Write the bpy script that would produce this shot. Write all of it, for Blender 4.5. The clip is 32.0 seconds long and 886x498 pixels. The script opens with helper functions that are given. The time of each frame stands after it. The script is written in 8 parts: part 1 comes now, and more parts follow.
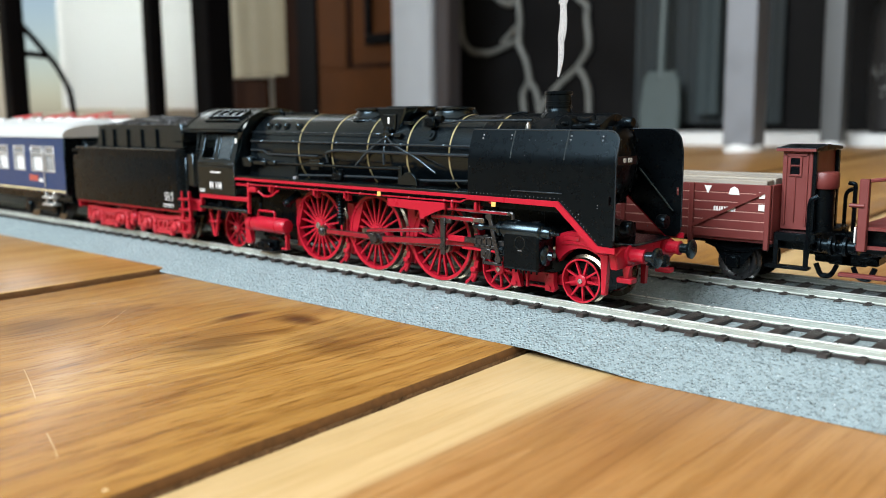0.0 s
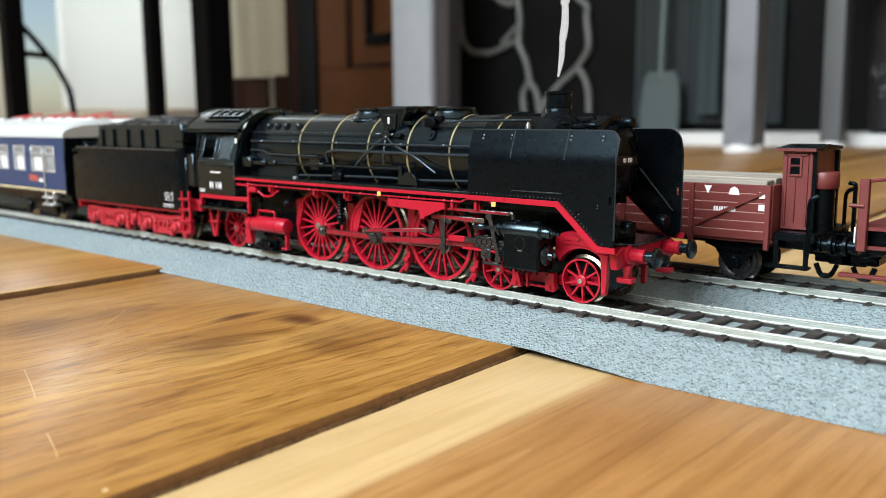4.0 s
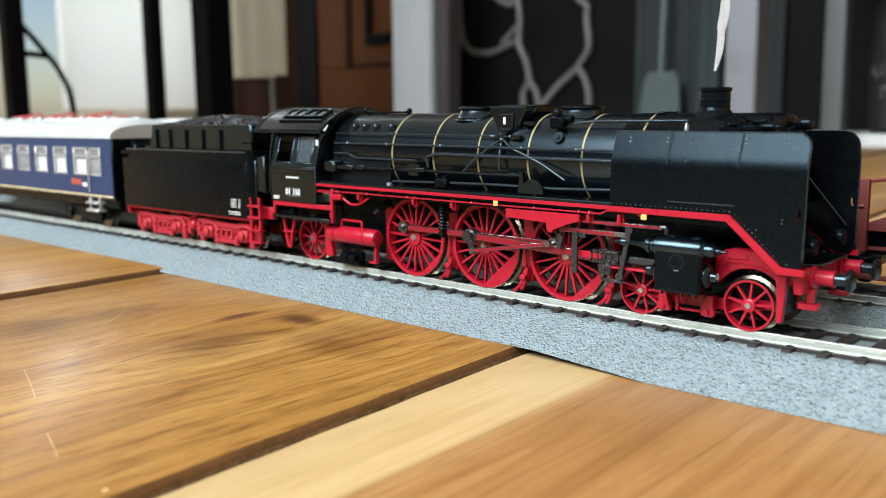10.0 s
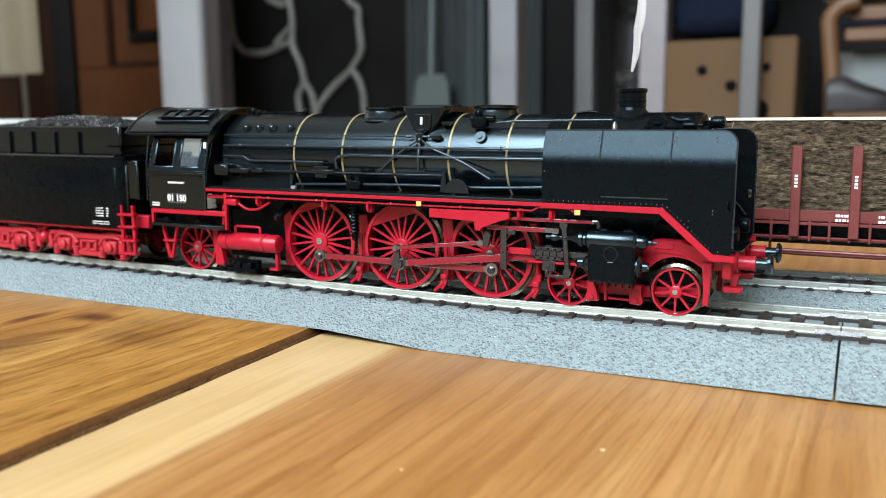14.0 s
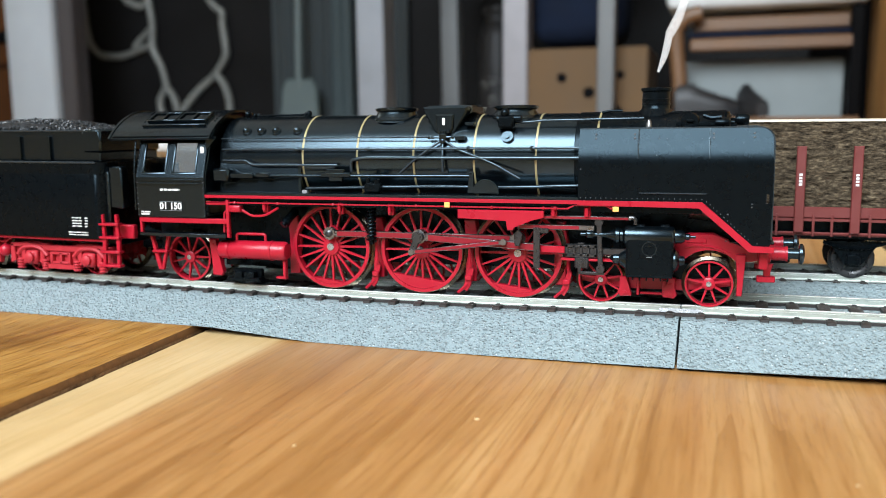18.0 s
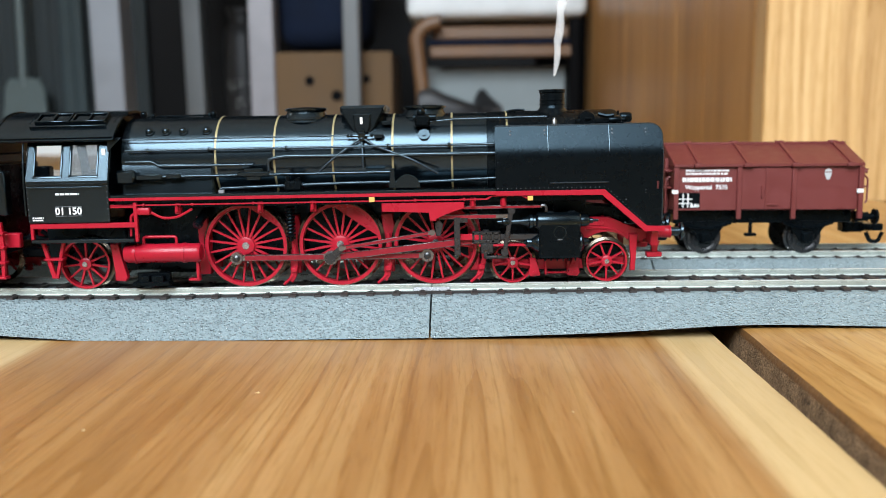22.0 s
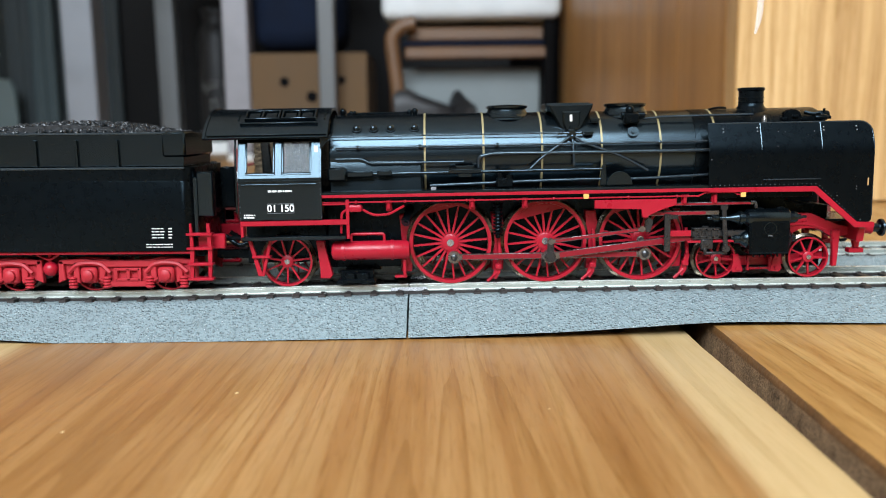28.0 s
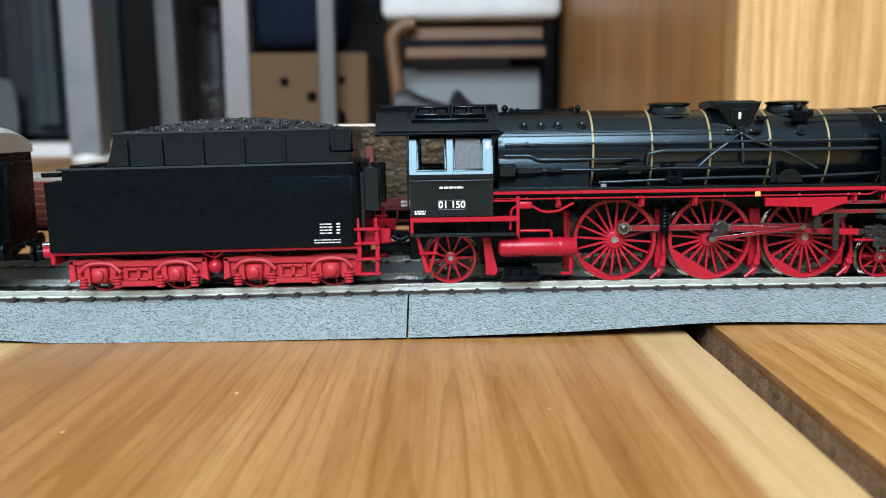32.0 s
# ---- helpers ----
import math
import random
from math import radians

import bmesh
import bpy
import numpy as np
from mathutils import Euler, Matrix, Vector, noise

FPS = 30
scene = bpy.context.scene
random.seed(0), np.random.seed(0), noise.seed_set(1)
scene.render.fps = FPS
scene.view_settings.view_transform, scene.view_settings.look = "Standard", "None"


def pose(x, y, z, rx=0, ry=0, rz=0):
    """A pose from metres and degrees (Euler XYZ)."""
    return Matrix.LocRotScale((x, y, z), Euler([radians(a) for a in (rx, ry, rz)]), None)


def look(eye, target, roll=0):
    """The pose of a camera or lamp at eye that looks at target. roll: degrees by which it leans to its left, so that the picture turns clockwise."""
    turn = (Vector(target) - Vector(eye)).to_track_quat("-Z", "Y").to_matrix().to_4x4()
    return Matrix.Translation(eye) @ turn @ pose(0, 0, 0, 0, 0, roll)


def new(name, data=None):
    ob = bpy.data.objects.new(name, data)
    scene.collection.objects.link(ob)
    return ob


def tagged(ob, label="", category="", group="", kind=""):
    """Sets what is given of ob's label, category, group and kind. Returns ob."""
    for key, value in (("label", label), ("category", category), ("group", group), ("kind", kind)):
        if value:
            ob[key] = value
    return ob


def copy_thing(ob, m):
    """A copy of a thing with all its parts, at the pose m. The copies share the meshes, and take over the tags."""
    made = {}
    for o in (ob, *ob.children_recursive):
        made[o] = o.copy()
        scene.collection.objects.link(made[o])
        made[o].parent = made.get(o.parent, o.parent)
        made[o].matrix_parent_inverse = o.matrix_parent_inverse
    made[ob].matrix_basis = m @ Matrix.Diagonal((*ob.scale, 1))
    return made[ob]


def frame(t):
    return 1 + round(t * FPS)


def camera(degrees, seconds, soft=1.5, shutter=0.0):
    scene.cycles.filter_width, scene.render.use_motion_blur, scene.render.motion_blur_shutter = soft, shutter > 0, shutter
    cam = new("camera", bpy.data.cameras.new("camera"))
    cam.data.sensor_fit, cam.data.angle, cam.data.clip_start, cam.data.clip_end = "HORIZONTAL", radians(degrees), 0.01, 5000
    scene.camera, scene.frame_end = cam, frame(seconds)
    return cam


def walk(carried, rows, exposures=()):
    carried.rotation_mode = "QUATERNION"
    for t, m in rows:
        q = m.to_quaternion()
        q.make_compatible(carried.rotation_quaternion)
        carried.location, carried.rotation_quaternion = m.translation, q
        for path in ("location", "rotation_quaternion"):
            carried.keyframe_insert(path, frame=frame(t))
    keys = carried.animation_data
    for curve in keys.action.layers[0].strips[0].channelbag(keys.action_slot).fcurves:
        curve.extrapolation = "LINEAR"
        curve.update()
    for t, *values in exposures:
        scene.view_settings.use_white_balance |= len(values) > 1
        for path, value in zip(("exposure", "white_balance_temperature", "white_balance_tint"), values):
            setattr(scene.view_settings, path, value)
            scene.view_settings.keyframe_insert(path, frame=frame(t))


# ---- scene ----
LENS = 54.6
cam = camera(LENS, 32.0, soft=0.6)
cam.data.dof.use_dof, cam.data.dof.focus_distance = True, 0.210
cam.data.dof.aperture_fstop = cam.data.lens / 1000 / 0.0019
# seconds, eye in metres, yaw, pitch, roll in degrees
ROWS = [
    (0.00, -0.0150, 0.0554, 0.0557, 41.57, -8.65, 0.45),
    (10.55, -0.0150, 0.0554, 0.0557, 41.57, -8.65, 0.45),
    (11.00, -0.0123, 0.0515, 0.0555, 40.17, -8.65, 0.52),
    (11.50, -0.0109, 0.0494, 0.0556, 38.37, -8.67, 0.51),
    (12.00, -0.0095, 0.0471, 0.0556, 36.52, -8.68, 0.50),
    (12.50, -0.0082, 0.0447, 0.0557, 34.31, -8.66, 0.49),
    (13.00, -0.0070, 0.0421, 0.0557, 31.78, -8.68, 0.48),
    (13.50, -0.0058, 0.0395, 0.0557, 29.10, -8.68, 0.48),
    (14.00, -0.0047, 0.0367, 0.0557, 26.84, -8.70, 0.48),
    (14.50, -0.0037, 0.0338, 0.0557, 25.51, -8.62, 0.49),
    (15.00, -0.0027, 0.0308, 0.0557, 23.86, -8.59, 0.49),
    (15.50, -0.0018, 0.0277, 0.0557, 22.17, -8.61, 0.50),
    (17.50, -0.0016, 0.0265, 0.0549, 19.81, -8.45, 0.53),
    (18.00, -0.0008, 0.0234, 0.0551, 18.16, -8.41, 0.54),
    (18.50, -0.0001, 0.0205, 0.0552, 16.86, -8.41, 0.54),
    (19.00, 0.0004, 0.0178, 0.0552, 14.26, -8.42, 0.55),
    (19.50, 0.0008, 0.0152, 0.0551, 12.45, -8.43, 0.55),
    (20.00, 0.0009, 0.0126, 0.0551, 10.23, -8.34, 0.55),
    (20.50, 0.0009, 0.0101, 0.0550, 8.59, -8.36, 0.56),
    (21.00, 0.0008, 0.0076, 0.0549, 6.84, -8.34, 0.56),
    (21.50, 0.0005, 0.0050, 0.0548, 4.30, -8.25, 0.56),
    (22.00, 0.0002, 0.0022, 0.0548, 1.63, -8.39, 0.56),
    (22.50, -0.0003, -0.0006, 0.0548, 0.28, -8.31, 0.57),
    (23.00, -0.0000, 0.0000, 0.0550, -0.00, -8.35, 0.62),
    (32.00, -0.0000, 0.0000, 0.0550, -0.00, -8.35, 0.62),
]
walk(cam, [(t, pose(x, y, z, 90 + pitch, roll, yaw)) for t, x, y, z, yaw, pitch, roll in ROWS],
     exposures=[(0.0, 0.05, 6500, 10), (12.5, 0.06, 6450, 10), (15.0, 0.11, 6400, 10), (20.0, 0.11, 6300, 10), (22.0, -0.12, 6250, 10), (24.0, -0.18, 6200, 10), (32.0, -0.18, 6200, 10)])

# ---------------------------------------------------------------- world and light
world = bpy.data.worlds.new("daylight")
scene.world = world
world.use_nodes = True
wn = world.node_tree.nodes
sky = wn.new("ShaderNodeTexSky")
sky.sky_type, sky.sun_disc, sky.sun_elevation, sky.sun_rotation = "NISHITA", False, radians(38), radians(200)
wn["Background"].inputs["Strength"].default_value = 0.12
world.node_tree.links.new(sky.outputs[0], wn["Background"].inputs["Color"])


def window_lamp(name, m, w, h, watts, colour):
    d = bpy.data.lights.new(name, "AREA")
    d.shape, d.size, d.size_y, d.energy, d.color = "RECTANGLE", w, h, watts, colour
    ob = new(name, d)
    ob.matrix_world = m
    return ob


# daylight through the high window behind the camera and the curtained window on the left
window_lamp("window_light_south", look((-0.35, -1.58, 1.58), (-0.1, 0.25, 0.0)), 1.7, 1.3, 150, (0.88, 0.97, 1.03))
window_lamp("window_light_west", look((-2.402, 1.23, 1.05), (0, 1.23, 1.05)), 0.34, 1.9, 15, (0.95, 0.99, 1.0))


# ---------------------------------------------------------------- materials
def mat(name, colour, rough=0.5, metal=0.0, vary=0.12, scale=400.0, bump=0.0, bump_scale=2500.0, coat=0.0, alpha=1.0, spec=0.5, island=0.0, rand=0.0, tint=None, wear=0.06):
    """Plain painted, plastic or metal surface with uneven tone at two scales and fine relief."""
    m = bpy.data.materials.new(name)
    m.use_nodes = True
    nt = m.node_tree
    b = nt.nodes["Principled BSDF"]
    b.inputs["Metallic"].default_value = metal
    b.inputs["Coat Weight"].default_value = coat
    b.inputs["Specular IOR Level"].default_value = spec
    b.inputs["Alpha"].default_value = alpha
    if tint:
        b.inputs["Specular Tint"].default_value = (*tint, 1)
    co = nt.nodes.new("ShaderNodeTexCoord")
    n1, n2 = nt.nodes.new("ShaderNodeTexNoise"), nt.nodes.new("ShaderNodeTexNoise")
    n1.inputs["Scale"].default_value, n2.inputs["Scale"].default_value = scale * 0.15, scale
    n1.inputs["Detail"].default_value, n2.inputs["Detail"].default_value = 3, 4
    mix = nt.nodes.new("ShaderNodeMath")
    mix.operation = "ADD"
    for n in (n1, n2):
        nt.links.new(co.outputs["Object"], n.inputs["Vector"])
    nt.links.new(n1.outputs[0], mix.inputs[0])
    nt.links.new(n2.outputs[0], mix.inputs[1])
    ramp = nt.nodes.new("ShaderNodeMapRange")
    ramp.inputs[1].default_value, ramp.inputs[2].default_value = 0.6, 1.4
    ramp.inputs[3].default_value, ramp.inputs[4].default_value = 1 - vary, 1 + vary
    nt.links.new(mix.outputs[0], ramp.inputs[0])
    last = ramp.outputs[0]
    for amount, kind, sock in ((island, "ShaderNodeNewGeometry", "Random Per Island"), (rand, "ShaderNodeObjectInfo", "Random")):
        if amount:
            g, r, k = nt.nodes.new(kind), nt.nodes.new("ShaderNodeMapRange"), nt.nodes.new("ShaderNodeMath")
            r.inputs[3].default_value, r.inputs[4].default_value = 1 - amount, 1 + amount
            k.operation = "MULTIPLY"
            nt.links.new(g.outputs[sock], r.inputs[0])
            nt.links.new(r.outputs[0], k.inputs[0])
            nt.links.new(last, k.inputs[1])
            last = k.outputs[0]
    tone = nt.nodes.new("ShaderNodeVectorMath")
    tone.operation = "SCALE"
    tone.inputs[0].default_value = colour
    nt.links.new(last, tone.inputs["Scale"])
    nt.links.new(tone.outputs[0], b.inputs["Base Color"])
    rr = nt.nodes.new("ShaderNodeMapRange")
    rr.inputs[1].default_value, rr.inputs[2].default_value = 0.3, 0.7
    rr.inputs[3].default_value, rr.inputs[4].default_value = max(0.02, rough - wear), min(1, rough + wear)
    nt.links.new(n2.outputs[0], rr.inputs[0])
    nt.links.new(rr.outputs[0], b.inputs["Roughness"])
    if bump:
        n3, bp = nt.nodes.new("ShaderNodeTexNoise"), nt.nodes.new("ShaderNodeBump")
        n3.inputs["Scale"].default_value, n3.inputs["Detail"].default_value = bump_scale, 5
        bp.inputs["Strength"].default_value, bp.inputs["Distance"].default_value = bump, 0.0004
        nt.links.new(co.outputs["Object"], n3.inputs["Vector"])
        nt.links.new(n3.outputs[0], bp.inputs["Height"])
        nt.links.new(bp.outputs[0], b.inputs["Normal"])
    return m


def wood_mat(name, dark, mid, light, rough=0.28, coat=0.25, along=1, freq=1.0, knots=0.0, pale=None, contrast=1.0, spots=(), grain=0.15, fibre=0.10, sheen=0.0):
    """Varnished timber: streaky growth bands, fine pores and a few knots. along: axis of the grain. pale: sapwood strips, as pairs of x in metres."""
    m = bpy.data.materials.new(name)
    m.use_nodes = True
    nt = m.node_tree
    N, L = nt.nodes.new, nt.links.new
    b = nt.nodes["Principled BSDF"]
    b.inputs["Coat Weight"].default_value, b.inputs["Coat Roughness"].default_value = coat, 0.2
    b.inputs["Specular IOR Level"].default_value = 0.32
    co, info, add, off = N("ShaderNodeTexCoord"), N("ShaderNodeObjectInfo"), N("ShaderNodeVectorMath"), N("ShaderNodeVectorMath")
    off.operation = "SCALE"
    off.inputs[0].default_value = (3.1, 7.7, 5.3)
    L(info.outputs["Random"], off.inputs["Scale"])
    # the grain wanders, and bows round the knots
    wander, wsc, bow = N("ShaderNodeTexNoise"), N("ShaderNodeMapping"), N("ShaderNodeVectorMath")
    sw = [14.0] * 3
    sw[along] = 3.5
    wsc.inputs["Scale"].default_value = sw
    L(co.outputs["Object"], wsc.inputs["Vector"])
    L(wsc.outputs[0], wander.inputs["Vector"])
    wander.inputs["Scale"].default_value, wander.inputs["Detail"].default_value = 1.0, 2
    bow.operation = "MULTIPLY_ADD"
    bow.inputs[1].default_value = (0.014, 0.014, 0.014)
    L(wander.outputs["Color"], bow.inputs[0])
    L(co.outputs["Object"], bow.inputs[2])
    place_ = bow.outputs[0]
    for sx, sy, sa, sb_, amount in spots[:4]:
        d0, d1, d2, w_, d3 = (N("ShaderNodeVectorMath") for _ in range(3)), None, None, N("ShaderNodeMapRange"), N("ShaderNodeVectorMath")
        d0, d1, d2 = d0
        d0.operation, d1.operation, d2.operation, d3.operation = "SUBTRACT", "MULTIPLY", "LENGTH", "MULTIPLY_ADD"
        d0.inputs[1].default_value, d1.inputs[1].default_value = (sx, sy, 0), (1 / 0.016, 1 / 0.03, 0)
        L(co.outputs["Object"], d0.inputs[0])
        L(d0.outputs[0], d1.inputs[0])
        L(d1.outputs[0], d2.inputs[0])
        w_.interpolation_type = "SMOOTHSTEP"
        w_.inputs[1].default_value, w_.inputs[2].default_value, w_.inputs[3].default_value, w_.inputs[4].default_value = 0.0, 1.6, -0.75, 0.0
        L(d2.outputs["Value"], w_.inputs[0])
        L(d0.outputs[0], d3.inputs[0])
        L(w_.outputs[0], d3.inputs[1])
        L(place_, d3.inputs[2])
        place_ = d3.outputs[0]
    L(place_, add.inputs[0])
    L(off.outputs[0], add.inputs[1])

    def stretched(across, length, detail, rough_=0.6, dist=0.0):
        mp, n = N("ShaderNodeMapping"), N("ShaderNodeTexNoise")
        s = [across * freq] * 3
        s[along] = length * freq
        mp.inputs["Scale"].default_value = s
        L(add.outputs[0], mp.inputs["Vector"])
        L(mp.outputs[0], n.inputs["Vector"])
        n.inputs["Scale"].default_value, n.inputs["Detail"].default_value = 1.0, detail
        n.inputs["Roughness"].default_value, n.inputs["Distortion"].default_value = rough_, dist
        return n, mp

    broad, _ = stretched(26, 1.3, 3, 0.5, 0.4)
    bands, bm_ = stretched(95, 2.2, 4, 0.6, 0.5)
    streak, _ = stretched(330, 5, 3, 0.55)
    pores, _ = stretched(1500, 45, 2, 0.5)
    rings, _ = stretched(42, 0.8, 2, 0.45, 0.15)
    wave = N("ShaderNodeTexWave")
    wave.wave_type = "BANDS"
    wave.bands_direction = "XYZ"[0 if along else 1]
    wave.inputs["Scale"].default_value, wave.inputs["Distortion"].default_value = 0.42, 9.0
    wave.inputs["Detail"].default_value, wave.inputs["Detail Scale"].default_value = 3, 0.55
    L(bm_.outputs[0], wave.inputs["Vector"])

    def mad(x, k, y):
        n = N("ShaderNodeMath")
        n.operation = "MULTIPLY_ADD"
        L(x, n.inputs[0])
        n.inputs[1].default_value = k
        if y is None:
            n.inputs[2].default_value = 0.0
        else:
            L(y, n.inputs[2])
        return n.outputs[0]

    v = mad(wave.outputs["Fac"], 0.09, None)
    v = mad(broad.outputs[0], 0.62, v)
    v = mad(bands.outputs[0], 0.52, v)
    v = mad(streak.outputs[0], 0.30, v)
    ramp = N("ShaderNodeValToRGB")
    e = ramp.color_ramp.elements
    c0 = 0.765
    e[0].position, e[0].color = c0 - 0.21 / contrast, (*dark, 1)
    e[1].position, e[1].color = min(1.0, c0 + 0.19 / contrast), (*light, 1)
    e.new(c0 - 0.02).color = (*mid, 1)
    L(v, ramp.inputs[0])
    last = ramp.outputs[0]
    if pale:
        sep, mx = N("ShaderNodeSeparateXYZ"), N("ShaderNodeMix")
        L(co.outputs["Object"], sep.inputs[0])
        wob = mad(broad.outputs[0], 0.03, sep.outputs[0])
        total = None
        for x0, x1 in pale:
            r = N("ShaderNodeMapRange")
            r.interpolation_type = "SMOOTHSTEP"
            r.inputs[1].default_value, r.inputs[2].default_value = x0 + 0.015, x1 + 0.015
            r.inputs[3].default_value, r.inputs[4].default_value = 0.85, 0.0
            L(wob, r.inputs[0])
            total = r.outputs[0] if total is None else mad(r.outputs[0], 1.0, total)
        mx.data_type = "RGBA"
        L(total, mx.inputs["Factor"])
        L(last, mx.inputs["A"])
        hsv = N("ShaderNodeMix")
        hsv.data_type = "RGBA"
        hsv.inputs["Factor"].default_value = 0.9
        L(last, hsv.inputs["A"])
        hsv.inputs["B"].default_value = (0.62, 0.445, 0.215, 1)
        L(hsv.outputs["Result"], mx.inputs["B"])
        last = mx.outputs["Result"]
    if knots:
        vo, vm, vr, mx = N("ShaderNodeTexVoronoi"), N("ShaderNodeMapping"), N("ShaderNodeMapRange"), N("ShaderNodeMix")
        sk = [16.0] * 3
        sk[along] = 6.0
        vm.inputs["Scale"].default_value = sk
        L(add.outputs[0], vm.inputs["Vector"])
        wv = N("ShaderNodeVectorMath")
        wv.operation = "MULTIPLY_ADD"
        wv.inputs[1].default_value = (0.7, 0.7, 0.7)
        L(bands.outputs["Color"], wv.inputs[0])
        L(vm.outputs[0], wv.inputs[2])
        L(wv.outputs[0], vo.inputs["Vector"])
        vo.inputs["Scale"].default_value = 1.0
        vr.inputs[1].default_value, vr.inputs[2].default_value, vr.inputs[3].default_value, vr.inputs[4].default_value = 0.04, 0.26, knots, 0.0
        L(vo.outputs["Distance"], vr.inputs[0])
        mx.data_type = "RGBA"
        L(vr.outputs[0], mx.inputs["Factor"])
        L(last, mx.inputs["A"])
        mx.inputs["B"].default_value = (dark[0] * 0.35, dark[1] * 0.3, dark[2] * 0.3, 1)
        last = mx.outputs["Result"]
    for sx, sy, sa, sb_, amount in spots:
        sub_, sc, ln, r, mx = N("ShaderNodeVectorMath"), N("ShaderNodeVectorMath"), N("ShaderNodeVectorMath"), N("ShaderNodeMapRange"), N("ShaderNodeMix")
        sub_.operation, sc.operation, ln.operation = "SUBTRACT", "MULTIPLY", "LENGTH"
        sub_.inputs[1].default_value, sc.inputs[1].default_value = (sx, sy, 0), (1 / sa, 1 / sb_, 0)
        L(co.outputs["Object"], sub_.inputs[0])
        L(sub_.outputs[0], sc.inputs[0])
        L(sc.outputs[0], ln.inputs[0])
        wob = mad(bands.outputs[0], 1.6, ln.outputs["Value"])
        wob = mad(streak.outputs[0], 1.0, wob)
        r.inputs[1].default_value, r.inputs[2].default_value, r.inputs[3].default_value, r.inputs[4].default_value = 1.55, 2.65, amount, 0.0
        L(wob, r.inputs[0])
        mx.data_type = "RGBA"
        L(r.outputs[0], mx.inputs["Factor"])
        L(last, mx.inputs["A"])
        mx.inputs["B"].default_value = (dark[0] * 0.42, dark[1] * 0.34, dark[2] * 0.3, 1)
        last = mx.outputs["Result"]
    pr, tone, rr, mul = N("ShaderNodeMapRange"), N("ShaderNodeVectorMath"), N("ShaderNodeMapRange"), N("ShaderNodeMath")
    pr.inputs[1].default_value, pr.inputs[2].default_value, pr.inputs[3].default_value, pr.inputs[4].default_value = 0.30, 0.46, 0.84, 1.0
    L(pores.outputs[0], pr.inputs[0])
    rr.inputs[3].default_value, rr.inputs[4].default_value = 0.90, 1.10
    L(info.outputs["Random"], rr.inputs[0])
    mul.operation = "MULTIPLY"
    L(pr.outputs[0], mul.inputs[0])
    L(rr.outputs[0], mul.inputs[1])
    # latewood: thin darker lines, sharp on one side, that follow the growth rings
    k0, k1, k2, k3 = N("ShaderNodeMath"), N("ShaderNodeMath"), N("ShaderNodeMapRange"), N("ShaderNodeMath")
    k0.operation, k1.operation, k3.operation = "MULTIPLY", "FRACT", "MULTIPLY"
    k0.inputs[1].default_value = 15.0
    k2.interpolation_type = "SMOOTHSTEP"
    k2.inputs[1].default_value, k2.inputs[2].default_value, k2.inputs[3].default_value, k2.inputs[4].default_value = 0.66, 0.96, 1.04, 1.04 - grain
    L(rings.outputs[0], k0.inputs[0])
    L(k0.outputs[0], k1.inputs[0])
    L(k1.outputs[0], k2.inputs[0])
    L(k2.outputs[0], k3.inputs[0])
    L(mul.outputs[0], k3.inputs[1])
    mul = k3
    # raised fibres: short dark lines along the grain
    hair, _ = stretched(1050, 95, 3, 0.6, 0.3)
    patch, _ = stretched(34, 14, 2, 0.5, 0.6)
    h0, h1, h2 = N("ShaderNodeMapRange"), N("ShaderNodeMath"), N("ShaderNodeMath")
    h0.inputs[1].default_value, h0.inputs[2].default_value, h0.inputs[3].default_value, h0.inputs[4].default_value = 0.50, 0.68, 1.0 + 0.2 * fibre, 1.0 - fibre
    L(hair.outputs[0], h0.inputs[0])
    h1.operation, h2.operation = "MULTIPLY", "MULTIPLY"
    L(mul.outputs[0], h1.inputs[0])
    L(h0.outputs[0], h1.inputs[1])
    # wavy sheen of the grain, painted as patches of lighter and darker tone
    glow = N("ShaderNodeMapRange")
    glow.inputs[1].default_value, glow.inputs[2].default_value, glow.inputs[3].default_value, glow.inputs[4].default_value = 0.32, 0.68, 1.0 - sheen, 1.0 + sheen
    L(patch.outputs[0], glow.inputs[0])
    L(h1.outputs[0], h2.inputs[0])
    L(glow.outputs[0], h2.inputs[1])
    mul = h2
    if pale:      # the sapwood is plainer
        calm = N("ShaderNodeMix")
        L(mad(total, 0.65, None), calm.inputs[0])
        L(mul.outputs[0], calm.inputs[2])
        calm.inputs[3].default_value = 1.0
        mul = calm
    fleck, _ = stretched(900, 20, 2, 0.5)
    fr, fm = N("ShaderNodeMapRange"), N("ShaderNodeMix")
    fr.inputs[1].default_value, fr.inputs[2].default_value, fr.inputs[3].default_value, fr.inputs[4].default_value = 0.64, 0.74, 0.0, 0.20
    L(fleck.outputs[0], fr.inputs[0])
    fm.data_type = "RGBA"
    L(fr.outputs[0], fm.inputs["Factor"])
    L(last, fm.inputs["A"])
    fm.inputs["B"].default_value = (min(1, light[0] * 1.3), min(1, light[1] * 1.4), min(1, light[2] * 1.6), 1)
    last = fm.outputs["Result"]
    # darker wood is also warmer: green and blue fall faster than red
    tone.operation = "MULTIPLY"
    L(last, tone.inputs[0])
    warm = N("ShaderNodeCombineXYZ")
    for i, power in enumerate((0.85, 1.1, 1.7)):
        pw = N("ShaderNodeMath")
        pw.operation = "POWER"
        L(mul.outputs[0], pw.inputs[0])
        pw.inputs[1].default_value = power
        L(pw.outputs[0], warm.inputs[i])
    L(warm.outputs[0], tone.inputs[1])
    L(tone.outputs[0], b.inputs["Base Color"])
    ro = N("ShaderNodeMapRange")
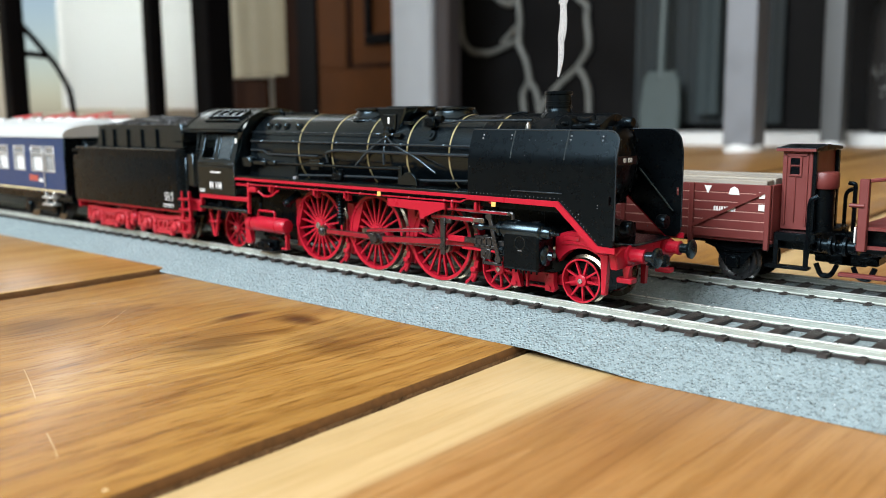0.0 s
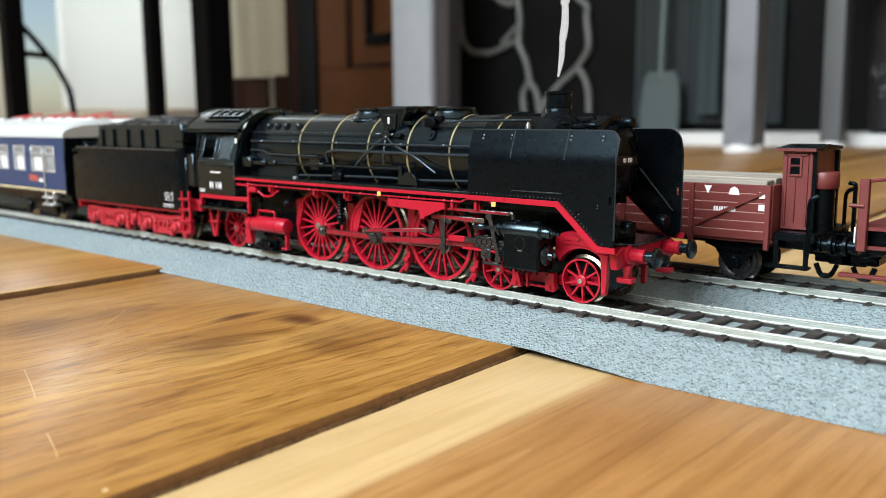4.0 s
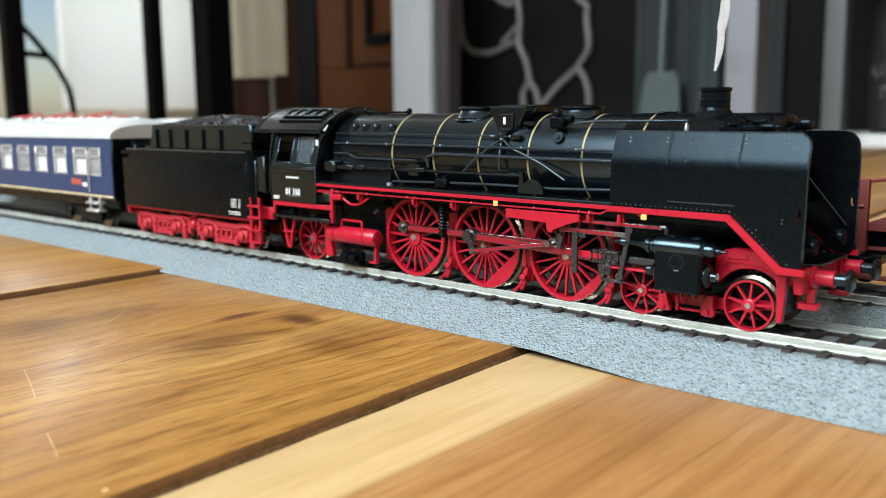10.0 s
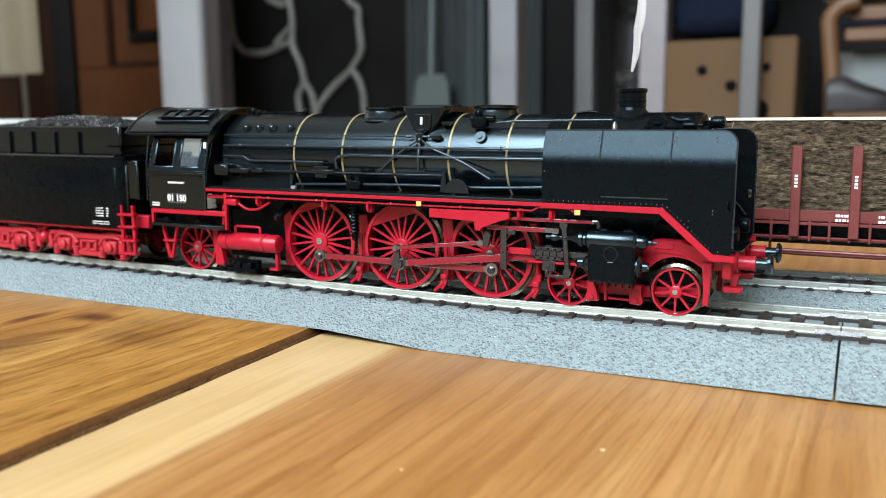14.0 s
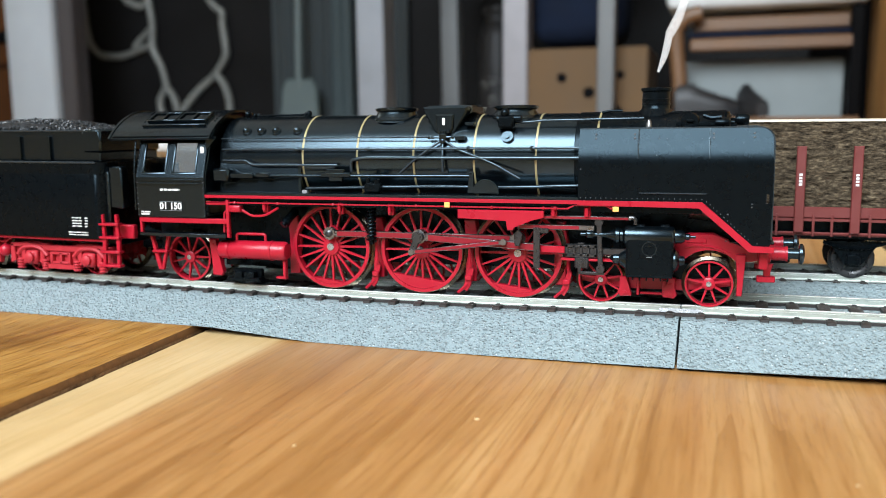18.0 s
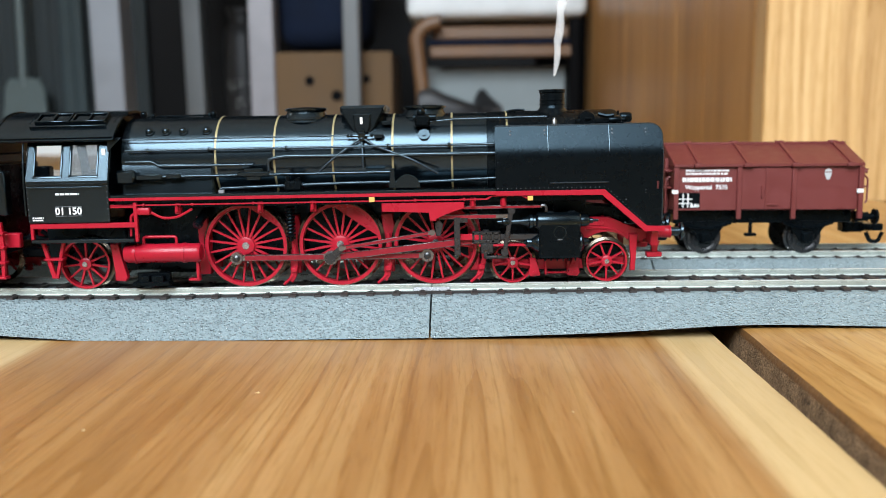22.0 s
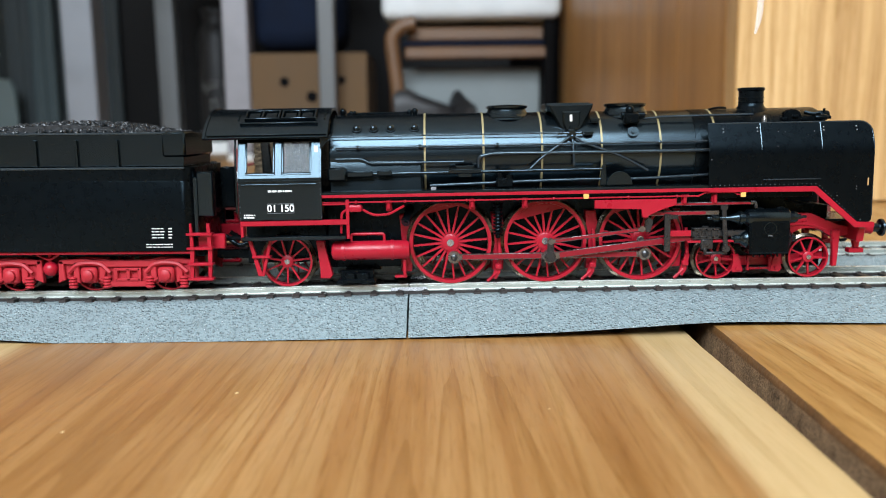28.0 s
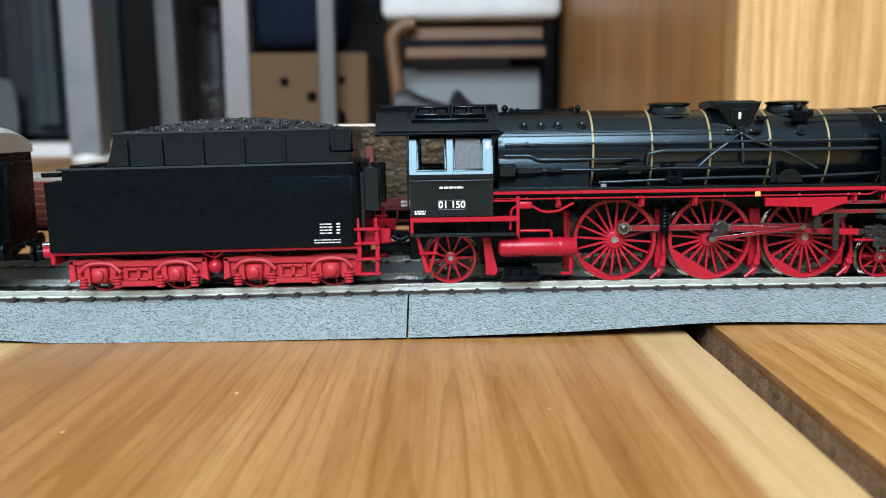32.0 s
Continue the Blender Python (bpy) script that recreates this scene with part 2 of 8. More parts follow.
    ro.inputs[1].default_value, ro.inputs[2].default_value, ro.inputs[3].default_value, ro.inputs[4].default_value = 0.3, 0.7, rough - 0.07, rough + 0.1
    L(streak.outputs[0], ro.inputs[0])
    L(ro.outputs[0], b.inputs["Roughness"])
    bp = N("ShaderNodeBump")
    bp.inputs["Strength"].default_value, bp.inputs["Distance"].default_value = 0.3, 0.0003
    L(h0.outputs[0], bp.inputs["Height"])
    L(bp.outputs[0], b.inputs["Normal"])
    return m


def foam_mat(name, colour):
    """Grey foam printed and moulded like gravel: rounded grains under a millimetre, a few with glints in their colour.
    """
    m = bpy.data.materials.new(name)
    m.use_nodes = True
    nt = m.node_tree
    N, L = nt.nodes.new, nt.links.new
    b = nt.nodes["Principled BSDF"]
    co, vo, fine, n1, warp, add = N("ShaderNodeTexCoord"), N("ShaderNodeTexVoronoi"), N("ShaderNodeTexVoronoi"), N("ShaderNodeTexNoise"), N("ShaderNodeTexNoise"), N("ShaderNodeVectorMath")
    warp.inputs["Scale"].default_value, n1.inputs["Scale"].default_value, n1.inputs["Detail"].default_value = 700, 45, 4
    add.operation = "MULTIPLY_ADD"
    add.inputs[1].default_value = (0.0003, 0.0003, 0.0003)
    L(co.outputs["Object"], warp.inputs["Vector"])
    L(co.outputs["Object"], n1.inputs["Vector"])
    L(warp.outputs["Color"], add.inputs[0])
    L(co.outputs["Object"], add.inputs[2])
    vo.inputs["Scale"].default_value, fine.inputs["Scale"].default_value = 1250, 3000
    for n in (vo, fine):
        L(add.outputs[0], n.inputs["Vector"])
    sep = N("ShaderNodeSeparateXYZ")
    L(vo.outputs["Color"], sep.inputs[0])

    def span(x, a, b_, c, d):
        r = N("ShaderNodeMapRange")
        r.inputs[1].default_value, r.inputs[2].default_value, r.inputs[3].default_value, r.inputs[4].default_value = a, b_, c, d
        L(x, r.inputs[0])
        return r.outputs[0]

    def times(x, y):
        k = N("ShaderNodeMath")
        k.operation = "MULTIPLY"
        L(x, k.inputs[0])
        L(y, k.inputs[1])
        return k.outputs[0]

    v = times(span(sep.outputs[0], 0, 1, 0.92, 1.08), span(n1.outputs[0], 0.3, 0.7, 0.95, 1.05))
    v = times(v, span(fine.outputs["Distance"], 0.1, 0.7, 1.08, 0.90))
    # pale glints painted into the few brightest grains, at their middle
    glint = times(span(sep.outputs[1], 0.88, 0.90, 0.0, 1.0), span(vo.outputs["Distance"], 0.14, 0.32, 1.0, 0.0))
    tone, mx = N("ShaderNodeVectorMath"), N("ShaderNodeMix")
    tone.operation = "SCALE"
    tone.inputs[0].default_value = colour
    L(v, tone.inputs["Scale"])
    mx.data_type = "RGBA"
    L(span(glint, 0, 1, 0, 0.7), mx.inputs["Factor"])
    L(tone.outputs[0], mx.inputs["A"])
    mx.inputs["B"].default_value = (0.62, 0.68, 0.70, 1)
    L(mx.outputs["Result"], b.inputs["Base Color"])
    L(span(sep.outputs[2], 0, 1, 0.35, 0.7), b.inputs["Roughness"])
    tall = times(span(vo.outputs["Distance"], 0.05, 0.55, 1.0, 0.45), span(sep.outputs[2], 0, 1, 0.7, 1.0))
    # open pores between the grains, about one in every few millimetres
    pore = N("ShaderNodeTexVoronoi")
    pore.inputs["Scale"].default_value = 760
    L(add.outputs[0], pore.inputs["Vector"])
    tall = times(tall, span(pore.outputs["Distance"], 0.12, 0.34, 0.0, 1.0))
    bp = N("ShaderNodeBump")
    bp.inputs["Strength"].default_value, bp.inputs["Distance"].default_value = 1.0, 0.0008
    L(tall, bp.inputs["Height"])
    L(bp.outputs[0], b.inputs["Normal"])
    return m


BLACK = mat("black_satin_plastic", (0.0012, 0.0021, 0.0029), 0.245, vary=0.06, scale=300, spec=0.74, tint=(0.60, 0.85, 1.0), wear=0.012)
BLACKM = mat("black_matt_plastic", (0.0016, 0.0022, 0.0028), 0.28, spec=0.165, tint=(0.56, 0.83, 1.0), vary=0.12, scale=500, bump=0.015, bump_scale=6000, wear=0.02)
RED = mat("signal_red_plastic", (0.335, 0.007, 0.020), 0.32, spec=0.34, vary=0.08, scale=400, bump=0.05, bump_scale=5000)
DEEPRED = mat("deep_red_rod_paint", (0.20, 0.006, 0.014), 0.35, spec=0.4, vary=0.15, scale=600)
MATTRED = mat("matt_red_moulding", (0.36, 0.017, 0.026), 0.5, spec=0.35, vary=0.12, scale=500, bump=0.15, bump_scale=2500)
STEEL = mat("bare_rod_steel", (0.22, 0.22, 0.22), 0.30, metal=1.0, vary=0.15, scale=900)
# black with a raised base colour that carries edge and pipe highlights
EDGE = mat("edge_highlight_black", (0.014, 0.018, 0.022), 0.24, spec=0.7, tint=(0.6, 0.85, 1.0), vary=0.1, wear=0.03)
POLISHED = mat("polished_axle_steel", (0.40, 0.41, 0.42), 0.26, metal=0.85, vary=0.15, scale=900)
# rivet heads in lighter grey: the highlights they catch, painted into the colour
RIVET = mat("highlight_rivet_heads", (0.09, 0.10, 0.11), 0.25, spec=0.8, vary=0.2, scale=900)
GUN = mat("gunmetal_plastic", (0.011, 0.012, 0.013), 0.30, vary=0.2, scale=900, spec=0.7)
BRIGHT = mat("nickel_silver_rail", (0.76, 0.785, 0.75), 0.30, metal=0.62, vary=0.08, scale=200, bump=0.03, bump_scale=900)
# darker, greener metal for the rail sides: what they reflect, put into colour
RAILWEB = mat("grey_green_rail_web", (0.46, 0.50, 0.45), 0.36, metal=0.6, vary=0.2, scale=300, bump=0.08, bump_scale=900)
TREAD = mat("polished_wheel_tread", (0.17, 0.145, 0.11), 0.28, metal=1.0, vary=0.08)
GOLD = mat("gold_band_paint", (0.29, 0.24, 0.12), 0.42, metal=0.25, vary=0.1)
WHITE = mat("white_print", (0.72, 0.72, 0.70), 0.6, vary=0.06)
GREYPRINT = mat("grey_print", (0.16, 0.17, 0.18), 0.5, vary=0.06)
YELLOW = mat("yellow_print", (0.72, 0.40, 0.10), 0.5, vary=0.05)
GLASS = mat("cab_glazing", (0.07, 0.09, 0.10), 0.22, vary=0.25, scale=900, alpha=0.5, spec=0.22)
SLEEPER = mat("dark_brown_sleeper_plastic", (0.022, 0.017, 0.015), 0.55, vary=0.25, scale=700, bump=0.25, bump_scale=3000)
FOAM = None
BROWN = mat("oxide_brown_plastic", (0.125, 0.021, 0.018), 0.48, vary=0.10, scale=300, bump=0.06, bump_scale=4000)
BROWN_D = mat("dark_oxide_brown_plastic", (0.11, 0.026, 0.022), 0.5, vary=0.12, scale=300)
BLUE = mat("coach_blue_plastic", (0.009, 0.030, 0.092), 0.34, vary=0.06, scale=200)
SILVER = mat("silver_roof_paint", (0.46, 0.48, 0.48), 0.38, metal=0.15, vary=0.06, scale=120)
COAL = mat("coal_lumps", (0.016, 0.018, 0.020), 0.30, vary=0.4, scale=600, bump=0.3, bump_scale=2500, island=0.5)
FLOORWOOD = wood_mat("varnished_teak_board", (0.22, 0.092, 0.018), (0.355, 0.180, 0.050), (0.465, 0.276, 0.096), rough=0.36, coat=0.16, knots=0.6, contrast=0.75, fibre=0.2, sheen=0.06, grain=0.2)
FLOORWOOD_KNOT = wood_mat("knotty_teak_board", (0.17, 0.066, 0.010), (0.335, 0.164, 0.036), (0.455, 0.262, 0.074), rough=0.40, coat=0.16, contrast=0.58, fibre=0.46, sheen=0.10, grain=0.14, spots=((-0.2125, 0.1907, 0.0026, 0.0085, 1.0), (-0.1950, 0.1996, 0.0060, 0.0045, 1.0), (-0.1900, 0.1680, 0.010, 0.016, 0.65), (-0.2430, 0.1490, 0.010, 0.010, 0.5), (-0.1780, 0.1970, 0.012, 0.012, 0.4), (-0.2410, 0.1740, 0.008, 0.012, 0.4), (-0.1710, 0.1870, 0.016, 0.006, 0.4)))
FLOORWOOD_PALE = wood_mat("honey_teak_board", (0.23, 0.096, 0.022), (0.325, 0.154, 0.045), (0.41, 0.225, 0.080), contrast=0.60, fibre=0.13, sheen=0.10, grain=0.20, rough=0.36, coat=0.14, pale=((-0.1085, -0.1045), (0.0560, 0.0490)))

# ---------------------------------------------------------------- mesh kit, in millimetres
MM = 0.001


def part(name, bm, material, parent=None, label="", at=(0, 0, 0), smooth=38):
    """Links a bmesh, drawn in millimetres, as one mesh object under a thing or part."""
    me = bpy.data.meshes.new(name)
    bmesh.ops.recalc_face_normals(bm, faces=bm.faces)
    bmesh.ops.scale(bm, vec=(MM, MM, MM), verts=bm.verts)
    bm.to_mesh(me)
    bm.free()
    me.shade_smooth()
    me.set_sharp_from_angle(angle=radians(smooth))
    me.materials.append(material)
    ob = new(name, me)
    ob.location = [c * MM for c in at]
    if parent:
        ob.parent = parent
    if label:
        ob["label"] = label
    return ob


def twin(ob, at, parent=None, turn=None):
    """Another object on the same mesh, placed in millimetres, with its sub-parts."""
    m = Matrix.Translation([c * MM for c in at])
    if turn is not None:
        m = m @ turn
    c = copy_thing(ob, m)
    if parent:
        c.parent = parent
    return c


def empty(name, label, category, group="", kind=""):
    return tagged(new(name), label, category, group, kind)


def box(x0, x1, y0, y1, z0, z1, bev=0.0, bm=None, seg=1):
    bm = bm or bmesh.new()
    vs = [bm.verts.new((x, y, z)) for x in (x0, x1) for y in (y0, y1) for z in (z0, z1)]
    fs = [bm.faces.new([vs[i] for i in f]) for f in ((0, 1, 3, 2), (4, 6, 7, 5), (0, 4, 5, 1), (2, 3, 7, 6), (0, 2, 6, 4), (1, 5, 7, 3))]
    if bev:
        es = list({e for f in fs for e in f.edges})
        bmesh.ops.bevel(bm, geom=es, offset=bev, segments=seg, affect="EDGES", profile=0.5, clamp_overlap=True)
    return bm


def prism(poly, a0, a1, axis="y", bev=0.0, bm=None):
    """A flat outline drawn through: (x, z) along y, (y, z) along x, or (x, y) along z."""
    bm = bm or bmesh.new()
    put = {"y": lambda u, v, w: (u, w, v), "x": lambda u, v, w: (w, u, v), "z": lambda u, v, w: (u, v, w)}[axis]
    r0 = [bm.verts.new(put(u, v, a0)) for u, v in poly]
    r1 = [bm.verts.new(put(u, v, a1)) for u, v in poly]
    n = len(poly)
    fs = [bm.faces.new(r0), bm.faces.new(r1[::-1])]
    rims = [e for f in fs for e in f.edges]
    for i in range(n):
        bm.faces.new((r0[i], r0[(i + 1) % n], r1[(i + 1) % n], r1[i]))
    if bev:
        bmesh.ops.bevel(bm, geom=rims, offset=bev, segments=1, affect="EDGES", clamp_overlap=True)
    return bm


def lathe(profile, origin=(0, 0, 0), axis="z", seg=32, bm=None, cap=True):
    """(radius, height) pairs turned round an axis."""
    bm = bm or bmesh.new()
    ox, oy, oz = origin
    rings = []
    for r, h in profile:
        ring = []
        for i in range(seg):
            a = 2 * math.pi * i / seg
            u, v = r * math.cos(a), r * math.sin(a)
            p = {"z": (u, v, h), "x": (h, u, v), "y": (u, h, v)}[axis]
            ring.append(bm.verts.new((ox + p[0], oy + p[1], oz + p[2])))
        rings.append(ring)
    for a, b in zip(rings, rings[1:]):
        for i in range(seg):
            bm.faces.new((a[i], a[(i + 1) % seg], b[(i + 1) % seg], b[i]))
    if cap:
        bm.faces.new(rings[0])
        bm.faces.new(rings[-1][::-1])
    return bm


def rod(p, q, r, seg=8, bm=None, r1=None):
    """A round bar from p to q."""
    bm = bm or bmesh.new()
    p, q = Vector(p), Vector(q)
    d = (q - p).normalized()
    u = d.orthogonal().normalized()
    v = d.cross(u)
    r1 = r if r1 is None else r1
    rings = []
    for c, rad in ((p, r), (q, r1)):
        rings.append([bm.verts.new(c + rad * (math.cos(2 * math.pi * i / seg) * u + math.sin(2 * math.pi * i / seg) * v)) for i in range(seg)])
    for i in range(seg):
        bm.faces.new((rings[0][i], rings[0][(i + 1) % seg], rings[1][(i + 1) % seg], rings[1][i]))
    bm.faces.new(rings[0][::-1])
    bm.faces.new(rings[1])
    return bm


def pipe(points, r, seg=10, bm=None, smooth=3):
    """A bent pipe through the points, its bends rounded."""
    bm = bm or bmesh.new()
    pts = [Vector(p) for p in points]
    if smooth and len(pts) > 2:
        out = [pts[0]]
        for a, b, c in zip(pts, pts[1:], pts[2:]):
            cut = min((b - a).length, (c - b).length) * 0.35
            p, q = b + (a - b).normalized() * cut, b + (c - b).normalized() * cut
            for i in range(smooth + 1):
                t = i / smooth
                out.append((1 - t) ** 2 * p + 2 * t * (1 - t) * b + t * t * q)
        pts = out + [pts[-1]]
    rings, u = [], None
    for i, c in enumerate(pts):
        d = (pts[min(i + 1, len(pts) - 1)] - pts[max(i - 1, 0)]).normalized()
        u = d.orthogonal().normalized() if u is None else (u - d * u.dot(d)).normalized()
        v = d.cross(u)
        rings.append([bm.verts.new(c + r * (math.cos(2 * math.pi * k / seg) * u + math.sin(2 * math.pi * k / seg) * v)) for k in range(seg)])
    for a, b in zip(rings, rings[1:]):
        for k in range(seg):
            bm.faces.new((a[k], a[(k + 1) % seg], b[(k + 1) % seg], b[k]))
    bm.faces.new(rings[0][::-1])
    bm.faces.new(rings[-1])
    return bm


def ball(c, r, seg=10, bm=None, squash=1.0):
    bm = bm or bmesh.new()
    prof = [(max(0.02, r * math.sin(math.pi * i / (seg // 2))), -squash * r * math.cos(math.pi * i / (seg // 2))) for i in range(seg // 2 + 1)]
    return lathe(prof, c, "z", seg, bm)


def ring_plate(cx, cz, r_out, r_in, y0, y1, seg=40, bm=None):
    """A flat ring round an axis along y."""
    bm = bm or bmesh.new()
    rows = []
    for r, y in ((r_out, y0), (r_out, y1), (r_in, y1), (r_in, y0)):
        rows.append([bm.verts.new((cx + r * math.cos(2 * math.pi * i / seg), y, cz + r * math.sin(2 * math.pi * i / seg))) for i in range(seg)])
    for a, b in zip(rows, rows[1:] + rows[:1]):
        for i in range(seg):
            bm.faces.new((a[i], a[(i + 1) % seg], b[(i + 1) % seg], b[i]))
    return bm


def lettering(name, text, size, at, parent, material=None, turn=(90, 0, 0), align="CENTER"):
    c = bpy.data.curves.new(name, "FONT")
    c.offset = 0.022 * size * MM
    c.body, c.size, c.extrude, c.align_x, c.align_y = text, size * MM, 0.00004, align, "CENTER"
    c.materials.append(material or WHITE)
    ob = new(name, c)
    ob.matrix_local = pose(*[v * MM for v in at], *turn)
    ob.parent = parent
    return ob


def bars(x0, x1, zs, y, parent, h=0.35, material=None, name="marking", rnd=None, label="small white unreadable marking"):
    """Rows of short raised bars that stand for writing too small to read."""
    bm = bmesh.new()
    rng = random.Random(rnd or 3)
    for z in zs:
        x = x0
        while x < x1 - 0.2:
            w = min(rng.uniform(0.35, 1.3), x1 - x)
            box(x, x + w, y - 0.03, y + 0.03, z - h / 2, z + h / 2, 0, bm)
            x += w + rng.uniform(0.12, 0.3)
    return part(name, bm, material or WHITE, parent, label)

# ---------------------------------------------------------------- the room: floor boards, walls, hearth
FLOOR = tagged(new("floor"), "wide varnished teak floorboards with open gaps", "floor", kind="structure")
part("subfloor", box(-2400, 1600, -1700, 2600, -60, -30), mat("dark_subfloor", (0.03, 0.022, 0.016), 0.9), FLOOR, "dark underlay below the boards")


SAWN = mat("rough_sawn_edge", (0.25, 0.155, 0.083), 0.85, vary=0.75, scale=1500, bump=1.0, bump_scale=1500, spec=0.2)
# dark brown band along each board's rounded top edge
ARRIS = mat("dark_brown_arris", (0.15, 0.072, 0.026), 0.55, vary=0.35, scale=500, bump=0.4, bump_scale=900, spec=0.3)


def board(left, right, y0, y1, z=0.0, material=None, label=""):
    """One floorboard along y; left and right give its edges' x at y, in millimetres. Slightly rounded arrises."""
    bm = bmesh.new()
    prof = [(0.0, -26.0), (0.0, -1.9), (0.25, -0.9), (0.6, -0.25), (1.2, 0.0)]
    ys = [y0 + (60 - y0) * i / 20 for i in range(20)] + [60 + 4.0 * i for i in range(61)] + [300 + (y1 - 300) * i / 20 for i in range(1, 21)]
    rows = []
    for y in ys:
        a, b = left(y), right(y)
        row = [(a + u + 0.3 * noise.noise((y * 0.09, a * 0.01, 3.0)), y, z + v) for u, v in prof]
        row += [(b - u + 0.3 * noise.noise((y * 0.09, b * 0.01, 9.0)), y, z + v) for u, v in prof[::-1]]
        rows.append([bm.verts.new(p) for p in row])
    for p, q in zip(rows, rows[1:]):
        for k in range(len(p) - 1):
            bm.faces.new((p[k], p[k + 1], q[k + 1], q[k]))
        bm.faces.new((p[-1], p[0], q[0], q[-1]))
    bm.faces.new(rows[0][::-1])
    bm.faces.new(rows[-1])
    ob = part("floorboard", bm, material or FLOORWOOD, FLOOR, label)
    ob.data.materials.append(SAWN)
    ob.data.materials.append(ARRIS)
    for p in ob.data.polygons:
        if abs(p.normal.z) < 0.1:
            p.material_index = 1
        elif p.normal.z < 0.75:
            p.material_index = 2
    return ob


Y0, Y1 = -1600.0, 2440.0


def line(x_at, y_at, slope):
    return lambda y: x_at + slope * (y - y_at)


gap_a, gap_b, gap_c = line(-131.4, 117, -0.047), line(-288.5, 175, -0.060), line(63.3, 119, 0.006)
board(lambda y: gap_b(y) + 1.2, lambda y: gap_a(y) + 2.0, Y0, Y1, 2.0, FLOORWOOD_KNOT, "knotty reddish teak board with scratches")
board(lambda y: gap_a(y) + 2.5, gap_c, Y0, Y1, 0.0, FLOORWOOD_PALE, "honey-coloured teak board with a pale sapwood edge")
board(line(66.4, 130, 0.030), lambda y: 262.0, Y0, Y1, 2.6, None, "teak board standing slightly proud of its neighbour")
rng = random.Random(4)
d = 2.2
for k in range(11):
    w = rng.uniform(168, 196)
    board(lambda y: gap_b(y) - d - w, lambda y: gap_b(y) - d, Y0, Y1, 3.3 if k == 0 else rng.uniform(1.4, 2.0))
    d += w + 3
xa = 266.0
for k in range(6):
    w = rng.uniform(168, 196)
    board(lambda y: xa, lambda y: xa + w, Y0, Y1, rng.uniform(-0.4, 0.4))
    xa += w + 4
# one-off marks on the wood
SPECK = mat("pale_varnish_fleck", (0.62, 0.45, 0.24), 0.5)
for x, y, r in ((-43.4, 171.9, 0.5), (-131.8, 111.6, 0.5), (-70, 150, 0.35), (20, 160, 0.3)):
    part("varnish_fleck", ball((x, y, 2.0 if x < -130 else 0.02), r, 8, None, 0.25), SPECK, FLOOR, "pale fleck in the varnish")
for (xa, ya), (xb, yb) in (((-205.0, 130.4), (-183.1, 123.5)), ((-161.7, 116.3), (-149.7, 112.6)), ((-229.3, 160.7), (-243.7, 175.1))):
    bm = pipe([(xa, ya, 2.0), ((xa + xb) / 2 + 0.5, (ya + yb) / 2, 2.0), (xb, yb, 2.0)], 0.06, 5)
    part("scratch", bm, SPECK, FLOOR, "thin pale scratch")

WALLMAT = mat("cream_wall_plaster", (0.48, 0.44, 0.36), 0.85, vary=0.08, scale=8, bump=0.3, bump_scale=120)
# near-black wall colour with slightly uneven tone
DARKWALL = mat("near_black_wall", (0.004, 0.004, 0.0045), 0.8, spec=0.03, vary=0.2, scale=10)
CEIL = mat("white_ceiling_paint", (0.82, 0.81, 0.79), 0.9, vary=0.04, scale=6)


def wall(name, x0, x1, y0, y1, z0, z1, material, label):
    return tagged(part(name, box(x0, x1, y0, y1, z0, z1), material), label, "wall", kind="structure")


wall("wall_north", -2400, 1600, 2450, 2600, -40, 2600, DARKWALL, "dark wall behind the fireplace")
wall("wall_east", 1500, 1600, -1620, 2450, -40, 2600, WALLMAT, "plain cream plastered side wall")
# west wall with a window, south wall with a wide window
for nm, a in (("wall_west", [(-1620, 1060, -40, 2600), (1400, 2450, -40, 2600), (1060, 1400, -40, 80), (1060, 1400, 2050, 2600)]),):
    bm = bmesh.new()
    for y0, y1, z0, z1 in a:
        box(-2500, -2400, y0, y1, z0, z1, 0, bm)
    tagged(part(nm, bm, WALLMAT), "cream plastered wall with a tall window opening", "wall", kind="structure")
# unseen wall added behind the camera, near black to keep reflections dark
bm = bmesh.new()
for x0, x1, z0, z1 in ((-2400, -1500, -40, 2600), (800, 1500, -40, 2600), (-1500, 800, -40, 860), (-1500, 800, 2320, 2600)):
    box(x0, x1, -1720, -1620, z0, z1, 0, bm)
tagged(part("wall_south", bm, mat("dark_unseen_wall", (0.022, 0.024, 0.027), 0.7, vary=0.2, scale=12)), "unseen dark wall with a high window opening", "wall", kind="structure")
tagged(part("ceiling", box(-2500, 1600, -1720, 2600, 2600, 2700), CEIL), "plain white ceiling", "ceiling", kind="structure")

# ---------------------------------------------------------------- track on grey foam ballast, along x
FOAM = foam_mat("grey_foam_ballast", (0.214, 0.268, 0.280))
TRACKY = {"near": 241.5, "far": 296.5}
RAILZ = 10.2
LIFT = 0.7      # the nearer track lies a little higher
# the roadbed sags between two boards that stand proud: x and height in millimetres
SAG = ((-760, 0.3), (-270, 0.3), (-200, 0.0), (-150, -0.3), (-95, -0.7), (-75, -0.55), (-50, -0.1), (-20, 0.3), (0, 0.45), (35, 0.8), (70, 0.95), (420, 0.95))


# the foam's lower edge bends up on to the proud board
CURL = ((-760, 0.0), (-60, 0.0), (-3, 0.6), (32, 1.6), (53, 2.8), (68, 3.8), (80, 3.8), (113, 3.0), (420, 2.9))


def along(table, x):
    for (a, p), (b, q) in zip(table, table[1:]):
        if x <= b:
            return p + (q - p) * max(0.0, x - a) / (b - a)
    return table[-1][1]


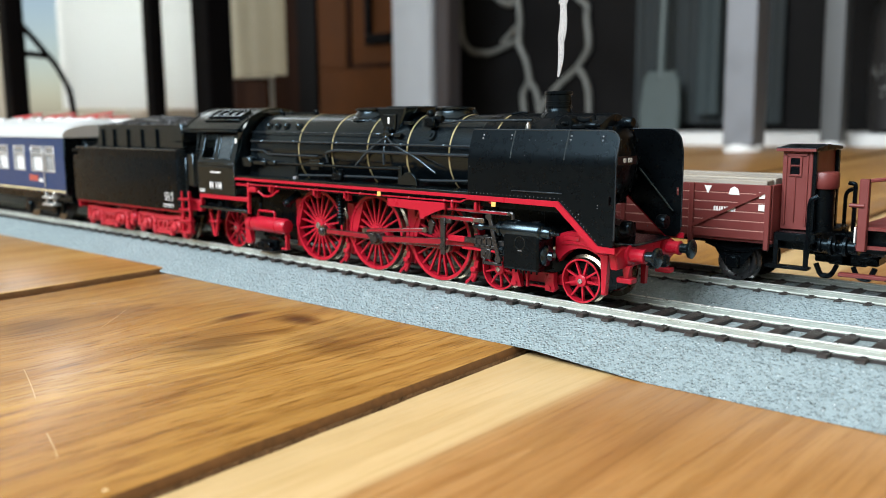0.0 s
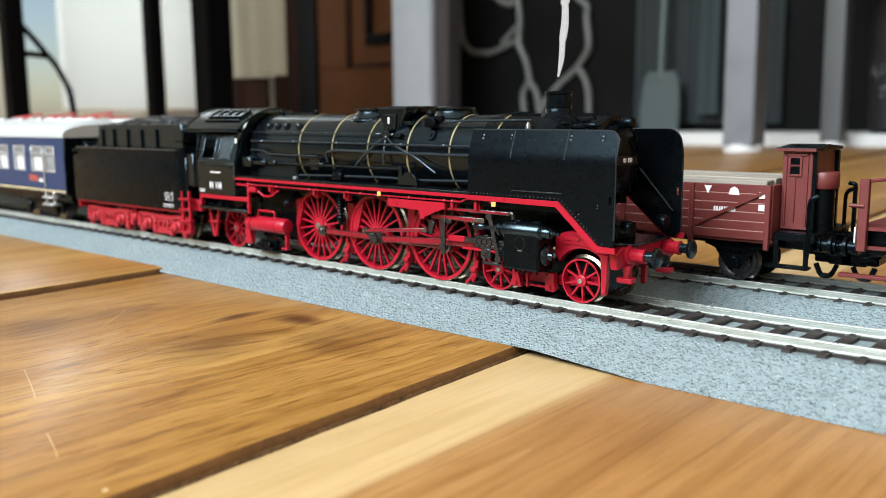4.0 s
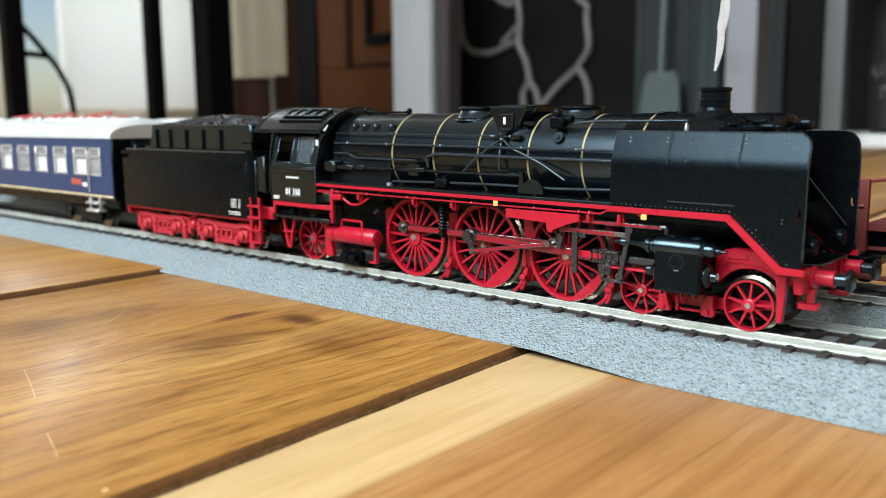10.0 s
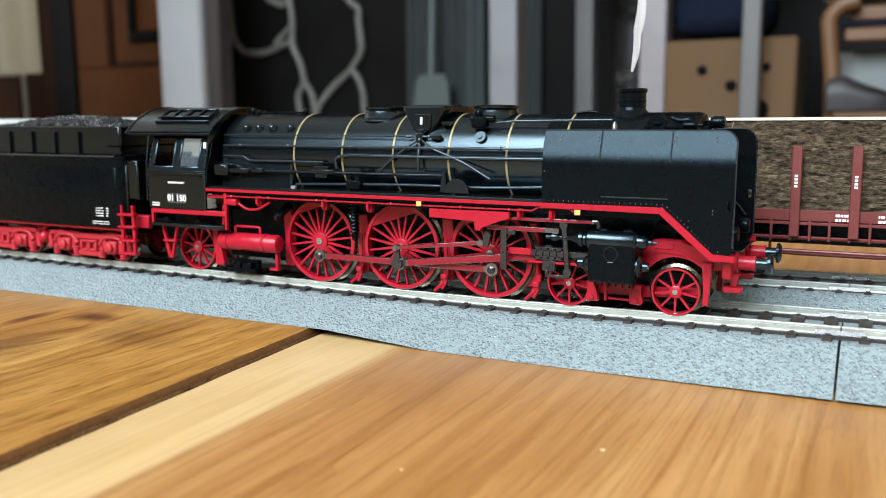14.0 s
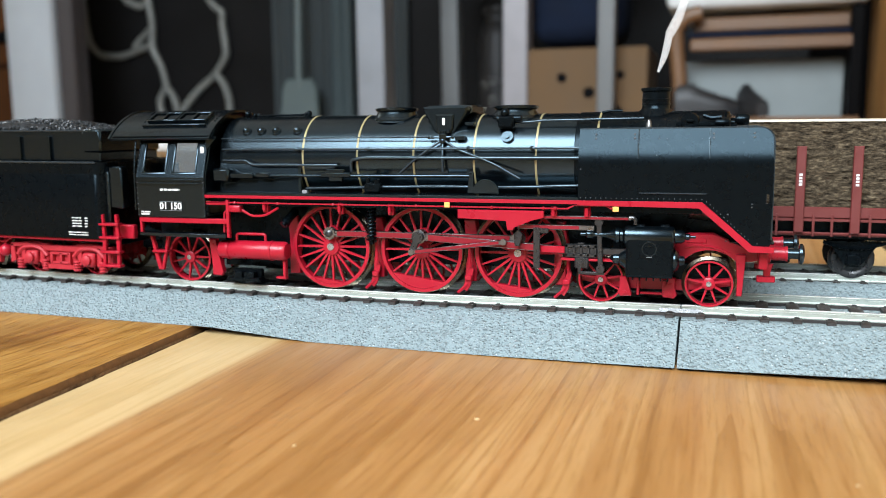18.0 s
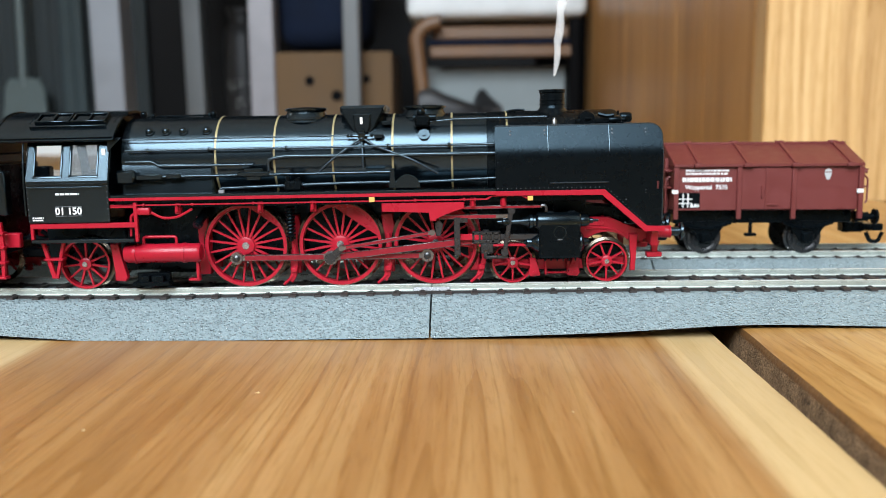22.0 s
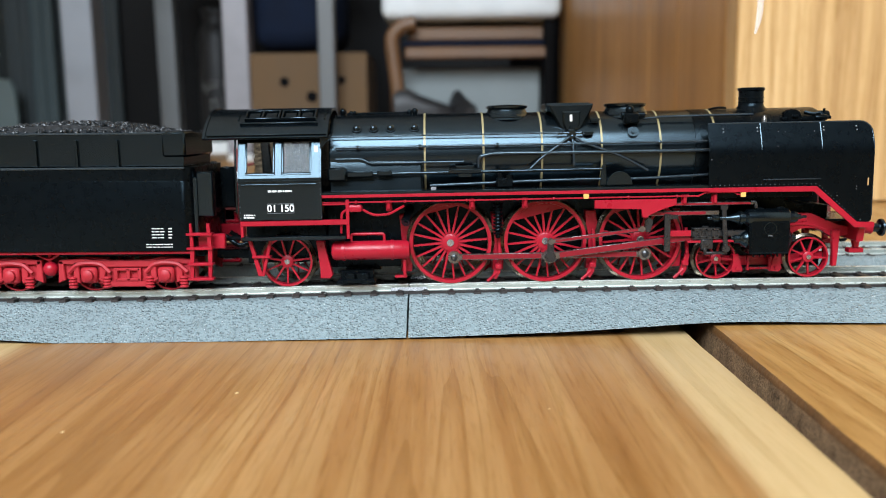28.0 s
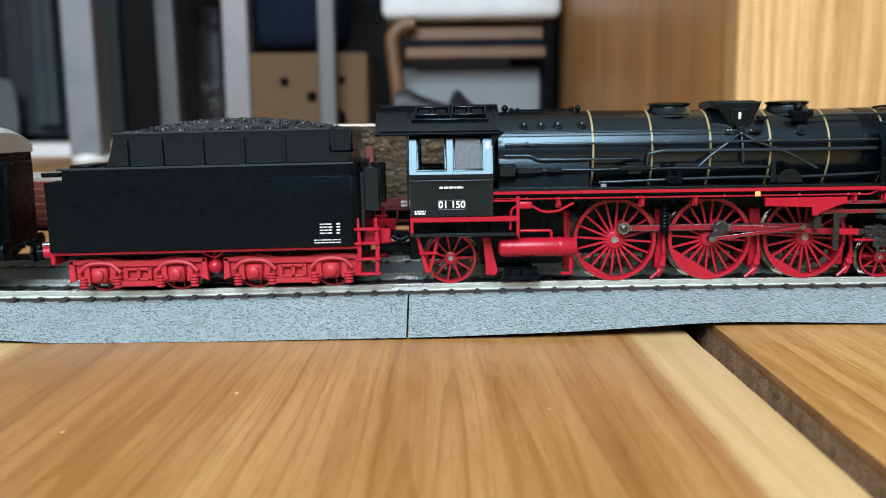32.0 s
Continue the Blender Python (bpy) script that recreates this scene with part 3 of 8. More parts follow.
def curl(x):
    return sum(along(CURL, x + d) for d in (-8, -4, 0, 4, 8)) / 5


def rise(x, far=False):
    z = sum(along(SAG, x + d) for d in (-20, -10, 0, 10, 20)) / 5
    return 1.2 * max(0.0, z) if far else z


def sweep(prof, x0, x1, far=False, step=9.0):
    """A (y, z) outline drawn along x on the roadbed's height."""
    bm = bmesh.new()
    n = max(1, int((x1 - x0) / step))
    rows = []
    for i in range(n + 1):
        x = x0 + (x1 - x0) * i / n
        rows.append([bm.verts.new((x, y, z + rise(x, far))) for y, z in prof])
    for p, q in zip(rows, rows[1:]):
        for k in range(len(prof)):
            bm.faces.new((p[k], p[(k + 1) % len(prof)], q[(k + 1) % len(prof)], q[k]))
    bm.faces.new(rows[0])
    bm.faces.new(rows[-1][::-1])
    return bm


def ballast(yc, x0, x1, name, label):
    u = 0.1 if yc == TRACKY["near"] else 0.0
    prof = [(-27.0, 0.1), (-14.8, 8.05 + u), (-13.9, 8.35 + u), (-11.4, 8.35 + u), (-11.0, 8.2 + u), (11.0, 8.2 + u), (11.4, 8.35 + u), (13.9, 8.35 + u), (14.8, 8.05 + u), (27.0, 0.1)]
    cols = []
    bm = bmesh.new()
    nx = int((x1 - x0) / 1.1)
    fine = []
    for (a, b), (c, d) in zip(prof, prof[1:]):
        k = max(1, int(math.hypot(c - a, d - b) / 1.1))
        fine += [(a + (c - a) * i / k, b + (d - b) * i / k) for i in range(k)]
    fine.append(prof[-1])
    for i in range(nx + 1):
        x = x0 + (x1 - x0) * i / nx
        col, up = [], rise(x, yc == TRACKY["far"])
        for u, v in fine:
            slope = 0.15 < v < 8.3
            h = 0.07 * noise.noise((x * 0.62, (yc + u) * 0.62, v * 0.62)) + 0.09 * noise.noise((x * 1.05, (yc + u) * 1.05, v * 1.05 + 5))
            lift = curl(x) * max(0.0, 1 - v / 8.0) + 2.0 * min(1.0, max(0.0, (-100 - x) / 29)) * max(0.0, 1 - v / 8.0)
            col.append(bm.verts.new((x + 0.2 * h, yc + u - (0.5 * h if u < 0 else -0.5 * h) * slope, v + (h * 0.75 if v > 0.15 else 0.0) + lift + up * v / 8.2)))
        cols.append(col)
    for p, q in zip(cols, cols[1:]):
        for k in range(len(p) - 1):
            bm.faces.new((p[k], q[k], q[k + 1], p[k + 1]))
    bm.faces.new(cols[0])
    bm.faces.new(cols[-1][::-1])
    return tagged(part(name, bm, FOAM, smooth=80), label, "ballast", "foam roadbed lengths", "structure")


JOINT = -9.8
for k, (yc, a, b) in enumerate(((TRACKY["near"], -760, JOINT - 0.25), (TRACKY["near"], JOINT + 0.25, 420), (TRACKY["far"], -760, 60), (TRACKY["far"], 60.5, 420))):
    ballast(yc, a, b, "roadbed", "grey granular foam roadbed lying on the floorboards")


def rail(x0, x1, far, parent, y):
    prof = [(-0.8, 8.2), (0.8, 8.2), (0.8, 8.5), (0.36, 8.7), (0.34, 9.55), (0.5, 9.7), (0.5, 10.08), (0.4, 10.2), (-0.4, 10.2), (-0.5, 10.08), (-0.5, 9.7), (-0.34, 9.55), (-0.36, 8.7), (-0.8, 8.5)]
    ob = part("rail", sweep(prof, x0, x1, far), BRIGHT, parent, at=(0, y, 0))
    ob.data.materials.append(RAILWEB)
    for p in ob.data.polygons:
        if abs(p.normal.z) < 0.35:
            p.material_index = 1


for yc, label in ((TRACKY["near"], "nickel silver model track with dark brown sleepers, nearer of two"), (TRACKY["far"], "nickel silver model track with dark brown sleepers, carrying parked wagons")):
    tr = empty("model_track", label, "railway track", "parallel tracks", "structure")
    tr.location = (0, yc * MM, (LIFT if yc == TRACKY["near"] else 0.0) * MM)
    far = yc == TRACKY["far"]
    for s in (-1, 1):
        for x0, x1 in ((-760, JOINT - 0.15), (JOINT + 0.15, 420)):
            rail(x0, x1, far, tr, s * 8.75)
        bm = sweep([(-0.9, 8.4), (0.9, 8.4), (0.55, 9.3), (-0.55, 9.3)], JOINT - 5, JOINT + 5, far)
        for d in (-1.85, 0.85):
            a, b = s * 8.75 + d + 0.2, s * 8.75 + d + 0.8
            part("sleeper_web", sweep([(a, 7.6), (b, 7.6), (b, 8.35), (a, 8.35)], -760, 420, far), SLEEPER, tr, "dark brown plastic strip under the rail")
        part("rail_joiner", bm, GUN, tr, at=(0, s * 8.75, 0))
    bm = prism([(-13.2, 7.0), (13.2, 7.0), (13.1, 8.4), (12.7, 8.6), (10.6, 8.6), (10.0, 8.4), (-10.0, 8.4), (-10.6, 8.6), (-12.7, 8.6), (-13.1, 8.4)], -1.0, 1.0, "x", 0.15)
    for s in (-1, 1):
        for d in (-1.75, 1.75):
            box(-0.8, 0.8, s * 8.75 + d - 0.75, s * 8.75 + d + 0.75, 8.2, 8.6, 0.15, bm)
            box(-0.55, 0.55, s * 8.75 + d - 0.4, s * 8.75 + d + 0.4, 8.5, 8.85, 0.12, bm)
    box(-1.4, 1.4, -9.4, 9.4, 7.4, 8.5, 0.12, bm)
    first = part("sleeper", bm, SLEEPER, tr)
    x = -400.0
    while x < 300:
        if x == -400.0:
            ob = first
        else:
            ob = new("sleeper", first.data)
            ob.parent = tr
        ob.location = (x * MM, 0, rise(x, far) * MM)
        x += 7.05
    # the far sleepers, out past the train
    bm = bmesh.new()
    x = -407.0
    while x > -760:
        box(x - 1.4, x + 1.4, -13.5, 13.5, 7.0 + rise(x, far), 8.5 + rise(x, far), 0.0, bm)
        x -= 7.05
    x = 300.0
    while x < 420:
        box(x - 1.4, x + 1.4, -13.5, 13.5, 7.0 + rise(x, far), 8.5 + rise(x, far), 0.0, bm)
        x += 7.05
    tagged(part("sleeper_row", bm, SLEEPER, tr), kind="stuff")

# ---------------------------------------------------------------- the steam locomotive; x forward, y to its left, z up from the rail, millimetres
LOCO = empty("steam_locomotive", "black model steam locomotive with red wheels on the near track", "locomotive")
SPIN = []      # (object, x, y, z, wheel radius, phase in degrees)


def spoked_wheel(name, x, y, r, spokes, parent, weight=0.0, phase=0.0, side=-1, hub=2.2, seg=48):
    """Red spoked wheel with a bright tread ring and flange; its axle along y."""
    y0, y1 = (-1.1, 1.1)
    out = side * 1.1
    bm = ring_plate(0, 0, r * 0.984, r * 0.905, y0, y1, seg)
    w0 = 0.54 if r > 8 else 0.46
    lathe([(hub * 0.75, -1.3), (hub, -1.1), (hub, 1.1), (hub * 0.75, 1.3)], (0, 0, 0), "y", 20, bm)
    if r > 8:
        box(0, 3.9, -0.9, 0.9, -1.7, 1.7, 0.5, bm)
        lathe([(1.9, -1.2), (1.9, 1.2)], (3.9, 0, 0), "y", 16, bm)
    if weight:
        n = 14
        arc = [(r * 0.90 * math.cos(math.pi + (i / n - 0.5) * weight), r * 0.90 * math.sin(math.pi + (i / n - 0.5) * weight)) for i in range(n + 1)]
        prism(arc, -0.95, 0.95, "y", 0.0, bm)
    w = part(name, bm, RED, parent, at=(x, y, r + LIFT))
    sp = bmesh.new()
    vs = []
    for rad, w_ in ((hub * 0.8, w0 * 0.62), (r * 0.89, w0 * 0.42)):
        for k, yy in ((-1, -0.15), (1, -0.15), (1, 0.55), (-1, 0.55)):
            vs.append(sp.verts.new((rad, yy * side, k * w_)))
    for k in range(4):
        sp.faces.new((vs[k], vs[(k + 1) % 4], vs[4 + (k + 1) % 4], vs[4 + k]))
    sp.faces.new(vs[:4])
    sp.faces.new(vs[4:])
    first = part("spoke", sp, RED, w)
    first.rotation_euler = (0, math.pi / spokes, 0)
    for i in range(1, spokes):
        o = new("spoke", first.data)
        o.parent, o.rotation_euler = w, (0, 2 * math.pi * (i + 0.5) / spokes, 0)
    tb = lathe([(r * 0.97, side * 0.9), (r * 0.98, side * 1.0), (r * 0.992, side * 1.0), (r, side * 0.9), (r, side * -0.6), (r + 0.75, side * -1.0), (r + 0.75, side * -1.5), (r * 0.9, side * -1.6)], (0, 0, 0), "y", seg, cap=False)
    part("tyre", tb, TREAD, w, "bright metal tyre and flange")
    nb = lathe([(hub * 0.44, out * 1.22), (hub * 0.42, out * 1.42), (hub * 0.2, out * 1.45)], (0, 0, 0), "y", 14)
    part("axle_end", nb, POLISHED, w, "bare metal axle end")
    SPIN.append((w, x, y, r + LIFT, r, phase))
    return w


CRANK = 76.5
WY = 8.4
for side in (-1, 1):
    for x, wt in ((-25.86, 0.9), (0, 1.5), (25.86, 1.1)):
        spoked_wheel("driving_wheel", x, side * WY, 11.4, 20, LOCO, wt, CRANK + (90 if side > 0 else 0), side, 2.3)
    spoked_wheel("trailing_wheel", -70.6, side * WY, 7.0, 11, LOCO, 0, 10, side, 1.7, 36)
    for x in (46.6, 71.9):
        spoked_wheel("bogie_wheel", x, side * WY, 5.6, 9, LOCO, 0, 25, side, 1.5, 32)

# --- frame
# black instead of red: shade behind the wheels put into the frame's colour
part("main_frame", prism([(-62, 5), (-40, 5), (-38, 8), (36, 8), (40, 5.5), (56, 12), (60, 17), (79, 16), (79, 20), (60, 22), (40, 24), (-62, 24)], -4.4, 4.4, "y", 0.3), BLACKM, LOCO)
part("ash_pan", box(-60, -30, -6.2, 6.2, 9, 25, 0.6), BLACKM, LOCO, "black ash pan under the firebox")
for x in (-12.9, 12.9, 36, -38):
    for y0, y1 in ((-7.4, -4.4), (4.4, 7.4)):
        part("frame_stay", prism([(x - 1.6, 4), (x + 1.4, 4), (x + 2.2, 14), (x + 1.2, 20), (x - 1.8, 20), (x - 1.2, 12)], y0, y1, "y", 0.2), RED, LOCO, "red frame stay")
for side in (-1, 1):
    for x in (-12.9, 12.9, 38.2):
        bm = prism([(x - 1.8, 2.4), (x - 0.6, 1.6), (x + 0.5, 3.4), (x + 1.3, 7.5), (x + 0.4, 9), (x - 0.4, 6)], side * 9.0 - 0.5, side * 9.0 + 0.5, "y", 0.15)
        rod((x - 3.0, side * 9.4, 1.2), (x - 0.3, side * 9.4, 3.6), 0.42, 6, bm)
        rod((x + 0.5, side * 9.4 - 0.3, 8), (x + 0.2, side * 9.0, 15), 0.5, 6, bm)
        box(x - 0.9, x + 0.9, side * 9.4 - 0.9, side * 9.4 + 0.9, 4.6, 6.0, 0.25, bm)
        part("brake_hanger", bm, RED, LOCO)
# --- boiler, smokebox
CZ = 35.6
part("boiler", lathe([(10.6, -58), (11.5, -57.6), (11.55, -30), (11.35, 0), (11.1, 40)], (0, 0, CZ), "x", 64), BLACK, LOCO)
part("smokebox", lathe([(11.25, 40.1), (11.3, 40.4), (11.3, 74.4), (11.0, 75.2), (10.2, 75.6)], (0, 0, CZ), "x", 64), BLACKM, LOCO)
door = part("smokebox_door", lathe([(8.6, 75.6), (8.6, 76.2), (7.8, 77.0), (5.4, 77.8), (2.6, 78.2), (0.3, 78.3)], (0, 0, CZ), "x", 40), BLACKM, LOCO)
bm = bmesh.new()
for a in range(0, 360, 30):
    box(75.6, 77.0, 8.9 * math.cos(radians(a)) - 0.5, 8.9 * math.cos(radians(a)) + 0.5, CZ + 8.9 * math.sin(radians(a)) - 0.5, CZ + 8.9 * math.sin(radians(a)) + 0.5, 0.15, bm)
part("door_dogs", bm, BLACKM, door)
for x, r in ((-32.3, 11.62), (-16.6, 11.55), (-1.0, 11.42), (15.0, 11.33), (30.7, 11.22), (45.4, 11.36)):
    part("boiler_band", lathe([(r - 0.2, x - 0.30), (r, x - 0.26), (r, x + 0.26), (r - 0.2, x + 0.30)], (0, 0, CZ), "x", 64, cap=False), GOLD, LOCO, "gold lined boiler band")
part("firebox", prism([(-12.2, 24.6), (12.2, 24.6), (12.0, 33), (11, 36), (-11, 36), (-12.0, 33)], -58, -33, "x", 0.5), BLACK, LOCO)
for x, z in ((-50.5, 43.2), (-46, 43.2), (-41.4, 43.2), (-35, 43.2)):
    for side in (-1, 1):
        a = math.asin((z - CZ) / 11.6)
        bm = rod((x, side * 11.0 * math.cos(a), CZ + 11.0 * math.sin(a)), (x, side * 11.95 * math.cos(a), CZ + 11.95 * math.sin(a)), 1.45, 20, None, 1.3)
        ball((x, side * 11.8 * math.cos(a), CZ + 11.8 * math.sin(a)), 1.05, 14, bm)
        part("washout_plug", bm, BLACK, LOCO)
part("chimney", lathe([(5.6, 45.2), (4.6, 46.4), (3.8, 47.1), (3.4, 47.6), (3.32, 48.3), (3.46, 48.4), (3.46, 48.7), (3.32, 48.8), (3.32, 49.4), (3.44, 49.5), (3.44, 49.8), (3.3, 49.9), (3.3, 51.5), (3.6, 51.75), (3.6, 52.35), (3.35, 52.5), (3.0, 52.45), (2.8, 50)], (58.2, 0, 0), "z", 40), BLACKM, LOCO)
for x, name in ((-9.6, "steam_dome"), (23.2, "sand_dome")):
    d = part(name, lathe([(7.2, 45.0), (6.4, 46.2), (5.5, 47.1), (5.15, 47.9), (5.75, 48.2), (5.8, 48.7), (4.8, 48.95), (0.3, 49.15)], (x, 0, 0), "z", 40), BLACK, LOCO)
    part("dome_flange", lathe([(6.9, 45.0), (6.9, 45.8), (6.2, 46.4)], (x, 0, 0), "z", 40, cap=False), BLACK, d)
for side in (-1, 1):
    bm = prism([(1.1, 48.8), (12.9, 48.8), (12.6, 47.6), (9.9, 42.6), (9.0, 41.6), (5.0, 41.6), (4.1, 42.6), (1.4, 47.6)], side * 2, side * 9.4, "y", 0.4)
    h = part("feed_valve_housing", bm, BLACK, LOCO)
    part("valve_cap", prism([(4.6, 46.9), (9.4, 46.9), (9.2, 43.4), (8.6, 42.2), (5.4, 42.2), (4.8, 43.4)], min(side * 9.2, side * 10.1), max(side * 9.2, side * 10.1), "y", 0.35), BLACK, h)
    bm = lathe([(1.0, 0), (1.2, 0.4), (1.2, 1.4), (0.8, 1.8), (0.8, 2.4)], (7.0, side * 10.9, 40.4), "z", 14)
    ball((7.0, side * 11.3, 40.2), 1.0, 10, bm)
    for k in (-1.1, 0, 1.1):
        rod((7.0 + k, side * 10.2, 42.6), (7.0 + k, side * 11.0, 42.6), 0.45, 8, bm)
    rod((3.2, side * 11.4, 41.2), (10.0, side * 11.4, 41.2), 0.3, 8, bm)
    for k in (3.4, 4.3, 9.6):
        ball((k, side * 11.4, 41.2), 0.5, 8, bm)
    part("clack_valve", bm, BLACK, h)
    part("gauge_mark", box(6.5, 7.2, side * 10.2 - 0.08, side * 10.2 + 0.08, 44.2, 46.0, 0.05), WHITE, h, "small white plate")
part("feed_cover", prism([(-6.2, 47.0), (6.2, 47.0), (4.6, 49.2), (-4.6, 49.2)], 0.6, 13.0, "x", 0.4), BLACK, LOCO)
# --- pipes on the right and left sides of the boiler
for side in (-1, 1):
    s = side
    part("handrail", pipe([(-56, s * 12.6, 38.4), (43, s * 12.6, 38.4)], 0.32), EDGE, LOCO)
    part("upper_handrail", pipe([(-57, s * 11.3, 41.3), (3, s * 11.4, 41.3)], 0.2), EDGE, LOCO)
    for x in (-50, -33.5, -13, 14, 30):
        part("handrail_knob", ball((x, s * 12.4, 38.4), 0.62, 8), BLACK, LOCO)
    part("injector_pipe", pipe([(-18, s * 11.9, 32.5), (-18, s * 12.6, 35.4), (-14, s * 12.6, 36.2), (20, s * 12.4, 36.0), (43, s * 12.2, 36)], 0.52), EDGE, LOCO)
    part("delivery_pipe", pipe([(-56, s * 12.6, 35.4), (-49, s * 12.6, 35.4), (-47, s * 12.8, 34.2), (-30, s * 12.8, 34.2), (-22, s * 12.4, 34.2)], 0.34), EDGE, LOCO)
    r1 = part("reversing_rod", pipe([(-57, s * 13.6, 31.4), (13.5, s * 13.6, 31.6), (15, s * 13.6, 31.6)], 0.42), BLACK, LOCO)
    bm = box(-58, -53, s * 13.8 - 1.6, s * 13.8 + 1.6, 29.6, 33.4, 0.6)
    box(-53, -46, s * 13.8 - 0.8, s * 13.8 + 0.8, 30.6, 32.2, 0.3, bm)
    box(-45, -41, s * 13.8 - 0.8, s * 13.8 + 0.8, 30.8, 32.3, 0.3, bm)
    box(-26, -17.5, s * 13.6 - 0.9, s * 13.6 + 0.9, 31.0, 32.4, 0.3, bm)
    prism([(-23.5, 30), (-20, 30), (-19.2, 33.2), (-24.2, 33.2)], s * 13.6 - 0.7, s * 13.6 + 0.7, "y", 0.2, bm)
    part("valve_spindle_box", bm, BLACK, r1)
    part("rod_bracket", prism([(14, 27.4), (16, 27.4), (15.5, 32.6), (14.6, 32.6)], s * 13.6 - 0.6, s * 13.6 + 0.6, "y", 0.15), BLACK, r1)
    part("steam_pipe", pipe([(-31, s * 12.6, 28.0), (-12, s * 13.2, 28.6), (8, s * 13.2, 29.0), (24, s * 13.0, 28.8), (45, s * 12.6, 29.6)], 0.42), EDGE, LOCO)
    part("sand_pipe", pipe([(6.6, s * 11.4, 40.4), (3.4, s * 12.5, 38.2), (-1.6, s * 12.8, 34.6), (-4.8, s * 12.9, 31.6)], 0.36), EDGE, LOCO)
    part("sand_pipe", pipe([(7.0, s * 11.4, 40.4), (7.2, s * 12.7, 36), (7.3, s * 12.8, 32.6)], 0.36), EDGE, LOCO)
    part("sand_pipe", pipe([(7.4, s * 11.4, 40.4), (10.5, s * 12.4, 38.4), (20, s * 12.7, 34.9), (27, s * 12.6, 31.0)], 0.36), EDGE, LOCO)
    part("sand_pipe", pipe([(24, s * 8.6, 44.4), (30, s * 8.4, 44.8), (31.5, s * 8.2, 45.0), (56, s * 8.2, 45.2)], 0.36), EDGE, LOCO)
    part("pipe_clamp", box(7.8, 10.8, s * 12.2 - 0.6, s * 12.2 + 0.6, 35.7, 36.2, 0.1), BLACK, LOCO)
    part("pipe_clamp", box(7.7, 12.8, s * 12.2 - 0.7, s * 12.2 + 0.7, 31.6, 32.1, 0.1), BLACK, LOCO)
    bm = prism([(19 + 3.4 * math.cos(math.pi * i / 10), 27.4 + 3.6 * math.sin(math.pi * i / 10)) for i in range(11)], s * 14.6 - 0.5, s * 14.6 + 0.5, "y", 0.12)
    part("step_plate", bm, BLACK, LOCO)
    a = math.asin((40.9 - CZ) / 11.2)
    bm = rod((23.4, s * 10.6 * math.cos(a), CZ + 10.6 * math.sin(a)), (23.4, s * 12.0 * math.cos(a), CZ + 12.0 * math.sin(a)), 1.5, 16)
    rod((23.4, s * 12.0 * math.cos(a), CZ + 12.0 * math.sin(a)), (23.4, s * 12.3 * math.cos(a), CZ + 12.3 * math.sin(a)), 0.6, 10, bm)
    part("inspection_cover", bm, BLACK, LOCO)
    bm = box(21, 25, s * 9.6 - 1.3, s * 9.6 + 1.3, 43.2, 46.2, 0.5)
    rod((26.6, s * 9, 45.6), (20.5, s * 9, 45.6), 0.9, 10, bm)
    ball((22.6, s * 9.4, 47.0), 1.2, 10, bm)
    part("feed_pump", bm, BLACKM, LOCO)
    part("bracket", prism([(10.0, 41.5), (12.8, 41.5), (12.4, 40.4), (10.4, 40.4)], s * 10.8 - 0.8, s * 10.8 + 0.8, "y", 0.15), BLACK, LOCO)
    part("bracket", prism([(12.0, 44.9), (14.8, 44.9), (14.4, 43.9), (12.4, 43.9)], s * 8.6 - 0.9, s * 8.6 + 0.9, "y", 0.15), BLACK, LOCO)
    bm = box(-30.8, -29.4, s * 15 - 0.5, s * 15 + 0.5, 26.4, 27.8, 0.1)
    part("lubricator", bm, mat("grey_lubricator", (0.2, 0.2, 0.21), 0.4) if side < 0 else bpy.data.materials["grey_lubricator"], LOCO, "small grey lubricator box")
    bm = box(-13.5, -9, s * 13.9 - 1, s * 13.9 + 1, 27.2, 29.8, 0.4)
    rod((-12.6, s * 14, 29.6), (-12.6, s * 14, 31), 0.6, 8, bm)
    rod((-10, s * 14, 29.6), (-10, s * 14, 30.6), 0.8, 8, bm)
    part("oil_pump", bm, BLACKM, LOCO)
bm = bmesh.new()
for x, y, z, r in ((-55, 0, 48, 1.0), (-53, 2.5, 47.6, 0.7), (-51.6, -2, 47.6, 0.6), (-36.5, 0, 47.6, 0.8), (-35, -1.5, 47.8, 0.9)):
    ball((x, y, z), r, 10, bm)
    rod((x, y, z - 1.5), (x, y, z), 0.4, 6, bm)
rod((-54, 0, 47.4), (-36, 0, 47.5), 0.3, 6, bm)
part("safety_valve", bm, BLACKM, LOCO)
bm = lathe([(1.9, -2.2), (2.2, -1.7), (2.2, 1.6), (1.9, 2.2)], (66.6, -7.4, 44.3), "y", 24)
box(63.5, 72.5, -9.5, -5.5, 43.0, 44.4, 0.4, bm)
box(65.8, 67.6, -10.2, -9.4, 44.0, 44.9, 0.3, bm)
pipe([(69.6, -8.4, 45.6), (71.4, -9.0, 45.0), (73.6, -9.2, 45.2)], 0.55, 8, bm)
part("turbo_generator", bm, BLACKM, LOCO)
part("ejector_pipe", pipe([(45.5, -3, 46.7), (48, -2.5, 47.2), (50.5, -2.5, 47.1)], 0.3), BLACKM, LOCO)
bm = bmesh.new()
lathe([(0.7, 0), (0.85, 0.4), (0.85, 3.0), (0.7, 3.2), (0.45, 3.4), (0.45, 4.2)], (72.2, -9.2, 44.0), "x", 14, bm)
rod((74.6, -9.2, 45.2), (74.6, -9.2, 46.4), 0.35, 8, bm)
part("whistle", bm, BLACKM, LOCO)
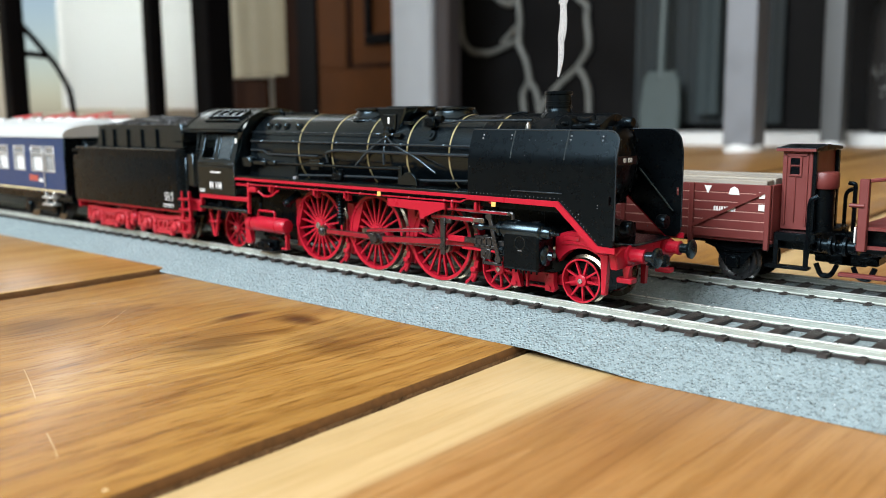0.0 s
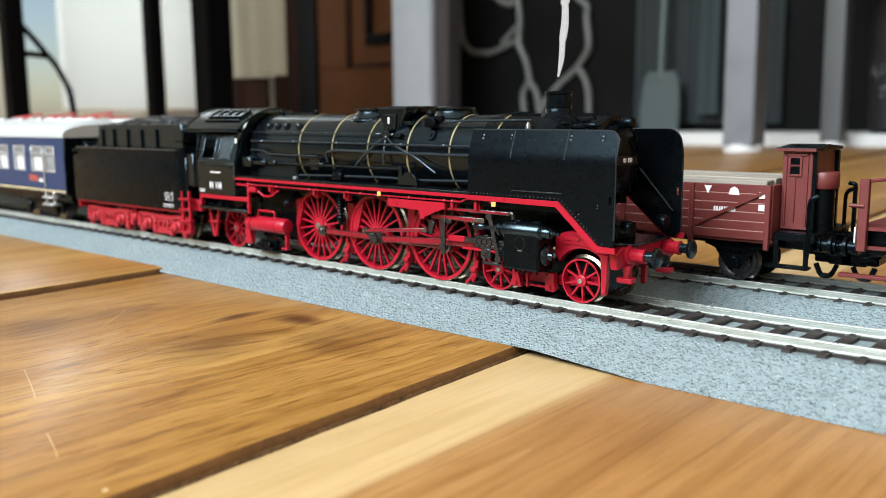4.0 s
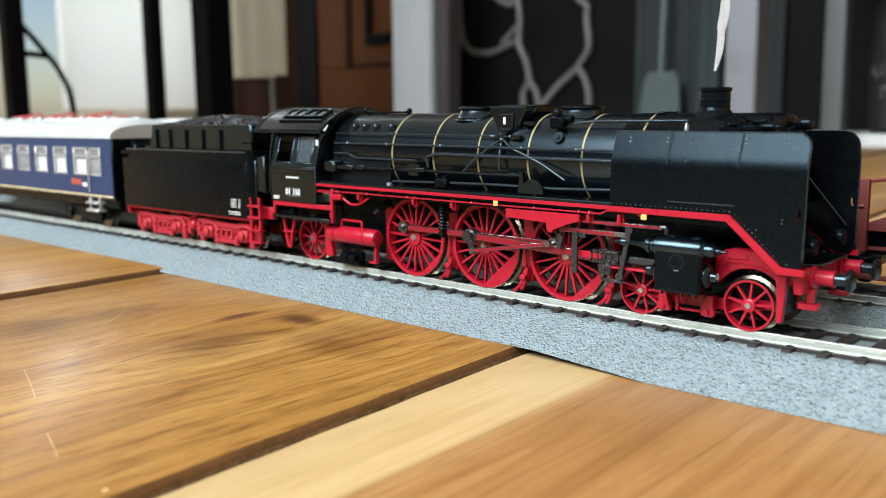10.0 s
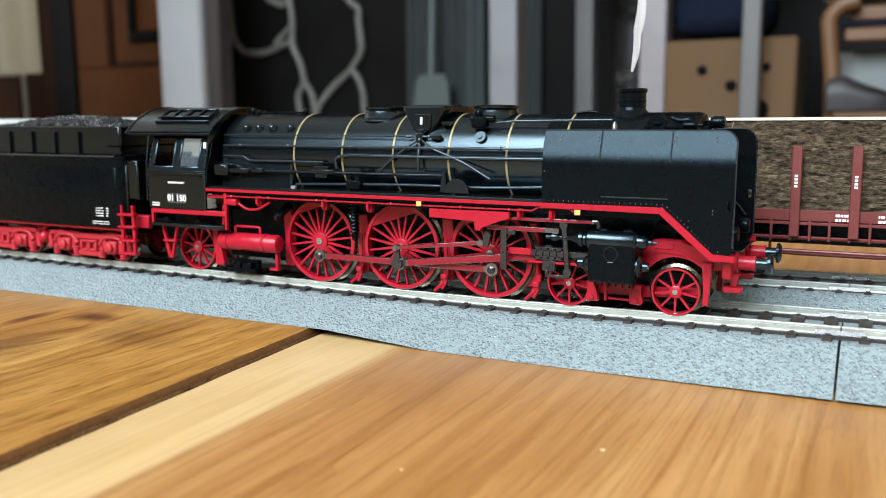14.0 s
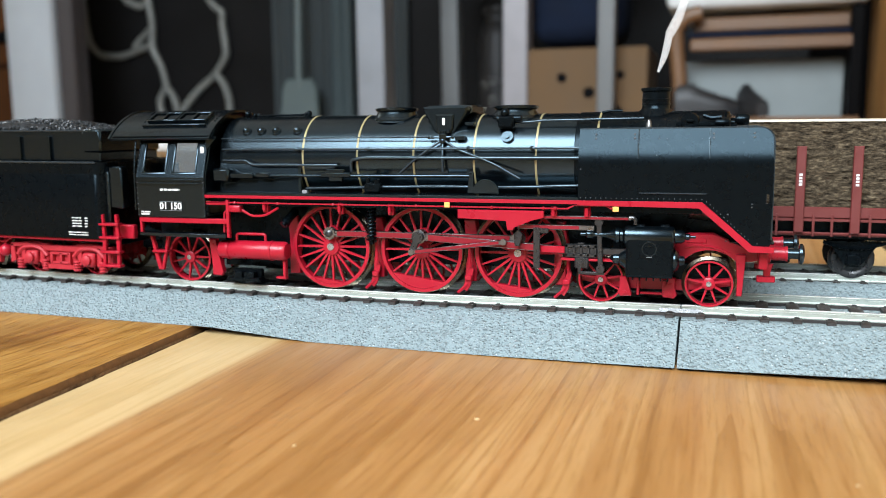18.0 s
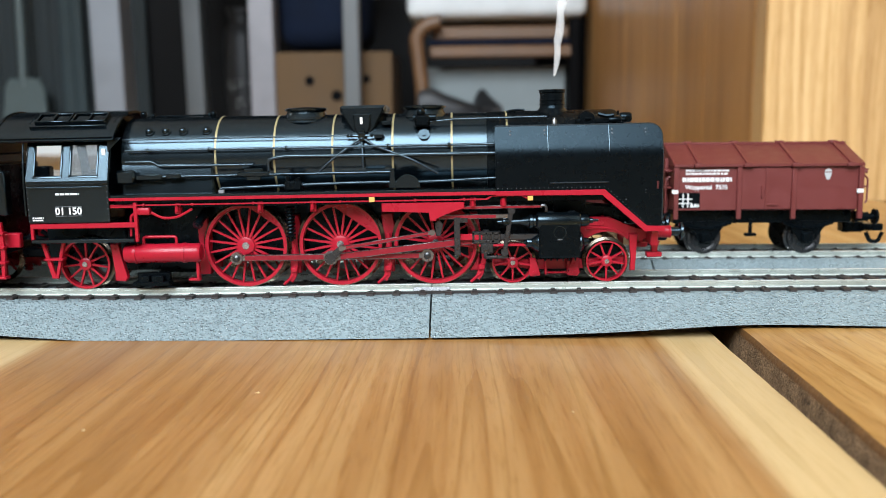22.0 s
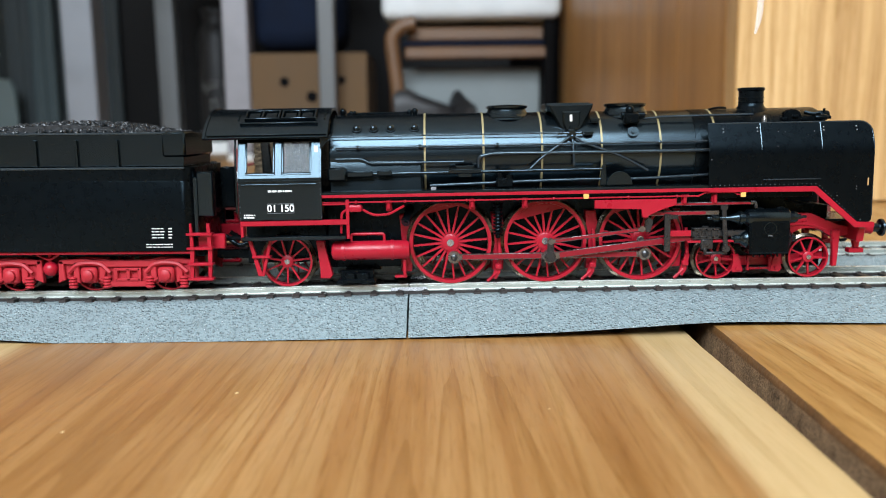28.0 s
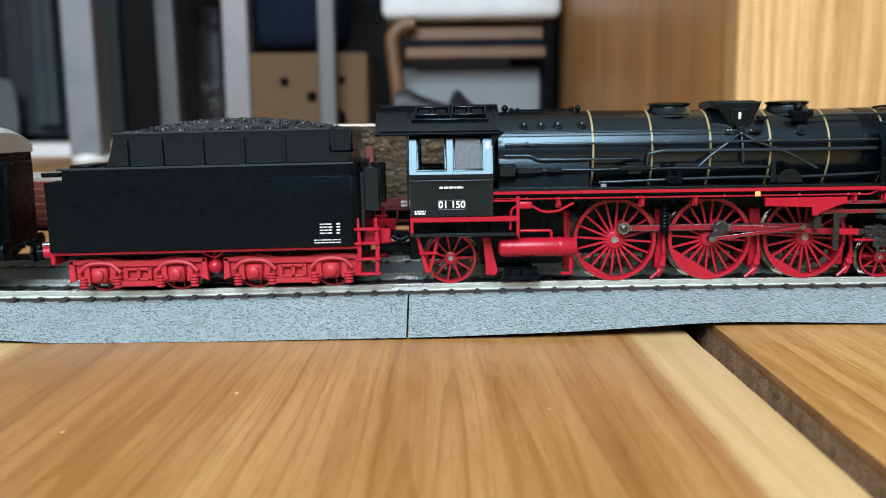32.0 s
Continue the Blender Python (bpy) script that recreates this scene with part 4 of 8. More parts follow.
part("sand_valve", lathe([(0.7, 42.6), (0.7, 44.0), (0.4, 44.5), (0.4, 44.9)], (57.6, -12.2, 0), "z", 10), STEEL, LOCO, "small bare metal valve")
def tuck(z):
    """How far the upper part of a smoke deflector leans in at height z."""
    return 0.0 if z < 34.6 else 0.05 * (z - 34.6) ** 2 if z < 38.2 else 0.648 + 0.36 * (z - 38.2)


# --- running board
for side in (-1, 1):
    s = side
    rb = part("running_board", box(-59.4, 71, min(s * 9, s * 16.6), max(s * 9, s * 16.6), 26.2, 27.0, 0.1), BLACK, LOCO)
    edge = [(-59.4, 25.5), (42, 25.5), (42, 25.1), (69.4, 25.0), (80.4, 15.2), (85.6, 15.2), (85.6, 16.6), (81.0, 16.6), (70.1, 26.3), (-59.4, 26.3)]
    part("edge_angle", prism(edge, s * 17.1 - 0.25, s * 17.1 + 0.25, "y", 0.08), RED, rb, "red edge of the running board")
    bm = prism([(-59.4, 24.1), (39.6, 24.1), (41.2, 24.9), (48.6, 24.9), (49.6, 24.3), (50.4, 24.3), (50.4, 24.65), (49.8, 24.65), (48.9, 25.2), (41.0, 25.2), (39.4, 24.45), (-59.4, 24.45)], s * 16.5 - 0.3, s * 16.5 + 0.2)
    for x in (-50.5, -37.6, -21.5, 1.4, 21, 33.8, 36.6):
        ball((x, s * 16.7, 24.3), 0.42, 8, bm)
    part("lower_edge", bm, RED, rb)
    part("valance", box(-59, 70, s * 14.8 - 0.3, s * 14.8 + 0.3, 23.4, 26.2, 0.1), BLACKM, rb)
    part("marker", box(9.1, 10.5, s * 17.4 - 0.08, s * 17.4 + 0.08, 24.1, 25.4, 0.05), YELLOW, rb, "small yellow square")
    part("marker", box(50.2, 51.6, s * 17.4 - 0.08, s * 17.4 + 0.08, 23.8, 25.0, 0.05), YELLOW, rb, "small yellow square")
    bm = prism([(12.2, 23.6), (33.8, 23.6), (33.8, 21.8), (30.8, 21.4), (26.4, 19.6), (26.4, 18.7), (24.7, 18.7), (24.7, 21.2), (12.2, 21.3)], s * 16.1 - 0.5, s * 16.1 + 0.5, "y", 0.2)
    part("motion_bracket", bm, RED, LOCO)
    for x in (-42, -20, -6, 36, 44):
        bm = bmesh.new()
        box(x - 0.8, x + 0.8, s * 14.6 - 0.8, s * 14.6 + 0.8, 21.6, 24.6, 0.2, bm)
        rod((x, s * 16.0, 22.4), (x, s * 16.0, 24.4), 0.5, 8, bm)
        part("bracket", bm, RED, LOCO)
    bm = bmesh.new()
    box(-53, -49, s * 15.6 - 1.2, s * 15.6 + 1.2, 21.6, 23.6, 0.6, bm, 2)
    pipe([(-53, s * 15.6, 22.4), (-54.5, s * 15.6, 21.4), (-54.8, s * 15.6, 16)], 0.35, 6, bm)
    pipe([(-49, s * 15.6, 22.2), (-46, s * 15.6, 20.6), (-42, s * 15.6, 20.8), (-38, s * 15.6, 23)], 0.35, 6, bm)
    part("air_pipe", bm, RED, LOCO)
    # steps at the cab
    bm = bmesh.new()
    box(-59.8, -52.6, s * 16.4 - 0.4, s * 16.4 + 0.4, 23.6, 24.4, 0.1, bm)
    box(-53.3, -52.4, s * 16.4 - 0.5, s * 16.4 + 0.5, 14.6, 25, 0.1, bm)
    box(-81.2, -52.4, s * 16.4 - 0.6, s * 16.4 + 0.6, 18.4, 19.8, 0.15, bm)
    box(-81.2, -80.4, s * 16.4 - 0.5, s * 16.4 + 0.5, 14.6, 19, 0.1, bm)
    part("foot_rail", bm, RED, LOCO)
    part("step_board", box(-81, -53.4, s * 15.8 - 1.6, s * 15.8 + 1.6, 14.6, 15.6, 0.15), BLACK, LOCO)
    bm = prism([(-80.2, 15.2), (-79.2, 15.2), (-76.6, 5.6), (-76.4, 4.6), (-77.6, 4.6), (-77.9, 6)], s * 14 - 0.5, s * 14 + 0.5, "y", 0.15)
    box(-79, -74, s * 14 - 1.2, s * 14 + 1.2, 9.6, 10.2, 0.1, bm)
    prism([(-74.2, 15.2), (-73.2, 15.2), (-76.0, 4.6), (-76.8, 4.6)], s * 14 - 0.5, s * 14 + 0.5, "y", 0.15, bm)
    part("cab_step", bm, RED, LOCO)
    bm = prism([(-62.2, 13.5), (-59.8, 13.5), (-59.2, 8.6), (-57.8, 4.4), (-58.6, 3.2), (-61.4, 3.4), (-61.0, 6)], s * 11.5 - 0.8, s * 11.5 + 0.8, "y", 0.2)
    part("axle_guard", bm, RED, LOCO)
    # injector, a short tube slanting out from under the running board
    bm = rod((-36.6, s * 8.5, 21.6), (-37.8, s * 13.4, 18.2), 1.15, 16)
    rod((-37.5, s * 12.4, 18.9), (-37.7, s * 12.9, 18.55), 1.35, 16, bm)
    rod((-37.8, s * 13.4, 18.2), (-37.9, s * 13.7, 18.0), 0.6, 12, bm)
    part("injector", bm, BLACK, LOCO, "short black injector tube")
    # air tank
    t = part("air_tank", lathe([(1.0, -57.9), (2.1, -57.6), (2.55, -56.8), (2.55, -37.8), (2.1, -37.0), (1.0, -36.7)], (0, s * 13.2, 11.0), "x", 28), RED, LOCO)
    bm = ring_plate(0, 0, 2.72, 2.4, -0.4, 0.4, 28)
    bmesh.ops.rotate(bm, verts=bm.verts, cent=(0, 0, 0), matrix=Matrix.Rotation(radians(90), 3, "Z"))
    band = part("tank_strap", bm, RED, t, at=(-41.5, s * 13.2, 11.0))
    twin(band, (-54.6, s * 13.2, 11.0), t)
    bm = pipe([(-52.5, s * 13.2, 13.4), (-52.5, s * 13.2, 15.4), (-43.6, s * 13.2, 15.4), (-43.6, s * 13.2, 13.4)], 0.4)
    part("tank_pipe", bm, RED, t)
    bm = box(-38.8, -37.9, s * 12.4 - 0.8, s * 12.4 + 0.8, 3.4, 8.6, 0.2)
    box(-41.0, -37.8, s * 12.4 - 0.8, s * 12.4 + 0.8, 3.2, 3.9, 0.2, bm)
    part("tank_bracket", bm, RED, t)
    bm = prism([(-57.2, 1.9), (-46.2, 1.9), (-46.8, 3.0), (-56.4, 3.0)], s * 11 - 1.8, s * 11 + 1.8, "y", 0.2)
    for x0, x1 in ((-54.6, -52.0), (-51.4, -48.2)):
        box(x0, x1, s * 11.6 - 0.9, s * 11.6 + 0.9, 2.9, 4.6, 0.15, bm)
    box(-56, -47, s * 9.6 - 0.8, s * 9.6 + 0.8, 2.9, 5.2, 0.2, bm)
    part("guard_skid", bm, BLACKM, LOCO, "black plastic skid under the frame")
    # spring column between the rear drivers
    col = part("spring_column", rod((-13, s * 11.6, 13.5), (-13, s * 11.6, 23.5), 0.7, 10), BLACKM, LOCO)
    bm = pipe([(-13 + 1.1 * math.cos(k * 0.7), s * 11.6 + 1.1 * math.sin(k * 0.7), 14.2 + k * 0.105) for k in range(82)], 0.32, 6, None, 0)
    part("spring", bm, BLACKM, col, "black coil spring")
    # cylinder block
    cyl = part("cylinder", prism([(53.4, 8.4), (63.8, 8.4), (64.0, 9.2), (64.0, 17.0), (63.2, 18.6), (54.2, 18.6), (53.2, 17.0), (53.2, 9.2)], min(s * 9.6, s * 16.6), max(s * 9.6, s * 16.6), "y", 0.5), BLACKM, LOCO, "black cylinder block")
    part("valve_chest", lathe([(0.5, 42.4), (0.55, 43.6), (1.0, 44.0), (1.0, 45.2), (0.55, 45.8), (0.7, 48.4), (1.5, 50.6), (1.9, 50.8), (1.9, 51.6), (1.6, 51.8), (1.6, 52.4), (2.35, 53.0), (2.35, 63.6), (2.0, 64.1), (1.6, 64.3), (1.6, 65.6), (1.2, 66.4), (0.7, 66.6), (0.7, 67.4), (0.35, 67.6), (0.35, 68.8)], (0, s * 14.4, 18.0), "x", 28), BLACK, cyl, "glossy black valve chest")
    bm = lathe([(0.7, 49.4), (0.9, 49.8), (1.3, 50.2), (1.3, 51.4), (1.9, 52.0), (2.6, 53.4), (2.6, 64.4), (2.1, 65.0), (1.2, 65.3), (1.0, 66.4)], (0, s * 13.2, 12.2), "x", 26)
    part("cylinder_cover", bm, BLACK, cyl)
    for x0 in (55.2, 60.8):
        part("chest_lug", box(x0, x0 + 2.2, s * 14.2 - 0.6, s * 14.2 + 0.6, 20.0, 20.7, 0.2), BLACKM, cyl)
    bm = bmesh.new()
    lathe([(1.7, 0), (1.7, s * 0.12), (1.5, s * 0.12), (1.5, 0)], (58.6, s * 16.6, 15.2), "y", 24, bm, cap=False)
    box(58.0, 59.2, s * 16.7 - 0.12, s * 16.7 + 0.12, 16.7, 17.0, 0.05, bm)
    part("cylinder_badge", bm, BLACK, cyl)
    part("maker_mark", box(58.0, 59.2, s * 16.66 - 0.04, s * 16.66 + 0.04, 13.2, 13.4), GREYPRINT, cyl, "small grey dash")
    bm = bmesh.new()
    for k in range(6):
        box(54.6 + k * 1.6, 55.0 + k * 1.6, s * 15.2 - 0.25, s * 15.2 + 0.25, 7.5, 8.5, 0.08, bm)
    part("drain_cock", bm, BLACKM, cyl)
    bm = box(33, 54.4, s * 14.9 - 0.4, s * 14.9 + 0.4, 21.5, 22.5, 0.2)
    bt = part("reach_rod", bm, STEEL, LOCO, "red channel rod with bright edges")
    part("web", box(33.4, 53.6, s * 15.34 - 0.05, s * 15.34 + 0.05, 21.7, 22.25, 0.02), DEEPRED, bt)
    part("rod_end", pipe([(53.8, s * 14.9, 22.2), (54.9, s * 14.9, 22.2), (55.2, s * 14.9, 21.6), (55.2, s * 14.9, 20.6)], 0.45, 8), GUN, bt)
    part("slide_bar", box(33.5, 54, s * 13.2 - 0.6, s * 13.2 + 0.6, 13.2, 14.6, 0.1), GUN, LOCO)
    part("slide_bar", box(32.5, 38.4, s * 13.6 - 0.4, s * 13.6 + 0.4, 13.2, 14.8, 0.1), RED, LOCO)
    part("slide_bar", box(37.5, 54, s * 13.2 - 0.8, s * 13.2 + 0.8, 11.4, 12.0, 0.1), RED, LOCO)
    rr_ = part("radius_rod", box(27, 45.6, s * 14.2 - 0.35, s * 14.2 + 0.35, 18.9, 20.1, 0.1), STEEL, LOCO, "metal radius rod with a red web")
    part("web", box(27.2, 42, s * 14.58 - 0.06, s * 14.58 + 0.06, 19.1, 19.9, 0.02), DEEPRED, rr_)
    bm = box(31.0, 32.6, s * 15 - 0.3, s * 15 + 0.3, 9.4, 19.4, 0.1)
    box(31.0, 34.6, s * 14.6 - 0.3, s * 14.6 + 0.3, 18.0, 19.2, 0.1, bm)
    part("slide_bar_bracket", bm, GUN, LOCO, "black slide bar support plate")
    bm = prism([(26.2, 14.6), (27.4, 14.6), (28.2, 17.6), (27.0, 18.8), (26.0, 17.8)], s * 14.2 - 0.5, s * 14.2 + 0.5, "y", 0.15)
    part("expansion_link", bm, GUN, LOCO)
    part("lifting_link", pipe([(42.6, s * 13.2, 24.6), (46, s * 13.2, 24.4), (48, s * 13.2, 23.0), (49, s * 13.2, 23)], 0.6), BLACKM, LOCO)
    # bogie frame
    bm = prism([(41, 5.4), (52, 4.0), (66, 4.0), (77, 5.4), (77, 7.4), (66, 6.6), (52, 6.6), (41, 7.4)], s * 6.3 - 0.6, s * 6.3 + 0.6, "y", 0.2)
    for x, d in ((51.2, 1), (64.2, -1)):
        prism([(x - d * 0.2, 7.4), (x + d * 1.6, 7.4), (x + d * 2.0, 5.2), (x + d * 2.8, 3.6), (x + d * 2.8, 2.6), (x + d * 0.2, 2.4), (x - d * 0.6, 3.4), (x + d * 0.3, 5.0)], s * 9 - 0.8, s * 9 + 0.8, "y", 0.2, bm)
        rod((x + d * 1.2, s * 10, 3.6), (x + d * 1.2, s * 10.4, 3.6), 0.5, 8, bm)
    box(55.2, 55.9, s * 9 - 0.4, s * 9 + 0.4, 2.8, 7.0, 0.12, bm)
    box(56.0, 61.6, s * 8.6 - 0.3, s * 8.6 + 0.3, 3.0, 3.6, 0.12, bm)
    box(61.2, 62.2, s * 9 - 0.4, s * 9 + 0.4, 2.8, 6.6, 0.12, bm)
    part("bogie_frame", bm, RED, LOCO)
    if s < 0:
        # backing added so the gaps between the spokes read dark
        part("bogie_centre", box(41, 76.5, -6.0, 6.0, 3.2, 10.6, 0.4), BLACKM, LOCO, "black backing block between the bogie wheels")
    arch = [(71.9 + 8.0 * math.cos(radians(a)), 6.3 + 8.0 * math.sin(radians(a))) for a in range(42, 151, 9)]
    bm = prism([(63.8, 12.4), (63.8, 16.2), (65.6, 17.6), (67.6, 18.2), (72.6, 18.2), (76.0, 16.6), (80.0, 14.6), (84.0, 14.4), (84.0, 12.2), (80.6, 11.8)] + arch, min(s * 6.2, s * 9.0), max(s * 6.2, s * 9.0), "y", 0.3)
    cover = part("bogie_cover", bm, RED, LOCO)
    bm = box(66.6, 71.2, s * 9.0 - 0.3, s * 9.0 + 0.3, 15.9, 17.2, 0.2)
    pipe([(66.2, s * 9.1, 15.0), (69.6, s * 9.1, 15.4), (73.2, s * 9.1, 15.0), (76.6, s * 9.1, 13.6)], 0.3, 6, bm)
    part("cover_rib", bm, RED, cover)
    part("frame_front", prism([(58, 17.0), (64.5, 17.0), (67, 22.5), (58, 22.5)], s * 5.0 - 0.4, s * 5.0 + 0.4, "y", 0.1), BLACKM, LOCO)
    # smoke deflector
    bm = bmesh.new()
    box(42.0, 70.0, s * 16.5 - 0.3, s * 16.5 + 0.3, 25.6, 26.2, 0, bm)
    for a, b in ((42.0, 83.45), (84.15, 84.9)):      # a slot is left open near the front edge
        box(a, b, s * 16.5 - 0.3, s * 16.5 + 0.3, 26.2, 28.2, 0, bm)
    prism([(70.0, 26.2), (70.0, 25.4), (81.0, 15.6), (83.6, 15.6), (84.9, 17.2), (84.9, 26.2)], s * 16.5 - 0.3, s * 16.5 + 0.3, "y", 0, bm)
    zs = [28.2, 30.0, 33.0, 34.4, 35.0, 35.6, 36.2, 36.8, 37.4, 38.0, 38.6, 39.2, 39.9, 40.5, 41.0, 41.5, 41.9, 42.3, 42.6, 42.8, 42.9]
    cols = []
    for z in zs:
        front = 84.9 if z <= 39.9 else 81.9 + math.sqrt(max(0.0, 9.0 - (z - 39.9) ** 2))
        cols.append([bm.verts.new((x, s * (y - tuck(z)), z)) for x, y in ((42.0, 16.8), (front, 16.8), (front, 16.2), (42.0, 16.2))])
    for p, q in zip(cols, cols[1:]):
        for k in range(4):
            bm.faces.new((p[k], p[(k + 1) % 4], q[(k + 1) % 4], q[k]))
    bm.faces.new(cols[0])
    bm.faces.new(cols[-1][::-1])
    dfl = part("smoke_deflector", bm, BLACKM, LOCO)
    bm = bmesh.new()
    for x in (55.6, 71.3):
        pipe([(x, s * (16.85 - tuck(z)), z) for z in (36.0, 36.6, 37.4, 38.2, 42.8)], 0.2, 6, bm, 0)
    lip = [(42.1, 42.85), (81.9, 42.85)] + [(81.9 + 2.95 * math.sin(radians(a)), 39.9 + 2.95 * math.cos(radians(a))) for a in range(15, 91, 15)] + [(84.85, 38.2), (84.85, 37.2), (84.85, 36.4), (84.85, 18.2)]
    pipe([(x, s * (16.6 - tuck(z)), z) for x, z in lip], 0.27, 6, bm, 0)
    part("edge_bead", bm, EDGE, dfl)
    part("slot_rail", box(56.1, 71.1, s * 17.0 - 0.15, s * 17.0 + 0.15, 28.0, 28.35, 0.08), EDGE, dfl)
    bm = bmesh.new()
    for k in range(24):
        ball((42.6 + k * 1.19, s * 16.86, 26.9), 0.14, 6, bm)
    for k in range(13):
        ball((71.0 + k * 0.76, s * 16.86, 26.4 - k * 0.70), 0.14, 6, bm)
    for x in (45.9, 54.8, 72.1, 80.7):
        for z in (40.7, 41.6):
            ball((x, s * (16.84 - tuck(z)), z), 0.26, 8, bm)
    for x, z in ((80.6, 25.3), (80.6, 26.0), (75.6, 23.6), (60.2, 40.6), (62.0, 40.5), (69.6, 40.5), (59.8, 36.8), (42.6, 33.6), (75.4, 17.6), (82, 17.2)):
        ball((x, s * (16.84 - tuck(z)), z), 0.17, 6, bm)
    part("rivet", bm, RIVET, dfl)
    bm = pipe([(83, s * 15.8, 22), (75, s * 12.2, 33)], 0.4)
    part("deflector_stay", bm, BLACK, dfl)
    # buffers
    bf = part("buffer", lathe([(2.4, 84.6), (2.4, 85.2), (1.6, 85.4), (1.6, 88.4), (1.75, 88.5), (1.75, 88.9), (1.2, 89.0)], (0, s * 8.7, 14.0), "x", 24), RED, LOCO)
    part("buffer_head", lathe([(1.2, 88.8), (1.2, 91.2), (2.3, 91.4), (2.4, 92.0), (1.8, 92.4), (0.3, 92.6)], (0, s * 8.7, 14.0), "x", 28), BLACK, bf, "black domed buffer head")
    bm = prism([(77.6, 13.6), (80.0, 13.6), (79.5, 7.5), (79.3, 3.8), (78.0, 3.8), (78.2, 7.5)], s * 9.6 - 0.8, s * 9.6 + 0.8, "y", 0.2)
    part("guard_iron", bm, RED, LOCO)
    bm = prism([(83.2, 11.6), (86.0, 11.6), (85.2, 10.2), (85.4, 8.6), (83.8, 8.6), (84.0, 10.2)], s * 9.4 - 0.7, s * 9.4 + 0.7, "y", 0.2)
    box(82.4, 86.4, s * 9.4 - 1.3, s * 9.4 + 1.3, 7.4, 8.7, 0.2, bm)
    part("front_step", bm, RED, LOCO)
    part("lamp", lathe([(1.5, 82.6), (1.8, 83), (1.8, 84.6), (1.6, 85)], (0, s * 8.8, 20.2), "x", 20), BLACKM, LOCO, "black front lamp")
part("buffer_beam", prism([(-14, 11.0), (14, 11.0), (15.0, 14.6), (12, 16.0), (-12, 16.0), (-15.0, 14.6)], 82.6, 84.6, "x", 0.3), RED, LOCO)
part("front_platform", box(76, 86, -9, 9, 16.0, 16.6, 0.2), BLACK, LOCO)
part("coupling_hook", box(84.5, 90, -1.4, 1.4, 10.5, 13.4, 0.5), BLACKM, LOCO)
part("top_lamp", lathe([(1.1, 76.6), (1.35, 77.2), (1.35, 79.4), (1.1, 79.8)], (0, 0, 44.6), "x", 20), BLACKM, LOCO, "black top lamp")
pl = part("front_plate", box(78.1, 78.5, -4.8, 4.8, 34.4, 36.6, 0.1), BLACK, LOCO, "black plate with white figures")
lettering("lettering", "01 150", 1.5, (78.56, 0, 35.5), pl, turn=(90, 0, 90))

# --- cab
def lean_in(z):
    return 0.30 * max(0.0, z - 31.0)

for side in (-1, 1):
    s = side
    bm = bmesh.new()
    y = s * 17.0
    ya, yb = y - 0.35, y + 0.35
    box(-81.2, -59.4, ya, yb, 20.0, 31.0, 0.08, bm)
    cs = part("cab_side", bm, BLACK, LOCO)
    for nm, x0, x1, z0, z1 in (("window_post", -81.2, -79.2, 31.0, 42.0), ("window_post", -62.0, -59.4, 31.0, 42.0), ("window_post", -71.4, -69.8, 31.8, 40.8), ("window_header", -79.2, -62.0, 40.8, 42.0), ("waist_rail", -79.2, -62.0, 31.0, 31.8)):
        bm = box(x0, x1, ya, yb, z0, z1, 0)
        for v in bm.verts:
            v.co.y -= s * lean_in(v.co.z)
        part(nm, bm, BLACK, cs)
    for x0, x1 in ((-79.3, -71.5), (-69.7, -61.9)):
        bm = bmesh.new()
        for a, b, c, d in ((x0, x1, 31.8, 32.4), (x0, x1, 40.2, 40.8), (x0, x0 + 0.55, 32.4, 40.2), (x1 - 0.55, x1, 32.4, 40.2)):
            box(a, b, s * 17.2 - 0.35, s * 17.2 + 0.35, c, d, 0.12, bm)
        for v in bm.verts:
            v.co.y -= s * lean_in(v.co.z)
        fr = part("window_frame", bm, BLACK, cs, "black cab window frame")
        if x0 > -75:
            bm = box(x0 + 0.5, x1 - 0.5, s * 17.05 - 0.12, s * 17.05 + 0.12, 32.2, 40.4, 0)
            for v in bm.verts:
                v.co.y -= s * lean_in(v.co.z)
            part("pane", bm, GLASS, fr, "clear cab glazing")
    part("window_sill", box(-81.2, -59.4, s * 17.5 - 0.25, s * 17.5 + 0.25, 30.0, 30.5, 0.1), BLACK, cs)
    part("side_line", pipe([(-80.4, s * 17.9, 29.4), (-60.6, s * 17.9, 29.4)], 0.22), BLACK, cs)
    pl = part("cab_plate", box(-73.6, -66.8, s * 17.42 - 0.1, s * 17.42 + 0.1, 21.9, 24.3, 0.08), BLACK, cs, "black cab plate with white figures")
    bm = bmesh.new()
    for a, b, c, d in ((-73.7, -66.7, 21.8, 21.9), (-73.7, -66.7, 24.25, 24.35), (-73.7, -73.6, 21.8, 24.3), (-66.8, -66.7, 21.8, 24.3)):
        box(a, b, s * 17.5 - 0.06, s * 17.5 + 0.06, c, d, 0, bm)
    part("plate_rim", bm, GREYPRINT, pl, "fine grey plate rim")
    lettering("lettering", "01 150", 2.55, (-70.2, s * 17.56, 23.05), pl, turn=(90, 0, 0) if s < 0 else (90, 0, 180))
    bars(-73.4, -67.2, (27.6,), s * 17.42, cs, 0.5, rnd=5)
    bars(-80.0, -77, (20.8, 21.4), s * 17.45, cs, 0.4, rnd=7)
    bm = bmesh.new()
    for k in range(14):
        for xx in (-80.9, -59.7):
            ball((xx, s * (17.4 - lean_in(20.6 + k * 1.5)), 20.6 + k * 1.5), 0.16, 6, bm)
    part("rivet", bm, RIVET, cs)
    part("window_deflector", prism([(-59.6, 42.0), (-56.0, 42.0), (-59.4, 38.4), (-59.6, 38.4)], s * 15.0 - 0.3, s * 15.0 + 0.3, "y", 0.05), BLACK, cs)
